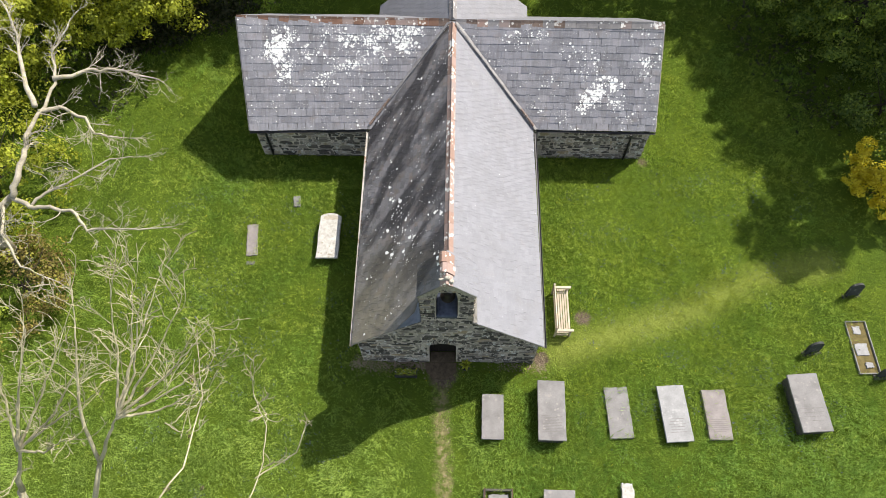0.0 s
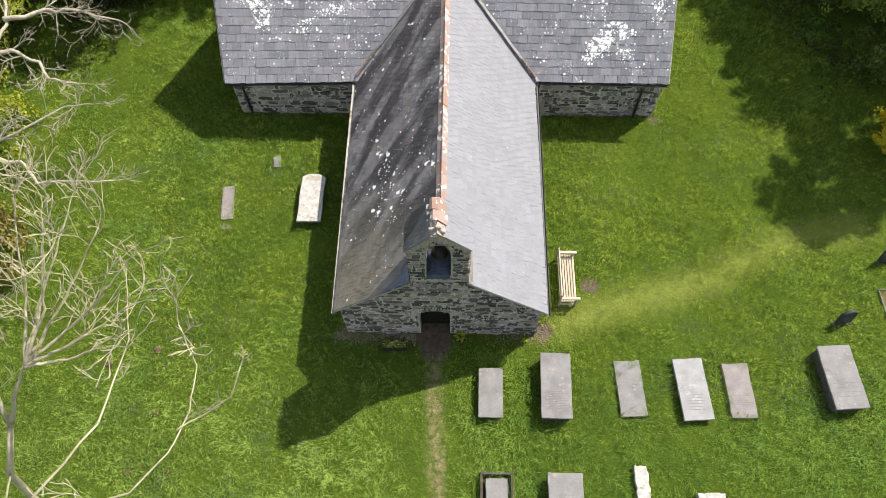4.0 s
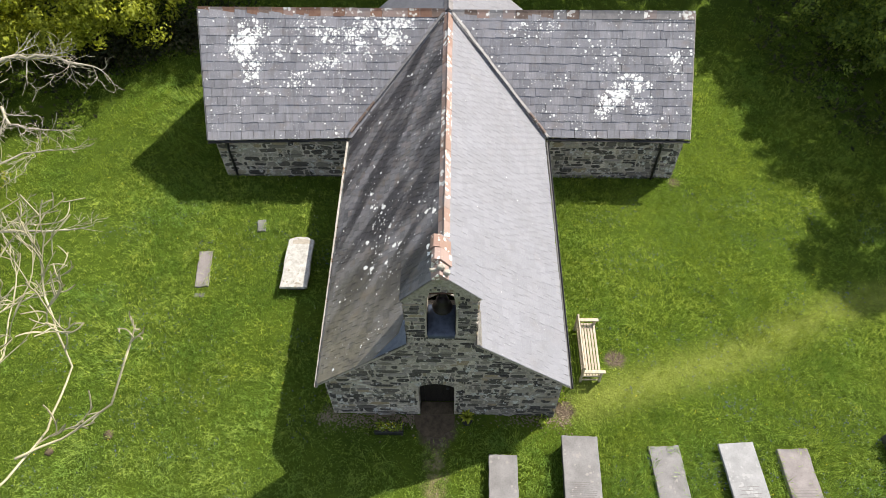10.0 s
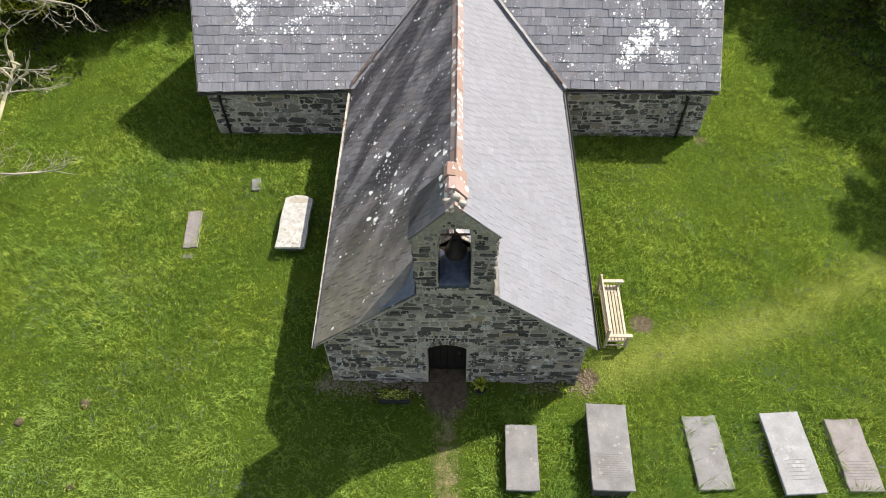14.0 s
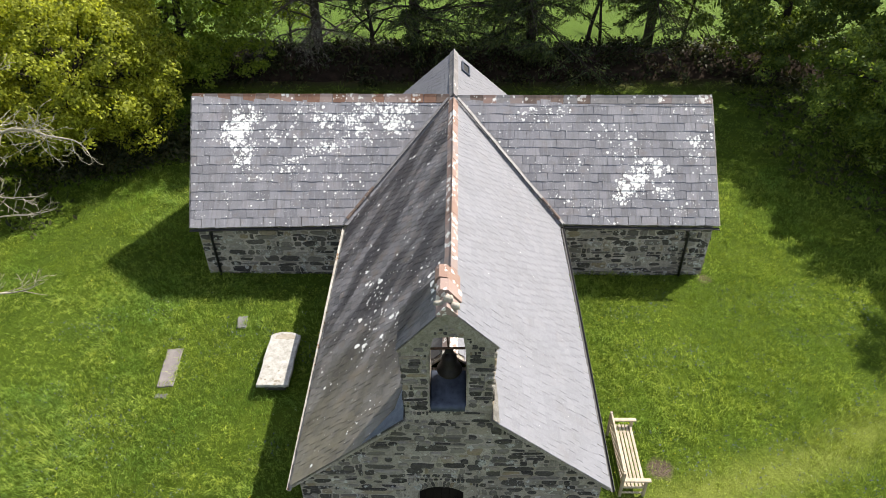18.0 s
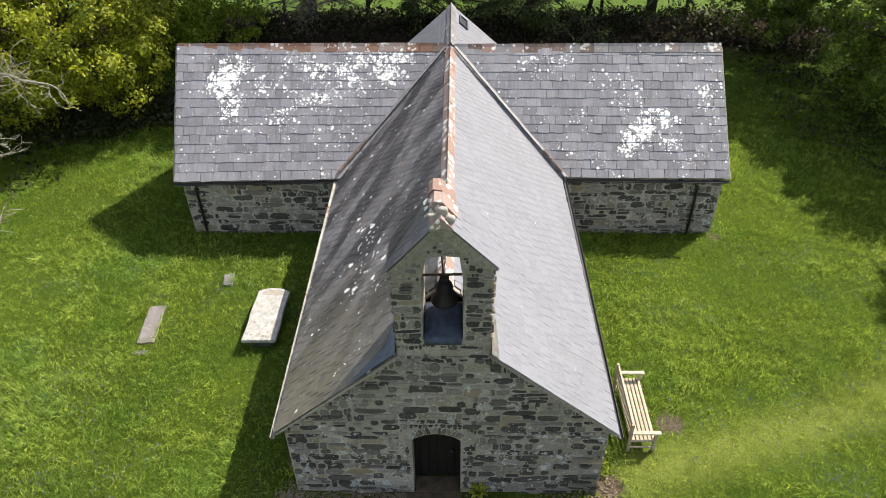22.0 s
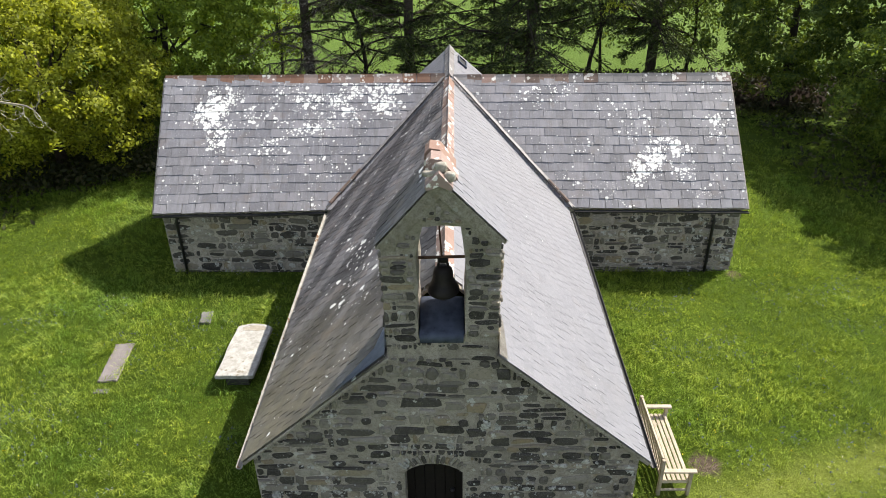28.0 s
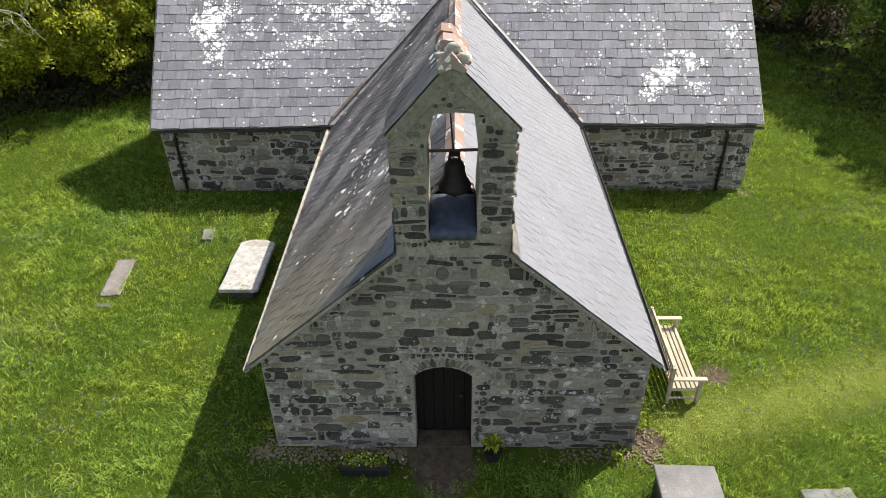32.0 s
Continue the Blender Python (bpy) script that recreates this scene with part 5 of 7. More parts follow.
def ledger(corners, z, top, label, rows=0, seed=1, crown=0.0, wear=0.02, tilt=0.0, bare=False):
    mid, w, l, turn = quad_matrix(corners, z)
    ob = thing("ledger_stone", label, "grave slab", mid, group="grave slabs in the churchyard")
    ob.rotation_euler = (0, tilt, turn)
    slab = local("slab", rough_slab(w, l, -0.06 if z < 0.25 else z - 0.1, z, seed, wear, crown), top, ob)
    if bare:
        r = random.Random(seed)
        ring = [(0.03 + 0.37 * math.cos(a) * r.uniform(0.8, 1.1), l / 2 - 0.14 + 0.17 * math.sin(a) * r.uniform(0.5, 1.15)) for a in (2 * math.pi * k / 14 for k in range(14))]
        local("bare_patch", prism(ring, [], lambda u, v: (u, v, z - 0.01), (0, 0, 0.014)), TOMB_HEAD, slab, "bare brown patch free of lichen")
    if z >= 0.25:
        local("base", boxed((-w / 2 + 0.17, -l / 2 + 0.17, -0.1), (w / 2 - 0.17, l / 2 - 0.17, z - 0.1), bevel=0.02), TOMB_SIDE, ob, "dark stone base")
    if rows:
        lettering(slab, w, l, z, rows, seed)
    return ob


def tombs():
    chest_tomb([(1.31, -1.4), (2.18, -1.38), (2.12, -3.1), (1.32, -3.12)], 0.36, TOMB_GREY, "low brown-grey chest tomb with a worn lid", 0, 1)
    chest_tomb([(3.45, -0.92), (4.49, -0.9), (4.43, -3.17), (3.39, -3.19)], 0.65, TOMB_GREY, "grey chest tomb with lines of lettering", 11, 2)
    ledger([(6.08, -1.03), (6.97, -0.92), (7.08, -2.92), (6.16, -2.96)], 0.12, TOMB_GREY, "grey ledger stone sunk in long grass", 0, 3, wear=0.016)
    ledger([(8.11, -0.95), (9.1, -0.89), (9.27, -3.03), (8.22, -3.11)], 0.3, TOMB_PALE, "pale grey ledger stone with lichen spots", 6, 4, wear=0.006)
    ledger([(9.87, -1.05), (10.73, -0.99), (10.81, -2.92), (9.89, -2.96)], 0.14, TOMB_PINK, "pinkish ledger stone overgrown along one edge", 7, 5, wear=0.012)
    chest_tomb([(13.05, -0.54), (14.17, -0.43), (14.35, -2.67), (13.19, -2.73)], 0.65, TOMB_GREY, "grey chest tomb standing apart in the grass", 4, 6)
    ledger([(-5.69, 6.45), (-4.78, 6.5), (-4.76, 4.4), (-5.72, 4.36)], 0.42, TOMB_WHITE, "white lichened ledger with rounded head on a base", 0, 7, crown=0.14, wear=0.017, bare=True)
    ledger([(-9.01, 6.14), (-8.47, 6.18), (-8.34, 4.58), (-8.76, 4.66)], 0.06, TOMB_PINK, "small pinkish slab sunk in the grass", 0, 8, wear=0.02)
    ledger([(-7.11, 7.61), (-6.78, 7.67), (-6.75, 7.14), (-7.02, 7.07)], 0.08, TOMB_GREY, "tiny grey marker stone in the grass", 0, 9)
    ledger([(-8.75, 4.36), (-8.4, 4.36), (-8.4, 4.2), (-8.75, 4.2)], 0.03, TOMB_GREY, "small grey footstone half hidden by grass", 0, 10)
    chest_tomb([(3.5, -4.93), (4.63, -4.9), (4.6, -7.1), (3.5, -7.1)], 0.62, TOMB_GREY, "grey chest tomb with a lichened lid", 5, 11)
    ledger([(6.37, -4.6), (6.83, -4.55), (6.85, -5.7), (6.45, -5.7)], 0.2, TOMB_WHITE, "broken pale stone covered with lichen", 0, 12, wear=0.028)
    ledger([(8.35, -5.4), (9.25, -5.38), (9.25, -7.2), (8.4, -7.2)], 0.2, TOMB_WHITE, "pale worn slab with a ragged head", 0, 13, wear=0.028)
    # kerbed and railed graves
    ob = thing("railed_grave", "slate grave slab inside a low rusty railing", "grave", (1.9, -5.9, 0))
    local("slab", rough_slab(0.72, 1.7, -0.05, 0.22, 14, 0.02), TOMB_GREY, ob, "grey slate slab")
    for x in (-0.5, 0.5):
        local("kerb", boxed((x - 0.04, -1.05, -0.1), (x + 0.04, 1.05, 0.2), bevel=0.01), TOMB_SIDE, ob)
    for y in (-1.01, 1.01):
        local("kerb", boxed((-0.459, y - 0.04, -0.1), (0.459, y + 0.04, 0.2), bevel=0.01), TOMB_SIDE, ob)
    for x in (-0.5, 0.5):
        bm = bmesh.new()
        tube(bm, [(x, -1.05, 0.42), (x, 1.05, 0.42)], 0.016, 6)
        local("rail", bm, RUST, ob)
        for y in (-1.0, -0.5, 0, 0.5, 1.0):
            bm = bmesh.new()
            tube(bm, [(x, y, 0.18), (x, y, 0.46)], 0.014, 6)
            local("post", bm, RUST, ob)
    ob = thing("kerbed_grave", "grave plot edged with pale stone kerbs", "grave", (16.58, 0.85, 0))
    ob.rotation_euler = (0, 0, 0.03)
    for lo, hi in (((-0.43, -1.12, -0.1), (-0.38, 1.12, 0.1)), ((0.38, -1.12, -0.1), (0.43, 1.12, 0.1)), ((-0.379, 1.07, -0.1), (0.379, 1.12, 0.1)), ((-0.379, -1.12, -0.1), (0.379, -1.07, 0.1))):
        local("kerb", boxed(lo, hi, bevel=0.012), TOMB_GREY, ob)
    local("infill", boxed((-0.378, -1.068, -0.1), (0.378, 1.068, 0.03)), MOSS, ob, "brown moss between the kerbs")
    for k, (px, py, w, l) in enumerate(((-0.02, 0.72, 0.3, 0.34), (-0.05, -0.1, 0.5, 0.5), (0.08, -0.75, 0.3, 0.22))):
        bm = rough_slab(w, l, 0.02, 0.06 + 0.01 * k, 5 + k, 0.02)
        bmesh.ops.translate(bm, verts=bm.verts[:], vec=(px, py, 0))
        local("stone_patch", bm, TOMB_PALE, ob, "pale lichened stone fragment")
    # upright headstones
    for x, y, turn, lean, h in ((16.7, 3.1, 0.15, -0.16, 0.95), (14.5, 0.6, 0.2, -0.14, 0.9), (17.1, -0.35, 0.1, -0.1, 0.85), (17.6, -1.3, 0.0, 0.02, 0.5), (17.1, -2.5, 0.1, -0.05, 0.9)):
        ob = thing("headstone", "dark upright headstone with a rounded top", "headstone", (x, y, -0.05), group="headstones")
        ob.rotation_euler = (lean, 0, turn)
        outline = [(-0.3, 0), (0.3, 0), (0.3, h - 0.2)] + arch(-0.3, 0.3, h - 0.2, h)[1:-1] + [(-0.3, h - 0.2)]
        bm = prism(outline, [], lambda u, v: (u, -0.05, v), (0, 0.1, 0))
        local("stone", bm, HEADSTONE, ob)
        local("plinth", boxed((-0.38, -0.12, -0.05), (0.38, 0.12, 0.1), bevel=0.015), TOMB_SIDE, ob)


tombs()


# ---- bench, planter, pot ----
def bench():
    y0, y1 = 1.1, 3.08
    ob = thing("garden_bench", "weathered slatted wooden bench against the church wall", "bench", (4.6, 2.1, 0))
    add = lambda name, lo, hi, bev=0.006, tilt=None: part(name, boxed(lo, hi, tilt, bev), TEAK, ob)
    for y in (y0 + 0.02, y1 - 0.09):
        add("back_leg", (4.26, y, 0), (4.33, y + 0.07, 0.97))
        add("front_leg", (4.85, y, 0), (4.92, y + 0.07, 0.64))
        add("armrest", (4.31, y - 0.02, 0.64), (4.99, y + 0.09, 0.685), 0.012)
        add("side_rail", (4.331, y + 0.015, 0.34), (4.849, y + 0.055, 0.41))
        add("low_rail", (4.331, y + 0.015, 0.12), (4.849, y + 0.055, 0.16))
    add("front_rail", (4.86, y0 + 0.1, 0.33), (4.9, y1 - 0.1, 0.405))
    add("back_rail", (4.275, y0 + 0.1, 0.88), (4.32, y1 - 0.1, 0.97))
    add("back_rail", (4.275, y0 + 0.1, 0.47), (4.32, y1 - 0.1, 0.54))
    for k in range(6):
        x = 4.345 + k * 0.095
        add("seat_slat", (x, y0 + 0.03, 0.412 + 0.004 * (k % 2)), (x + 0.072, y1 - 0.03, 0.436 + 0.004 * (k % 2)))
    n = 17
    for k in range(n):
        y = y0 + 0.16 + k * (y1 - y0 - 0.36) / (n - 1)
        add("back_slat", (4.288, y, 0.541), (4.308, y + 0.045, 0.879), 0.004)


bench()


def leaves(n, centre, spread, size, r, up=0.4):
    """Small diamond leaves about a centre: arrays of corners."""
    c = np.array(centre) + r.normal(size=(n, 3)) * spread
    d = r.normal(size=(n, 3))
    d /= np.linalg.norm(d, axis=1)[:, None] + 1e-9
    nrm = r.normal(size=(n, 3)) + np.array([0, 0, up])
    s = np.cross(d, nrm)
    s /= np.linalg.norm(s, axis=1)[:, None] + 1e-9
    k = (size * r.uniform(0.6, 1.3, n))[:, None]
    return np.stack([c - d * k, c + s * k * 0.5, c + d * k, c - s * k * 0.5], 1)


def clump_leaves(n, centre, outward, radius, size, r):
    """Leaves over the outer side of a rounded clump, each facing out of it."""
    d = r.normal(size=(n, 3)) + (outward * 0.9 + np.array([0, 0, 0.55]))
    d /= np.linalg.norm(d, axis=1)[:, None] + 1e-9
    c = centre + d * radius * np.array([1, 1, 0.7]) * r.uniform(0.45, 1.1, (n, 1)) + r.normal(size=(n, 3)) * 0.04
    nrm = d + r.normal(size=(n, 3)) * 0.45
    along = np.cross(nrm, r.normal(size=(n, 3)))
    along /= np.linalg.norm(along, axis=1)[:, None] + 1e-9
    side = np.cross(nrm, along)
    side /= np.linalg.norm(side, axis=1)[:, None] + 1e-9
    k = (size * r.uniform(0.6, 1.3, n))[:, None]
    return np.stack([c - along * k, c + side * k * 0.55, c + along * k, c - side * k * 0.55], 1)


def quad_mesh(name, quads, mat):
    q = np.asarray(quads).reshape(-1, 4, 3)
    return fast_mesh(name, q, np.arange(len(q) * 4).reshape(-1, 4), mat)


def planters():
    r = np.random.RandomState(3)
    ob = thing("flower_trough", "black plastic trough with small white and yellow flowers", "planter", (-1.65, -0.53, 0))
    bm = boxed((-2.08, -0.7, 0.0), (-1.22, -0.36, 0.24), bevel=0.015)
    trough = part("trough", bm, PLASTIC, ob)
    part("soil", boxed((-2.05, -0.67, 0.2), (-1.25, -0.39, 0.245)), EARTH, trough)
    part("rim", boxed((-2.1, -0.72, 0.22), (-1.2, -0.695, 0.25), bevel=0.006), PLASTIC, trough)
    qs = [leaves(12, (x, y, 0.3), (0.05, 0.04, 0.03), 0.045, r) for x in np.linspace(-2.0, -1.3, 11) for y in (-0.6, -0.46)]
    part("foliage", quad_mesh("foliage", np.concatenate(qs), LEAF_GREEN), None, ob)["kind"] = "stuff"
    part("flowers", quad_mesh("flowers", np.concatenate([leaves(26, (-1.65, -0.53, 0.36), (0.24, 0.08, 0.02), 0.028, r, 3.0)]), PETAL_WHITE), None, ob)["kind"] = "stuff"
    part("flowers", quad_mesh("flowers", np.concatenate([leaves(26, (-1.6, -0.53, 0.36), (0.24, 0.08, 0.02), 0.026, r, 3.0)]), PETAL_YELLOW), None, ob)["kind"] = "stuff"
    ob = thing("potted_fern", "green fern in a round pot beside the door", "plant", (0.7, -0.25, 0))
    part("pot", lathe([(0.13, 0.0), (0.17, 0.2), (0.185, 0.21), (0.185, 0.25), (0.15, 0.25), (0.14, 0.2)], (0.7, -0.25, 0), 16), PLASTIC, ob)
    bm = bmesh.new()
    for k in range(26):
        a = k * 2.4
        e = Vector((math.cos(a), math.sin(a), 0))
        rr = 0.16 + 0.05 * (k % 3)
        pts = [Vector((0.7, -0.25, 0.24)) + e * rr * t + Z * (0.22 * math.sin(t * 2.2)) for t in (0, 0.3, 0.6, 0.85, 1.0)]
        side = Vector((-e.y, e.x, 0))
        wid = (0.008, 0.026, 0.03, 0.02, 0.003)
        rows = [[bm.verts.new(p + side * w), bm.verts.new(p + Z * 0.008), bm.verts.new(p - side * w)] for p, w in zip(pts, wid)]
        for u, v in zip(rows, rows[1:]):
            bm.faces.new((u[0], u[1], v[1], v[0])), bm.faces.new((u[1], u[2], v[2], v[1]))
    part("fronds", bm, LEAF_GOLD, ob)
    for x, y, s in ((-9.84, -3.06, 0.3), (-10.3, -5.05, 0.26), (-10.18, -0.8, 0.34), (-11.8, -1.34, 0.28), (-9.0, -5.0, 0.2)):
        bm = bmesh.new()
        bmesh.ops.create_icosphere(bm, subdivisions=3, radius=1.0)
        for v in bm.verts:
            k = 1 + 0.35 * noise.noise(v.co * 2.5 + Vector((x, y, 0)))
            v.co = Vector((x, y, -0.03)) + Vector((v.co.x * s * 0.5 * k, v.co.y * s * 0.5 * k, v.co.z * s * 0.35 * k))
        tagged(part("molehill", bm, EARTH, smooth=True), "low brown molehill of crumbled earth", "molehill", group="molehills")


planters()


# ---- trees ----
def skeleton_tree(name, trunk, trunk_r, limbs, seed, label, bark, twig_mat, twigs=5, depth=3, reach=1.6, lift=0.25):
    """A bare tree: a trunk, main limbs as polylines with radii, and forking twigs along them."""
    r = random.Random(seed)
    ob = thing(name, label, "tree", trunk[0])
    bm = bmesh.new()
    tube(bm, trunk, [trunk_r * (1 - 0.55 * k / (len(trunk) - 1)) for k in range(len(trunk))], 12)
    stem = part("trunk", bm, bark, ob, smooth=True)
    twig = bmesh.new()

    def fork(p, d, length, rad, level):
        """A twig that sweeps upwards in one curve, with side twigs left and right."""
        pts, q, v, n = [p], p, d, 7
        curl = Vector((r.gauss(0, 0.13), r.gauss(0, 0.13), r.gauss(lift * 0.3, 0.08)))
        for k in range(n):
            v = (v + curl + Vector((r.gauss(0, 0.035), r.gauss(0, 0.035), r.gauss(0, 0.035)))).normalized()
            q = q + v * length / n
            pts.append(q)
        rr = [max(rad * (1 - 0.75 * k / n), 0.006) for k in range(n + 1)]
        tube(twig, pts, rr, 5 if level > 1 else 4, False)
        if level > 0:
            turn = r.uniform(0, 6.28)
            for k in range(2, n, 1 if level > 1 else 2):
                if r.random() < 0.3:
                    continue
                turn += 2.6 + r.uniform(-0.5, 0.5)
                ahead = (pts[k + 1] - pts[k]).normalized()
                s1 = ahead.orthogonal().normalized()
                out = s1 * math.cos(turn) + ahead.cross(s1) * math.sin(turn)
                fork(pts[k], (ahead + out * r.uniform(0.5, 0.95) + Z * lift * 0.3).normalized(), length * r.uniform(0.35, 0.7), rr[k] * 0.75, level - 1)

    for pts, rad, *own in limbs:
        pts = [Vector(p) for p in pts]
        fine, n = [], 4
        for k in range(len(pts) - 1):
            a, b = pts[k], pts[k + 1]
            for j in range(n):
                fine.append(a.lerp(b, j / n) + Vector([r.gauss(0, min(0.03, rad * 0.35)) for _ in range(3)]))
        fine.append(pts[-1])
        rr = [max(rad * (1 - 0.8 * k / len(fine)), 0.009) for k in range(len(fine))]
        bm = bmesh.new()
        tube(bm, fine, rr, 8)
        part("limb", bm, bark, stem, smooth=True)
        for _ in range(own[0] if own else twigs):
            k = r.randrange(len(fine) // 4, len(fine))
            d = (fine[min(k + 1, len(fine) - 1)] - fine[max(k - 1, 0)]).normalized()
            w = (d + Vector((r.gauss(0, 0.7), r.gauss(0, 0.7), r.gauss(lift, 0.5)))).normalized()
            fork(fine[k], w, r.uniform(0.5, 1.0) * (own[1] if own else reach), max(rr[k] * 0.38, 0.008), depth - 1)
        fork(fine[-1], (fine[-1] - fine[-3]).normalized(), (own[1] if own else reach) * 0.8, rr[-1], depth - 1)
    part("twig_spray", twig, twig_mat, ob)["kind"] = "stuff"
    return ob


def bare_trees():
    # the old ash whose limbs reach over the meadow
    base = [(-18.6, 4.2, -0.1), (-18.3, 4.3, 2.0), (-17.6, 4.5, 3.6), (-16.6, 4.7, 4.5)]
    limbs = [
        ([(-16.6, 4.7, 4.5), (-15.6, 4.2, 4.7), (-14.8, 4.15, 4.75), (-13.95, 4.0, 4.8), (-13.1, 3.2, 4.8), (-11.9, 3.15, 4.95), (-10.45, 3.15, 5.05)], 0.098),
        ([(-16.4, 4.6, 4.7), (-16.1, 5.2, 5.2), (-15.95, 6.0, 5.4), (-16.1, 6.8, 5.5), (-15.85, 7.8, 5.6), (-15.5, 9.2, 5.8), (-15.7, 10.4, 6.2), (-15.2, 11.6, 6.6)], 0.128),
        ([(-15.9, 7.9, 5.6), (-15.2, 8.2, 5.5), (-14.2, 7.8, 5.3), (-13.6, 7.1, 5.3), (-12.6, 7.0, 5.2)], 0.093),
        ([(-15.5, 9.3, 5.9), (-14.4, 9.8, 5.8), (-13.3, 9.85, 5.8), (-11.7, 9.6, 5.6)], 0.093),
        ([(-16.0, 8.0, 5.7), (-16.6, 9.2, 6.0), (-17.4, 11.2, 6.2), (-18.1, 12.5, 6.6)], 0.116),
        ([(-15.6, 4.2, 4.7), (-15.1, 4.7, 4.82), (-14.1, 5.2, 5.0), (-12.9, 6.1, 5.1), (-11.9, 6.1, 5.2)], 0.064),
        ([(-17.0, 4.6, 4.2), (-16.2, 3.0, 4.8), (-15.0, 1.6, 5.0), (-13.6, 1.0, 5.2)], 0.070),
    ]
    skeleton_tree("ash_tree", base, 0.28, limbs, 3, "old pale-barked ash with long bare twisting limbs", BARK_PALE, BARK_PALE, 13, 3, 1.3, 0.1)
    # thin bare tree, its top close under the camera's way
    base = [(-9.4, -8.2, -0.1), (-9.1, -7.9, 3.0), (-8.5, -7.4, 6.5), (-7.8, -6.8, 10.3), (-7.25, -6.2, 11.6)]
    limbs = [
        ([(-7.25, -6.2, 11.6), (-6.7, -5.8, 12.6), (-6.4, -5.5, 13.0)], 0.05, 0, 0.6),
        ([(-7.25, -6.2, 11.6), (-7.4, -5.4, 12.6), (-7.3, -4.6, 13.4), (-7.2, -4.0, 14.0)], 0.045),
    ]
    for k, tip in enumerate([(-6.5, -3.6, 14.2), (-6.1, -3.3, 14.3), (-5.6, -3.3, 14.4), (-5.1, -3.7, 14.3), (-4.7, -4.2, 14.0), (-4.6, -4.7, 13.6), (-4.8, -5.1, 13.3), (-5.7, -4.1, 14.6)]):
        a, b = Vector((-6.45, -5.55, 12.95)), Vector(tip)
        bend = a.lerp(b, 0.45) + Vector((0.12 * math.sin(k * 2.1), 0.1 * math.cos(k * 1.7), -0.12))
        limbs.append(([a, a.lerp(bend, 0.5), bend, bend.lerp(b, 0.5), b], 0.034, 4, 1.1))
    limbs += [
        ([(-7.8, -6.8, 10.3), (-6.2, -7.6, 12.8), (-4.6, -8.0, 14.6), (-3.3, -7.75, 15.2), (-2.95, -7.3, 15.2), (-2.9, -6.7, 14.9), (-2.95, -6.1, 14.8), (-3.1, -5.7, 15.3)], 0.018, 4, 0.75),
        ([(-2.95, -7.0, 15.1), (-2.7, -6.8, 15.0), (-2.3, -6.6, 15.2), (-2.15, -6.3, 15.5)], 0.011, 0, 0.25),
        ([(-5.4, -7.7, 13.6), (-4.7, -6.6, 13.6), (-4.7, -5.2, 13.3), (-5.0, -4.2, 13.2)], 0.022, 3, 0.6),
    ]
    skeleton_tree("slender_tree", base, 0.11, limbs, 8, "slender leafless tree with a spray of pale twigs", BARK_DRY, BARK_DRY, 6, 3, 1.3, 0.4)
    base = [(-11.6, -8.3, -0.1), (-11.0, -7.8, 4.0), (-10.2, -7.1, 8.0), (-9.6, -6.6, 10.2)]
    limbs = [
        ([(-9.6, -6.6, 10.2), (-9.2, -5.8, 11.4)], 0.07, 2, 0.8),
    ]
    for k, tip in enumerate([(-8.0, -3.8, 13.0), (-7.5, -4.3, 12.9), (-8.9, -3.6, 13.0), (-7.3, -5.0, 12.5), (-7.9, -5.9, 12.2), (-9.8, -3.9, 12.8), (-8.4, -4.6, 13.4)]):
        a, b = Vector((-9.25, -5.9, 11.3)), Vector(tip)
        bend = a.lerp(b, 0.45) + Vector((0.15 * math.sin(k * 1.9), 0.1 * math.cos(k * 2.3), -0.1))
        limbs.append(([a, a.lerp(bend, 0.5), bend, bend.lerp(b, 0.5), b], 0.036, 4, 1.1))
    skeleton_tree("slender_tree", base, 0.17, limbs, 14, "slender leafless tree with a spray of pale twigs", BARK_DRY, BARK_DRY, 6, 3, 1.3, 0.4)


bare_trees()


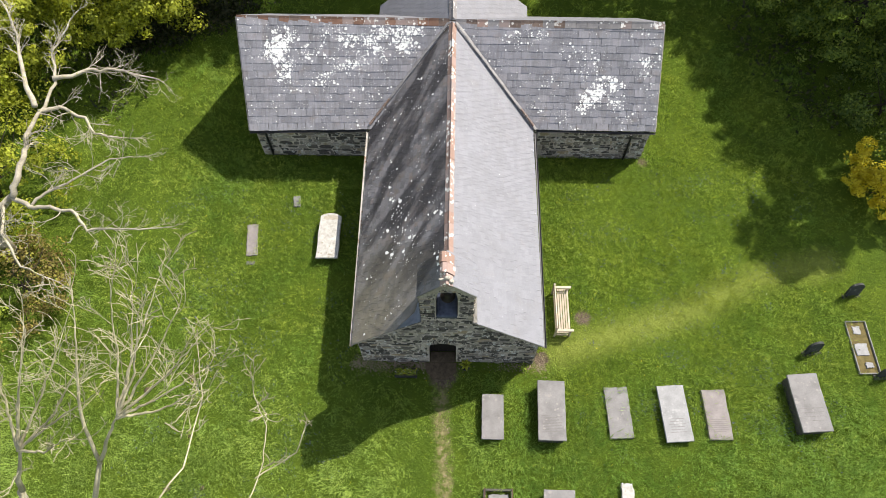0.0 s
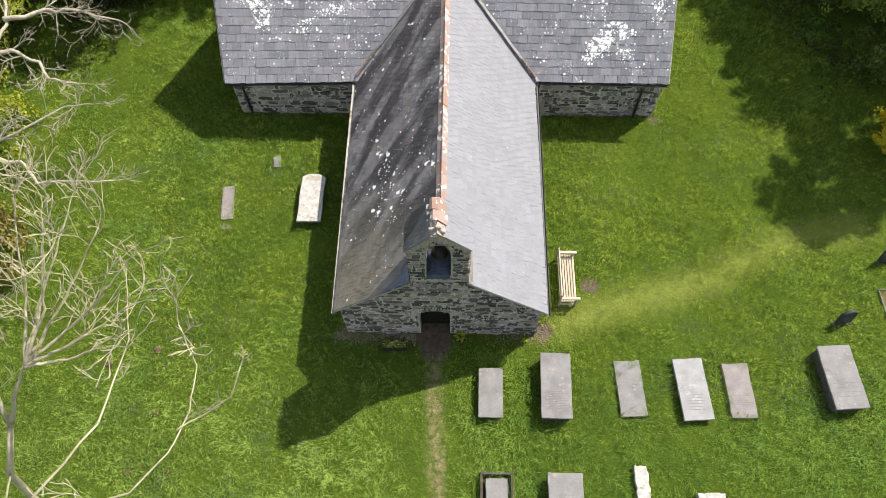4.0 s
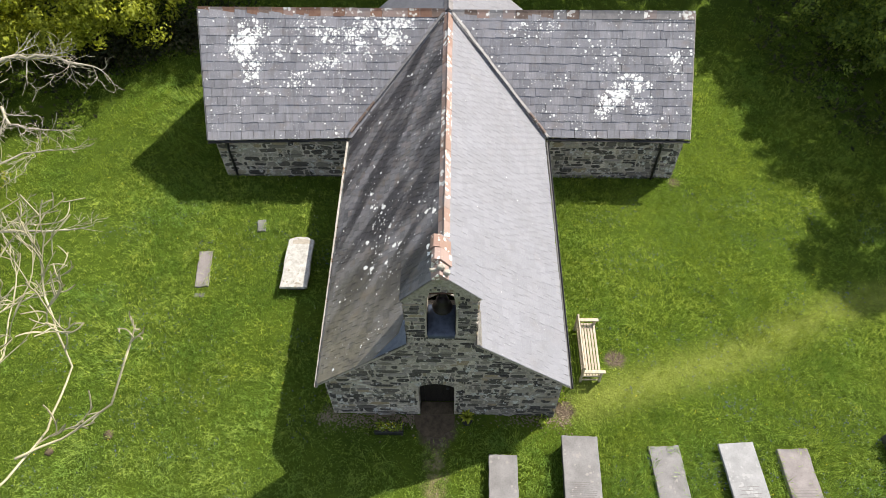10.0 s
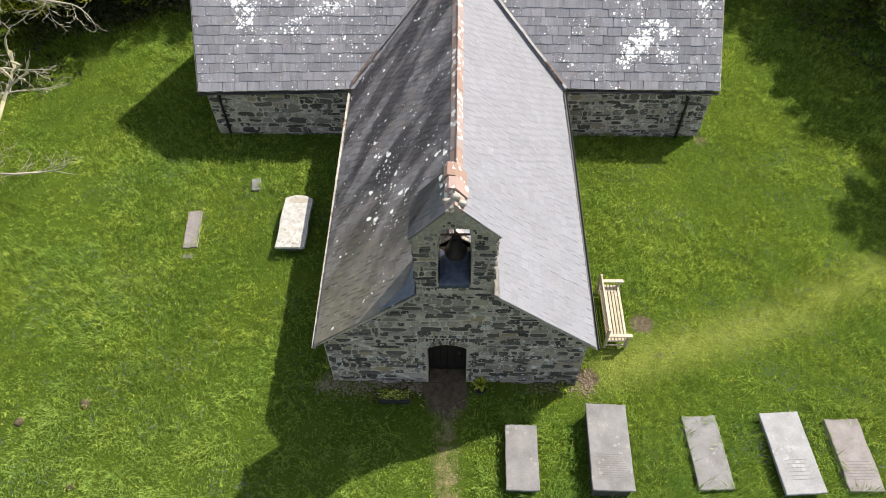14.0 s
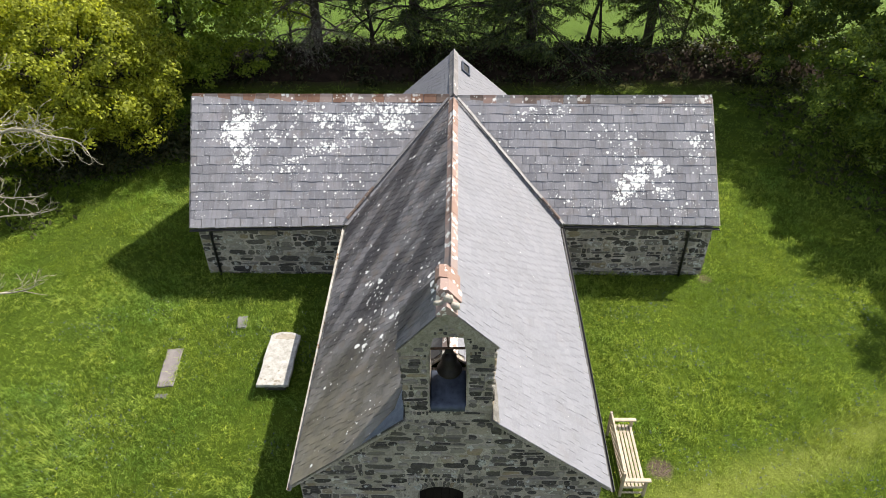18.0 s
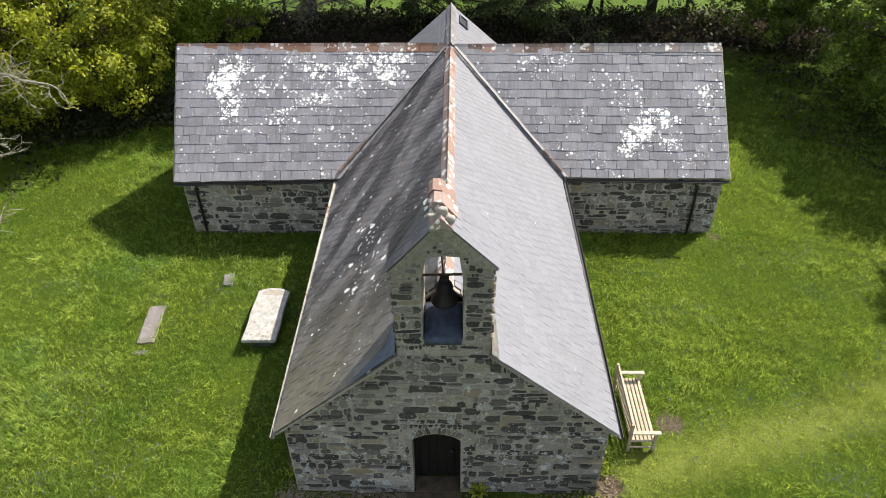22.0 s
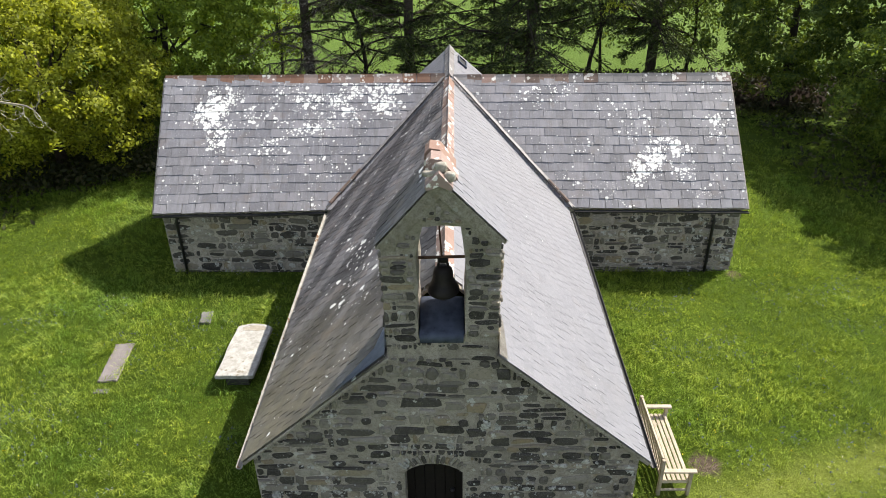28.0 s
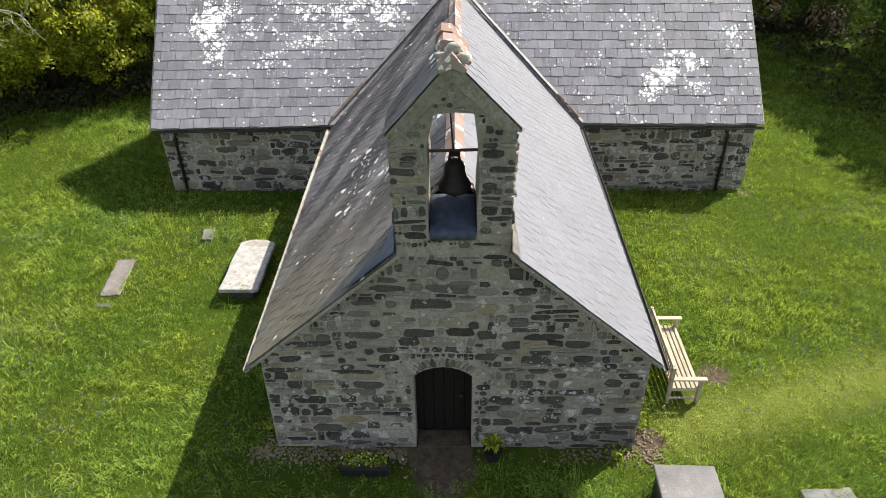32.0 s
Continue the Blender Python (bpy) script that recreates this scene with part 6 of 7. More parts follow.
def broadleaf(name, base, centre, radii, clumps, per, size, mat, seed, label, trunk_r=0.22, spread=0.42, bark=BARK, limbs=12, hollow=0.45):
    """A leafy tree: trunk, limbs into the crown, and a crown of leaf clumps with gaps and an uneven outline."""
    r = np.random.RandomState(seed)
    rr = random.Random(seed)
    ob = thing(name, label, "tree", base)
    c, rad = np.array(centre, float), np.array(radii, float)
    bm = bmesh.new()
    b, top = Vector(base), Vector(centre)
    mid = b.lerp(top, 0.45) + Vector((rr.uniform(-0.3, 0.3), rr.uniform(-0.3, 0.3), 0))
    tube(bm, [b - Z * 0.15, b.lerp(mid, 0.5), mid, top + Z * radii[2] * 0.3], [trunk_r * 1.25, trunk_r, trunk_r * 0.8, trunk_r * 0.3], 10)
    stem = part("trunk", bm, bark, ob, smooth=True)
    pts = []
    while len(pts) < clumps:
        d = r.normal(size=3)
        d /= np.linalg.norm(d)
        lump = 1 + 0.3 * noise.noise(Vector(d * 2.2) + Vector((seed, 0, 0))) + 0.16 * noise.noise(Vector(d * 5.5) + Vector((0, seed, 0)))
        k = lump * (hollow + (1 - hollow) * r.uniform() ** 0.45)
        p = c + d * rad * k
        if p[2] > 0.35 and noise.noise(Vector(p * 0.75) + Vector((0, 0, seed))) > -0.2:
            pts.append(p)
    for k in range(limbs):
        bm = bmesh.new()
        p = Vector(pts[rr.randrange(len(pts))])
        s = mid.lerp(top, rr.uniform(0.0, 0.8))
        bend = s.lerp(p, 0.5) + Vector((rr.gauss(0, 0.3), rr.gauss(0, 0.3), rr.gauss(0.2, 0.3)))
        tube(bm, [s, s.lerp(bend, 0.6), bend, p], [trunk_r * 0.4, trunk_r * 0.3, trunk_r * 0.2, 0.015], 6)
        part("limb", bm, bark, stem)
    qs = [clump_leaves(max(8, int(per * 1.0 * r.uniform(0.5, 1.5))), p, (p - c) / rad, spread * r.uniform(0.7, 1.5), size * 0.84, r) for p in pts]
    part("crown", quad_mesh("crown", np.concatenate(qs), mat), None, ob)["kind"] = "stuff"
    return ob


def conifer(x, y, h, seed, label, mat, dead=False, first=1.0, length=3.6, lime=None, lean=0.0):
    """A spruce with a straight trunk and drooping boughs in rough whorls."""
    r, rr = np.random.RandomState(seed), random.Random(seed)
    ob = thing("conifer", label, "tree", (x, y, 0), group="conifers behind the church")
    bm = bmesh.new()
    tube(bm, [(x, y, -0.2), (x + 0.05, y, h * 0.3), (x + lean * 0.5, y, h * 0.65), (x + lean, y, h)], [0.3, 0.23, 0.15, 0.04], 11)
    stem = part("trunk", bm, BARK_GREY, ob, smooth=True)
    spray, bright = [], []
    z = first
    while z < h - 0.4:
        a = rr.uniform(0, 6.28)
        l = length * (1 - 0.55 * z / h) * rr.uniform(0.35, 1.25)
        droop = rr.gauss(0.15, 0.28)
        pts = []
        for k in range(7):
            t = k / 6
            pts.append(Vector((x + lean * z / h + math.cos(a + 0.25 * t) * l * t, y + math.sin(a + 0.25 * t) * l * t, z + l * (0.22 * t - droop * t * t * 1.2) + rr.gauss(0, 0.04))))
        wood = bmesh.new()
        tube(wood, pts, [0.06 * (1 - 0.85 * k / 6) + 0.008 for k in range(7)], 5, False)
        for k in range(1, 7):
            for side in (-1, 1, -1, 1):
                if rr.random() < (0.25 if dead else 0.12):
                    continue
                b = a + side * rr.uniform(0.5, 1.2)
                m = l * rr.uniform(0.15, 0.34)
                q = pts[k] + Vector((math.cos(b) * m, math.sin(b) * m, -m * rr.uniform(0.1, 0.7)))
                tube(wood, [pts[k], pts[k].lerp(q, 0.5) + Z * 0.04, q], [0.016, 0.011, 0.006], 4, False)
                high = z > 11.5
                n = 18 if dead else 16 if high else 38
                t = r.uniform(size=(n, 1))
                c = np.array(pts[k]) * (1 - t) + np.array(q) * t + r.normal(size=(n, 3)) * np.array([0.1, 0.1, 0.05])
                d = np.array([[math.cos(b), math.sin(b), -0.55]]) + r.normal(size=(n, 3)) * 0.5
                d /= np.linalg.norm(d, axis=1)[:, None]
                s = np.cross(d, r.normal(size=(n, 3)))
                s /= np.linalg.norm(s, axis=1)[:, None]
                g = r.uniform(0.2, 0.5, (n, 1)) if high else r.uniform(0.1, 0.26, (n, 1))
                w = g * (0.26 if high else 0.07 if dead else 0.15)
                quad = np.stack([c, c + d * g * 0.5 + s * w, c + d * g, c + d * g * 0.5 - s * w], 1)
                # front-facing boughs at this height get lime sprays, sunlight put into their colour
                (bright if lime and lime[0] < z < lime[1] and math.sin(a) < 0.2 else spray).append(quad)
        part("bough", wood, BARK_GREY if dead else BARK, stem)["kind"] = "stuff"
        z += rr.expovariate(1 / 0.12) + 0.03
    part("needles", quad_mesh("needles", np.concatenate(spray), mat), None, ob)["kind"] = "stuff"
    if bright:
        part("sunlit_sprays", quad_mesh("sunlit_sprays", np.concatenate(bright), NEEDLE_LIME), None, ob, "lime green sprays, sunlight put into their colour")
    return ob


def woods():
    # north side
    broadleaf("field_maple", (-16.5, 18.5, 0), (-16.4, 18.6, 4.2), (4.6, 4.4, 3.8), 760, 74, 0.1, LEAF_GOLD, 1, "broad yellow-green maple at the churchyard edge")
    broadleaf("field_maple", (-22.5, 15.0, 0), (-22.0, 15.0, 4.8), (4.6, 4.6, 4.6), 520, 56, 0.125, LEAF_GOLD, 2, "yellow-green maple with brownish young leaves")
    broadleaf("sycamore_tree", (-14.5, 26.5, 0), (-14.0, 26.0, 5.0), (4.6, 3.8, 5.0), 860, 64, 0.115, LEAF_GREEN, 3, "dense green sycamore beside the boundary bank")
    broadleaf("sycamore_tree", (-21.5, 25.5, 0), (-21.5, 25.5, 6.5), (5.4, 4.5, 5.5), 700, 60, 0.14, LEAF_GREEN, 4, "tall green sycamore behind the maple")
    broadleaf("sycamore_tree", (-31.0, 22.0, 0), (-31.0, 22.0, 6.5), (5.5, 5.5, 6.0), 300, 50, 0.18, LEAF_GREEN, 5, "tall green sycamore in the far corner")
    broadleaf("hedge_shrub", (-20.5, 7.5, 0), (-20.4, 7.5, 1.5), (3.4, 4.2, 1.7), 200, 48, 0.1, LEAF_GOLD, 6, "rough yellow-green hedge shrub below the ash", 0.08)
    broadleaf("hedge_shrub", (-21.0, 0.0, 0), (-20.8, 0.2, 1.3), (2.8, 4.0, 1.5), 150, 48, 0.1, LEAF_GREEN, 7, "rough green hedge shrub at the meadow's edge", 0.08)
    broadleaf("hedge_shrub", (-17.6, 2.6, 0), (-17.5, 2.6, 0.9), (1.7, 2.2, 1.1), 110, 40, 0.085, LEAF_RUST, 8, "thin brown and yellow shrub under the ash", 0.06)
    # south side
    broadleaf("lime_tree", (20.6, 17.8, 0), (19.9, 17.9, 3.3), (4.7, 4.4, 3.5), 600, 74, 0.1, LEAF_LIME, 11, "low spreading green lime tree with drooping boughs")
    broadleaf("sycamore_tree", (17.0, 26.0, 0), (16.4, 26.0, 8.0), (4.8, 3.6, 7.3), 760, 80, 0.12, LEAF_DARK, 12, "dark green sycamore with several stems")
    broadleaf("sycamore_tree", (24.5, 24.5, 0), (24.0, 24.3, 8.3), (5.8, 4.6, 7.0), 620, 62, 0.16, LEAF_DARK, 13, "tall dark sycamore at the churchyard corner")
    # the next two stand out of view, placed to shade the south meadow
    broadleaf("sycamore_tree", (24.8, 18.0, 0), (22.9, 17.8, 9.2), (3.4, 3.8, 3.6), 330, 55, 0.16, LEAF_DARK, 14, "tall sycamore throwing shade over the grass")
    broadleaf("hawthorn_tree", (23.0, 11.2, 0), (21.4, 11.2, 8.6), (2.1, 2.1, 2.6), 230, 50, 0.14, LEAF_DARK, 15, "slim leafy tree out of view, shading the meadow")
    broadleaf("sycamore_tree", (33.0, 20.0, 0), (33.0, 20.0, 7.0), (6.0, 6.0, 6.5), 300, 50, 0.19, LEAF_DARK, 16, "tall dark sycamore in the far corner")
    broadleaf("golden_bush", (19.2, 8.3, 0), (19.1, 8.3, 1.2), (1.6, 1.9, 1.35), 150, 55, 0.085, LEAF_BUSH, 17, "bright golden-yellow garden bush", 0.06, 0.25)
    broadleaf("thorn_bush", (20.5, 12.6, 0), (20.4, 12.6, 1.2), (2.6, 2.6, 1.4), 120, 40, 0.1, LEAF_DARK, 18, "thin brownish thorn bush below the trees", 0.06)
    # thin leafy growth along the bank, with the field showing through
    broadleaf("hawthorn_tree", (8.6, 31.2, 0), (8.6, 31.2, 5.2), (2.6, 1.4, 3.6), 120, 34, 0.12, LEAF_DARK, 21, "thin dark hawthorn among the conifers", 0.09, 0.5, hollow=0.2)
    broadleaf("hawthorn_tree", (13.4, 31.4, 0), (13.4, 31.4, 5.6), (2.6, 1.5, 4.0), 150, 36, 0.12, LEAF_DARK, 22, "thin dark hawthorn beside the tall spruce", 0.09, 0.5, hollow=0.2)
    broadleaf("hawthorn_tree", (2.2, 31.3, 0), (2.2, 31.3, 6.4), (2.0, 1.2, 2.6), 60, 30, 0.12, LEAF_DARK, 23, "sparse young hawthorn on the bank", 0.07, 0.5, hollow=0.2)
    broadleaf("hawthorn_tree", (-9.8, 30.8, 0), (-9.8, 30.8, 4.2), (2.0, 1.3, 3.2), 90, 34, 0.12, LEAF_GREEN, 24, "green hawthorn at the end of the bank", 0.08, 0.45, hollow=0.25)
    # the row of conifers on the bank
    conifer(-7.85, 29.4, 18, 1, "nearly dead grey spruce with bare boughs", NEEDLE_GREY, True, 1.2, 5.2, None, 0.2)
    conifer(-2.3, 29.3, 22, 2, "dark spruce with thin hanging boughs", NEEDLE, False, 1.6, 5.4, None, -0.6)
    conifer(4.3, 29.6, 23, 3, "dark spruce with drooping green boughs", NEEDLE, False, 0.8, 6.6, (6.4, 8.8), 0.1)
    conifer(11.1, 30.2, 22, 4, "tall dark spruce with sparse boughs", NEEDLE, False, 2.4, 5.2, (6.4, 8.2), 0.1)
    skeleton_tree("thorn_tree", [(-4.8, 29.3, -0.1), (-4.7, 29.3, 1.6), (-4.9, 29.2, 3.4)], 0.16, [([(-4.9, 29.2, 3.4), (-5.4, 29.1, 4.8), (-5.0, 29.0, 6.4), (-5.6, 29.0, 8.5)], 0.11), ([(-4.7, 29.3, 1.6), (-5.6, 29.1, 2.8), (-6.4, 29.0, 4.6)], 0.07), ([(-4.8, 29.3, 1.2), (-3.9, 29.1, 2.4), (-3.2, 29.0, 2.6)], 0.06)], 31, "crooked dark thorn tree with few leaves", BARK, BARK, 4, 3, 1.2, 0.2)
    skeleton_tree("thorn_tree", [(7.4, 29.6, -0.1), (7.6, 29.5, 1.8), (8.0, 29.4, 3.6)], 0.15, [([(8.0, 29.4, 3.6), (8.9, 29.3, 4.6), (9.7, 29.3, 4.2), (10.7, 29.5, 3.2)], 0.12), ([(8.0, 29.4, 3.6), (7.7, 29.2, 5.0), (8.4, 29.0, 6.2)], 0.07), ([(8.9, 29.3, 4.6), (9.3, 29.2, 6.0), (8.8, 29.0, 7.4)], 0.07)], 32, "crooked dark thorn tree arching along the bank", BARK, BARK, 3, 3, 1.1, 0.2)


woods()


# ---- bank, undergrowth, field hedges ----
def bank():
    xs, ys = np.arange(-40, 45.1, 0.5), np.arange(26.2, 30.9, 0.3)
    gx, gy = np.meshgrid(xs, ys)
    z = np.array([[max(0.0, math.sin(math.pi * (y - 26.2) / 4.7)) * (0.85 + 0.35 * noise.noise(Vector((x * 0.3, y * 0.5, 2)))) + 0.18 * noise.noise(Vector((x, y, 5))) - 0.06 for x in xs] for y in ys])
    n, k = len(xs), np.arange(len(ys) - 1)[:, None] * len(xs) + np.arange(len(xs) - 1)
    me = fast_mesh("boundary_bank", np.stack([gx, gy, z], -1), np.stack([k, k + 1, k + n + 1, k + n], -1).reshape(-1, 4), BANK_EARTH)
    tagged(new("boundary_bank", me), "dark overgrown earth bank behind the church", "bank", kind="structure")
    r = np.random.RandomState(4)
    qs = []
    for _ in range(900):
        x, y = r.uniform(-32, 34), r.uniform(25.8, 30.6)
        h = max(0.0, math.sin(math.pi * (y - 26.2) / 4.7)) * 0.85 if y > 26.2 else 0.0
        qs.append(leaves(26, (x, y, h + 0.15), (0.3, 0.3, 0.16), 0.12, r, 0.8))
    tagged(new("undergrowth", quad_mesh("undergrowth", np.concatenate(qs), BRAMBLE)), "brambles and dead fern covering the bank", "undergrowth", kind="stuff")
    qs = []
    for _ in range(260):
        x = r.choice([-1, 1]) * r.uniform(14.5, 24)
        y = r.uniform(12, 26)
        if abs(x) < 16 and y < 15.5:
            x, y = -abs(x), y + 4.0
        qs.append(leaves(20, (x, y, 0.15), (0.4, 0.4, 0.12), 0.12, r, 0.8))
    # dark clumps added where the trees' shade lies, to deepen it
    for _ in range(260):
        t = r.uniform()
        x, y = -17.5 + 7.0 * t + r.normal() * 0.5, 15.6 + 3.0 * t + abs(r.normal()) * 1.8
        qs.append(leaves(22, (x, y, 0.2), (0.4, 0.4, 0.16), 0.11, r, 0.8))
    tagged(new("undergrowth", quad_mesh("undergrowth", np.concatenate(qs), BRAMBLE)), "low weeds beneath the trees, dark as the shade there", "undergrowth", kind="stuff")
    qs = []
    for x0, y0, x1, y1, w in ((-160, 176, 10, 166, 1.6), (20, 150, 160, 150, 2.2), (-90, 250, 160, 235, 3.0), (-14, 60, -60, 150, 1.0)):
        for t in r.uniform(size=700):
            x, y = x0 + (x1 - x0) * t, y0 + (y1 - y0) * t
            qs.append(leaves(9, (x, y, ground_height(x, y) + w * 0.5), (w * 0.6, w * 0.6, w * 0.35), w * 0.3, r, 0.8))
    tagged(new("field_hedges", quad_mesh("field_hedges", np.concatenate(qs), LEAF_DARK)), "distant dark hedges between the fields", "hedge", kind="stuff")


bank()


# ---- grass, flowers, chippings ----
def to_line(x, y, line):
    best = np.full(len(x), 1e9)
    for (ax, ay), (bx, by) in zip(line, line[1:]):
        l2 = (bx - ax) ** 2 + (by - ay) ** 2
        t = np.clip(((x - ax) * (bx - ax) + (y - ay) * (by - ay)) / l2, 0, 1)
        best = np.minimum(best, np.hypot(x - ax - t * (bx - ax), y - ay - t * (by - ay)))
    return best


def waves(x, y, seed, scale):
    """Smooth uneven numbers from about -1 to 1 over the ground."""
    r, s = np.random.RandomState(seed), 0.0
    for k in range(9):
        a, f = r.uniform(0, 6.28), scale * r.uniform(0.5, 2.0)
        s = s + np.sin(f * (x * math.cos(a) + y * math.sin(a)) + r.uniform(0, 6.28))
    return s / 3.0


def outside_church(x, y):
    nave = (np.abs(x) < WALL + 0.06) & (y > -0.08) & (y < 10)
    wing = (np.abs(x) < 8.8) & (y > 9.88) & (y < 16.6)
    return ~(nave | wing)


SLABS = [(1.28, 2.2, -3.15, -1.36), (3.4, 4.5, -3.2, -0.88), (6.1, 7.05, -2.95, -1.0), (8.15, 9.25, -3.1, -0.9), (9.88, 10.82, -2.95, -1.0), (13.1, 14.3, -2.7, -0.45), (-5.7, -4.77, 4.36, 6.6), (-8.95, -8.4, 4.6, 6.15), (-7.08, -6.76, 7.1, 7.65), (3.5, 4.6, -7.1, -4.9), (1.4, 2.4, -6.9, -4.85), (16.12, 17.04, -0.3, 2.0), (6.4, 6.85, -5.7, -4.6), (8.38, 9.25, -7.2, -5.4), (4.25, 4.95, 1.1, 3.1), (-2.1, -1.2, -0.72, -0.34)]


def grass():
    """Tussocks of bent blades, combed by the wind and longer among the tombs."""
    r = np.random.RandomState(7)
    n = 92000
    x, y = r.uniform(-21, 21, n), r.uniform(-8.4, 26.0, n)
    path = to_line(x, y, PATHLINE) + 0.16 * waves(x, y, 3, 5.0)
    band = to_line(x, y, BANDLINE) + 0.5 * waves(x, y, 6, 1.5)
    bare = np.maximum(0, 0.5 - np.hypot(x - 5.6, y - 1.95)) + np.maximum(0, 0.4 - np.hypot(x - 3.7, y - 0.2))
    ok = outside_church(x, y) & ((path > 0.2 * r.uniform(0.3, 1.2, n)) | (waves(x, y, 21, 4.0) > 0.35)) & (bare < r.uniform(0.0, 0.25, n))
    ok &= ~(np.hypot(x + 0.2, y + 0.4) < 0.7 * r.uniform(0.6, 1.2, n))
    ok &= ~((np.abs(x) < 3.9) & (np.abs(y + 0.15) < 0.3 * r.uniform(0.5, 1.3, n)))
    for x0, x1, y0, y1 in SLABS:
        ok &= ~((x > x0 - 0.1) & (x < x1 + 0.02) & (y > y0 - 0.02) & (y < y1 + 0.02))
    ok &= (y < 24.5 + r.normal(size=n)) & (r.uniform(size=n) < np.where(np.abs(x) > 17, 0.35, 1.0) * np.where(y < 10, 1.0, np.where(y < 16, 0.7, 0.4)))
    ok &= r.uniform(size=n) < np.clip(0.6 + 0.75 * waves(x, y, 33, 13.0), 0.12, 1.0)
    x, y, path, band = x[ok], y[ok], path[ok], band[ok]
    patchy = waves(x, y, 14, 0.55) + 0.7 * waves(x, y, 15, 1.6)
    tall = 0.15 + 0.06 * np.clip(patchy, -1.3, 1.6)
    lush = np.clip((-0.2 - y) / 1.2, 0, 1) * np.clip((x + 0.2) / 1.5, 0, 1)
    tall *= (1 + 0.95 * lush) * np.clip(1.0 + 0.5 * waves(x, y, 33, 13.0), 0.5, 1.6) * np.clip(0.35 + path * 0.5, 0.35, 1.0) * np.clip(0.6 + band * 0.25, 0.6, 1.0)
    tall *= np.where((np.abs(x) < 4.2) & (y < 0) & (y > -0.9), 0.6, 1.0) * r.lognormal(0, 0.28, len(x))
    tall = np.clip(tall, 0.05, 0.3)
    short = r.uniform(size=len(x)) < 0.22
    tall = np.where(short, 0.07 * r.uniform(0.7, 1.3, len(x)), tall)
    wide = tall * r.uniform(0.45, 1.0, len(x)) + np.where(short, 0.14, 0.04)
    per = 18
    m = len(x) * per
    cx, cy, tall, wide = (np.repeat(k, per) for k in (x, y, tall, wide))
    ox, oy = r.normal(size=m) * 0.5, r.normal(size=m) * 0.5
    x, y = cx + ox * wide, cy + oy * wide
    flow = 1.4 * waves(cx, cy, 9, 0.8) + 0.9 * waves(cx, cy, 10, 2.2) - 1.2
    gx, gy = ox + 0.5 * np.cos(flow) + r.normal(size=m) * 0.3, oy + 0.5 * np.sin(flow) + r.normal(size=m) * 0.3
    g = np.hypot(gx, gy) + 1e-6
    gx, gy = gx / g, gy / g
    long = tall * r.uniform(0.55, 1.25, m)
    reach, rise = long * r.uniform(0.55, 1.1, m), long * r.uniform(0.3, 0.85, m)
    w = r.uniform(0.0032, 0.006, m) * (0.75 + 1.6 * long)
    root = np.stack([x, y, np.full(m, -0.03)], 1)
    mid = np.stack([x + gx * reach * 0.38, y + gy * reach * 0.38, long * 0.6], 1)
    tip = np.stack([x + gx * reach, y + gy * reach, rise], 1)
    side = np.stack([-gy * w, gx * w, r.normal(size=m) * w * 0.5], 1)
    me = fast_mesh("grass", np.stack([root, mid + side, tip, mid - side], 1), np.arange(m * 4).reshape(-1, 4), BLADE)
    tagged(new("grass", me), "lush tufted churchyard grass, long and uneven", "grass", kind="stuff")


grass()


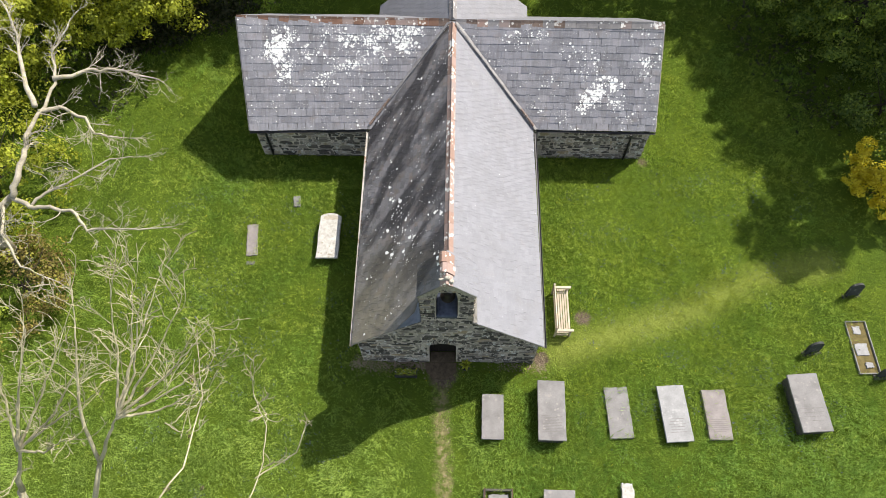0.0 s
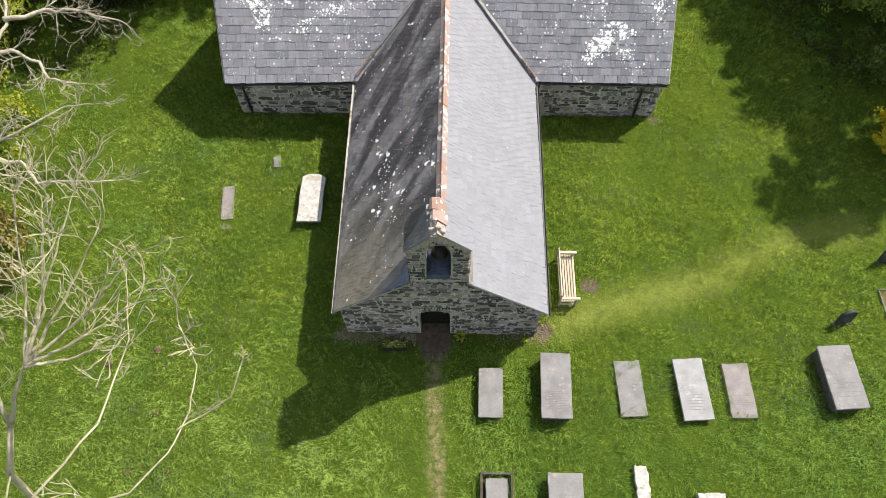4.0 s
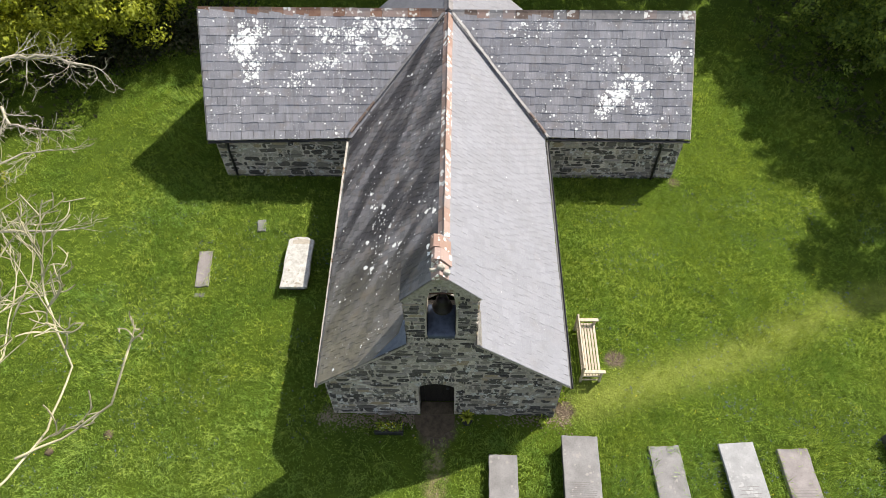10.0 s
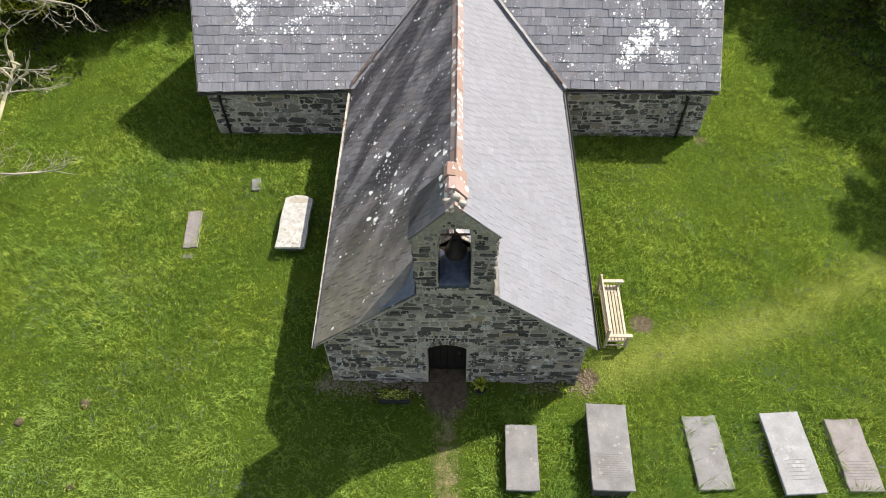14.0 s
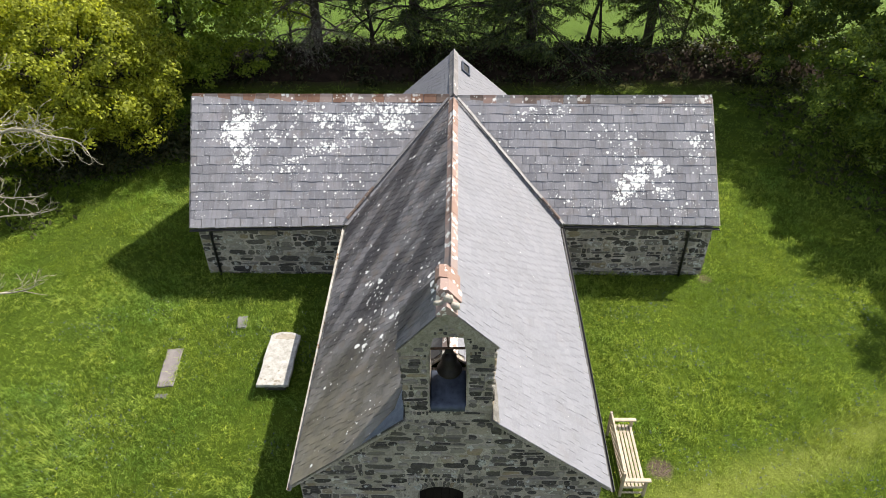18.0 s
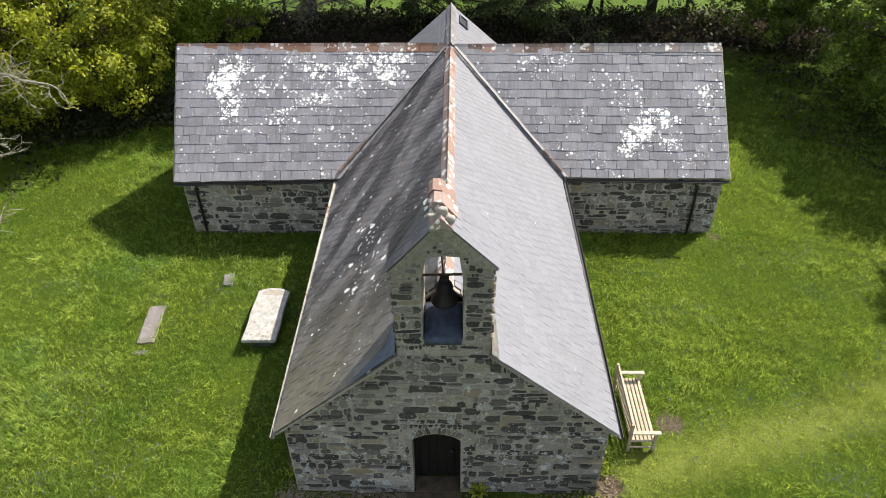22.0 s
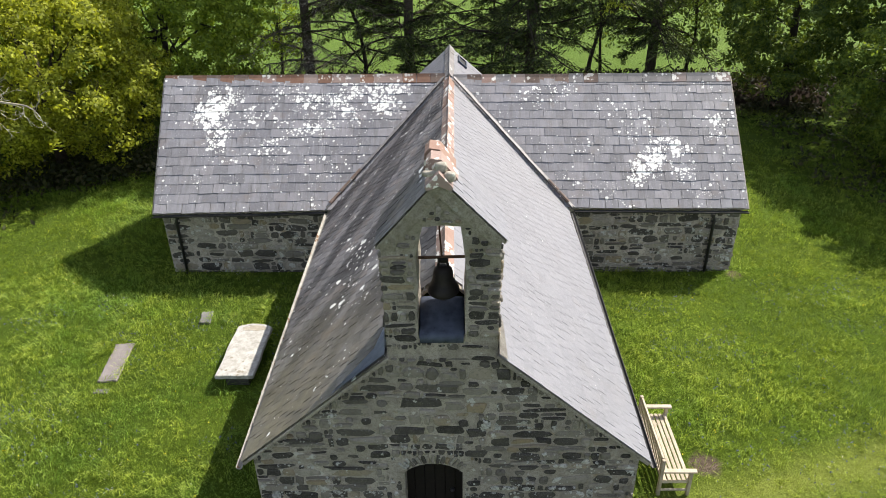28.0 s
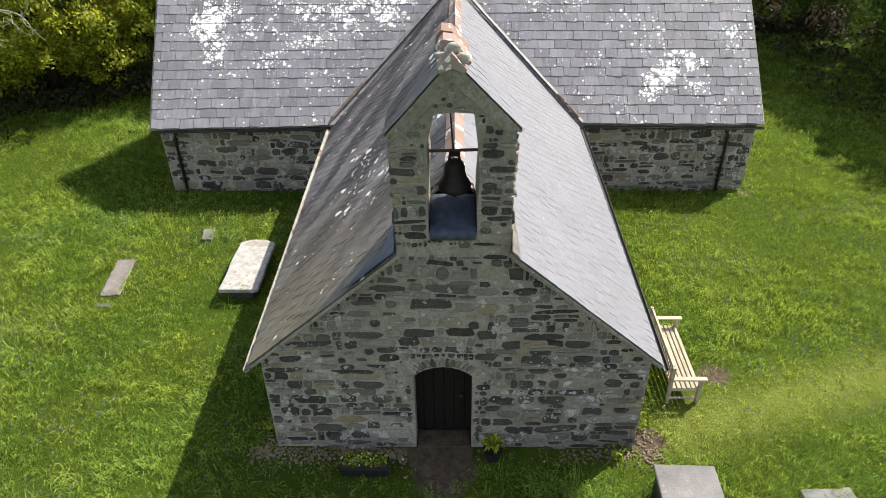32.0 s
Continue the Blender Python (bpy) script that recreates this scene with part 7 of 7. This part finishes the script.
def flowers():
    r = np.random.RandomState(12)

    def patch(name, mat, spots_, per, spread, size, low, label):
        qs = []
        for x, y in spots_:
            k = max(1, r.poisson(per))
            px, py = x + r.normal(size=k) * spread, y + r.normal(size=k) * spread
            keep = outside_church(px, py)
            for x0, x1, y0, y1 in SLABS:
                keep &= ~((px > x0) & (px < x1) & (py > y0) & (py < y1))
            for a, b in zip(px[keep], py[keep]):
                qs.append(leaves(2, (a, b, low), (0.015, 0.015, 0.02), size, r, 2.0))
        tagged(new(name, quad_mesh(name, np.concatenate(qs), mat)), label, "flowers", kind="stuff")

    blue = [(r.uniform(-13, -4), r.uniform(-6, 8)) for _ in range(70)] + [(r.uniform(5, 16), r.uniform(-4, 9)) for _ in range(80)] + [(11.5, 8.5), (12.5, 9.0), (13.5, 8.0), (10.5, 3.0), (9.0, 0.5), (-9, 2), (-6, -3)]
    patch("bluebells", PETAL_BLUE, blue, 20, 0.3, 0.023, 0.15, "scattered bluebells in the long grass")
    yellow = [(r.uniform(-14, 16), r.uniform(-7, 14)) for _ in range(260)]
    patch("buttercups", PETAL_YELLOW, yellow, 1.6, 0.5, 0.02, 0.19, "scattered small yellow buttercups in the grass")
    white = [(r.uniform(-12, -4), r.uniform(0, 10)) for _ in range(40)] + [(r.uniform(4, 14), r.uniform(-4, 10)) for _ in range(30)]
    patch("daisies", PETAL_WHITE, white, 2.0, 0.4, 0.017, 0.12, "few small white daisies in the grass")


flowers()


def chippings():
    """Stone chippings along the foot of the walls."""
    r = random.Random(17)
    shape = [(np.array([(-1, -1, -0.6), (1, -0.8, -0.6), (0.9, 1, -0.6), (-0.9, 0.8, -0.6), (-0.6, -0.5, 0.7), (0.6, -0.6, 0.6), (0.5, 0.6, 0.8), (-0.6, 0.5, 0.6)]), [(4, 5, 6, 7), (0, 1, 5, 4), (1, 2, 6, 5), (2, 3, 7, 6), (3, 0, 4, 7)])]
    poses = []
    def scatter(n, px, py):
        for _ in range(n):
            s = r.uniform(0.012, 0.035)
            m = Matrix.Translation((px(), py(), 0.0)) @ Matrix.Rotation(r.uniform(0, 6.28), 4, "Z") @ Matrix.Rotation(r.uniform(-0.6, 0.6), 4, "X") @ Matrix.Diagonal((s, s * r.uniform(0.6, 1.0), s * 0.7, 1))
            poses.append((0, m))
    scatter(800, lambda: r.uniform(-3.9, -0.9), lambda: -abs(r.gauss(0, 0.22)) - 0.03)
    scatter(350, lambda: r.uniform(0.4, 3.9), lambda: -abs(r.gauss(0, 0.2)) - 0.03)
    scatter(90, lambda: r.gauss(3.66, 0.11), lambda: r.gauss(0.2, 0.4))
    scatter(600, lambda: r.gauss(-3.55, 0.12), lambda: r.uniform(-0.3, 2.2))
    scatter(120, lambda: r.gauss(-0.1, 0.16), lambda: r.uniform(-7.5, -0.9))
    me = joined("chippings", shape, poses, PEBBLE)
    tagged(new("chippings", me), "brown and grey stone chippings along the wall foot", "gravel", kind="stuff")
    # weeds at the foot of the walls
    q = np.random.RandomState(5)
    qs = [leaves(14, (x, y, 0.14), (0.08, 0.08, 0.09), 0.06, q, 0.6) for x, y in [(3.62, 0.5), (3.7, 0.9), (3.66, 1.3), (3.6, 1.8), (3.7, 2.3), (-3.6, 0.4), (-3.6, 1.5), (3.0, -0.2)] for _ in range(3)]
    tagged(new("weeds", quad_mesh("weeds", np.concatenate(qs), LEAF_GREEN)), "green weeds along the foot of the wall", "weeds", kind="stuff")


chippings()
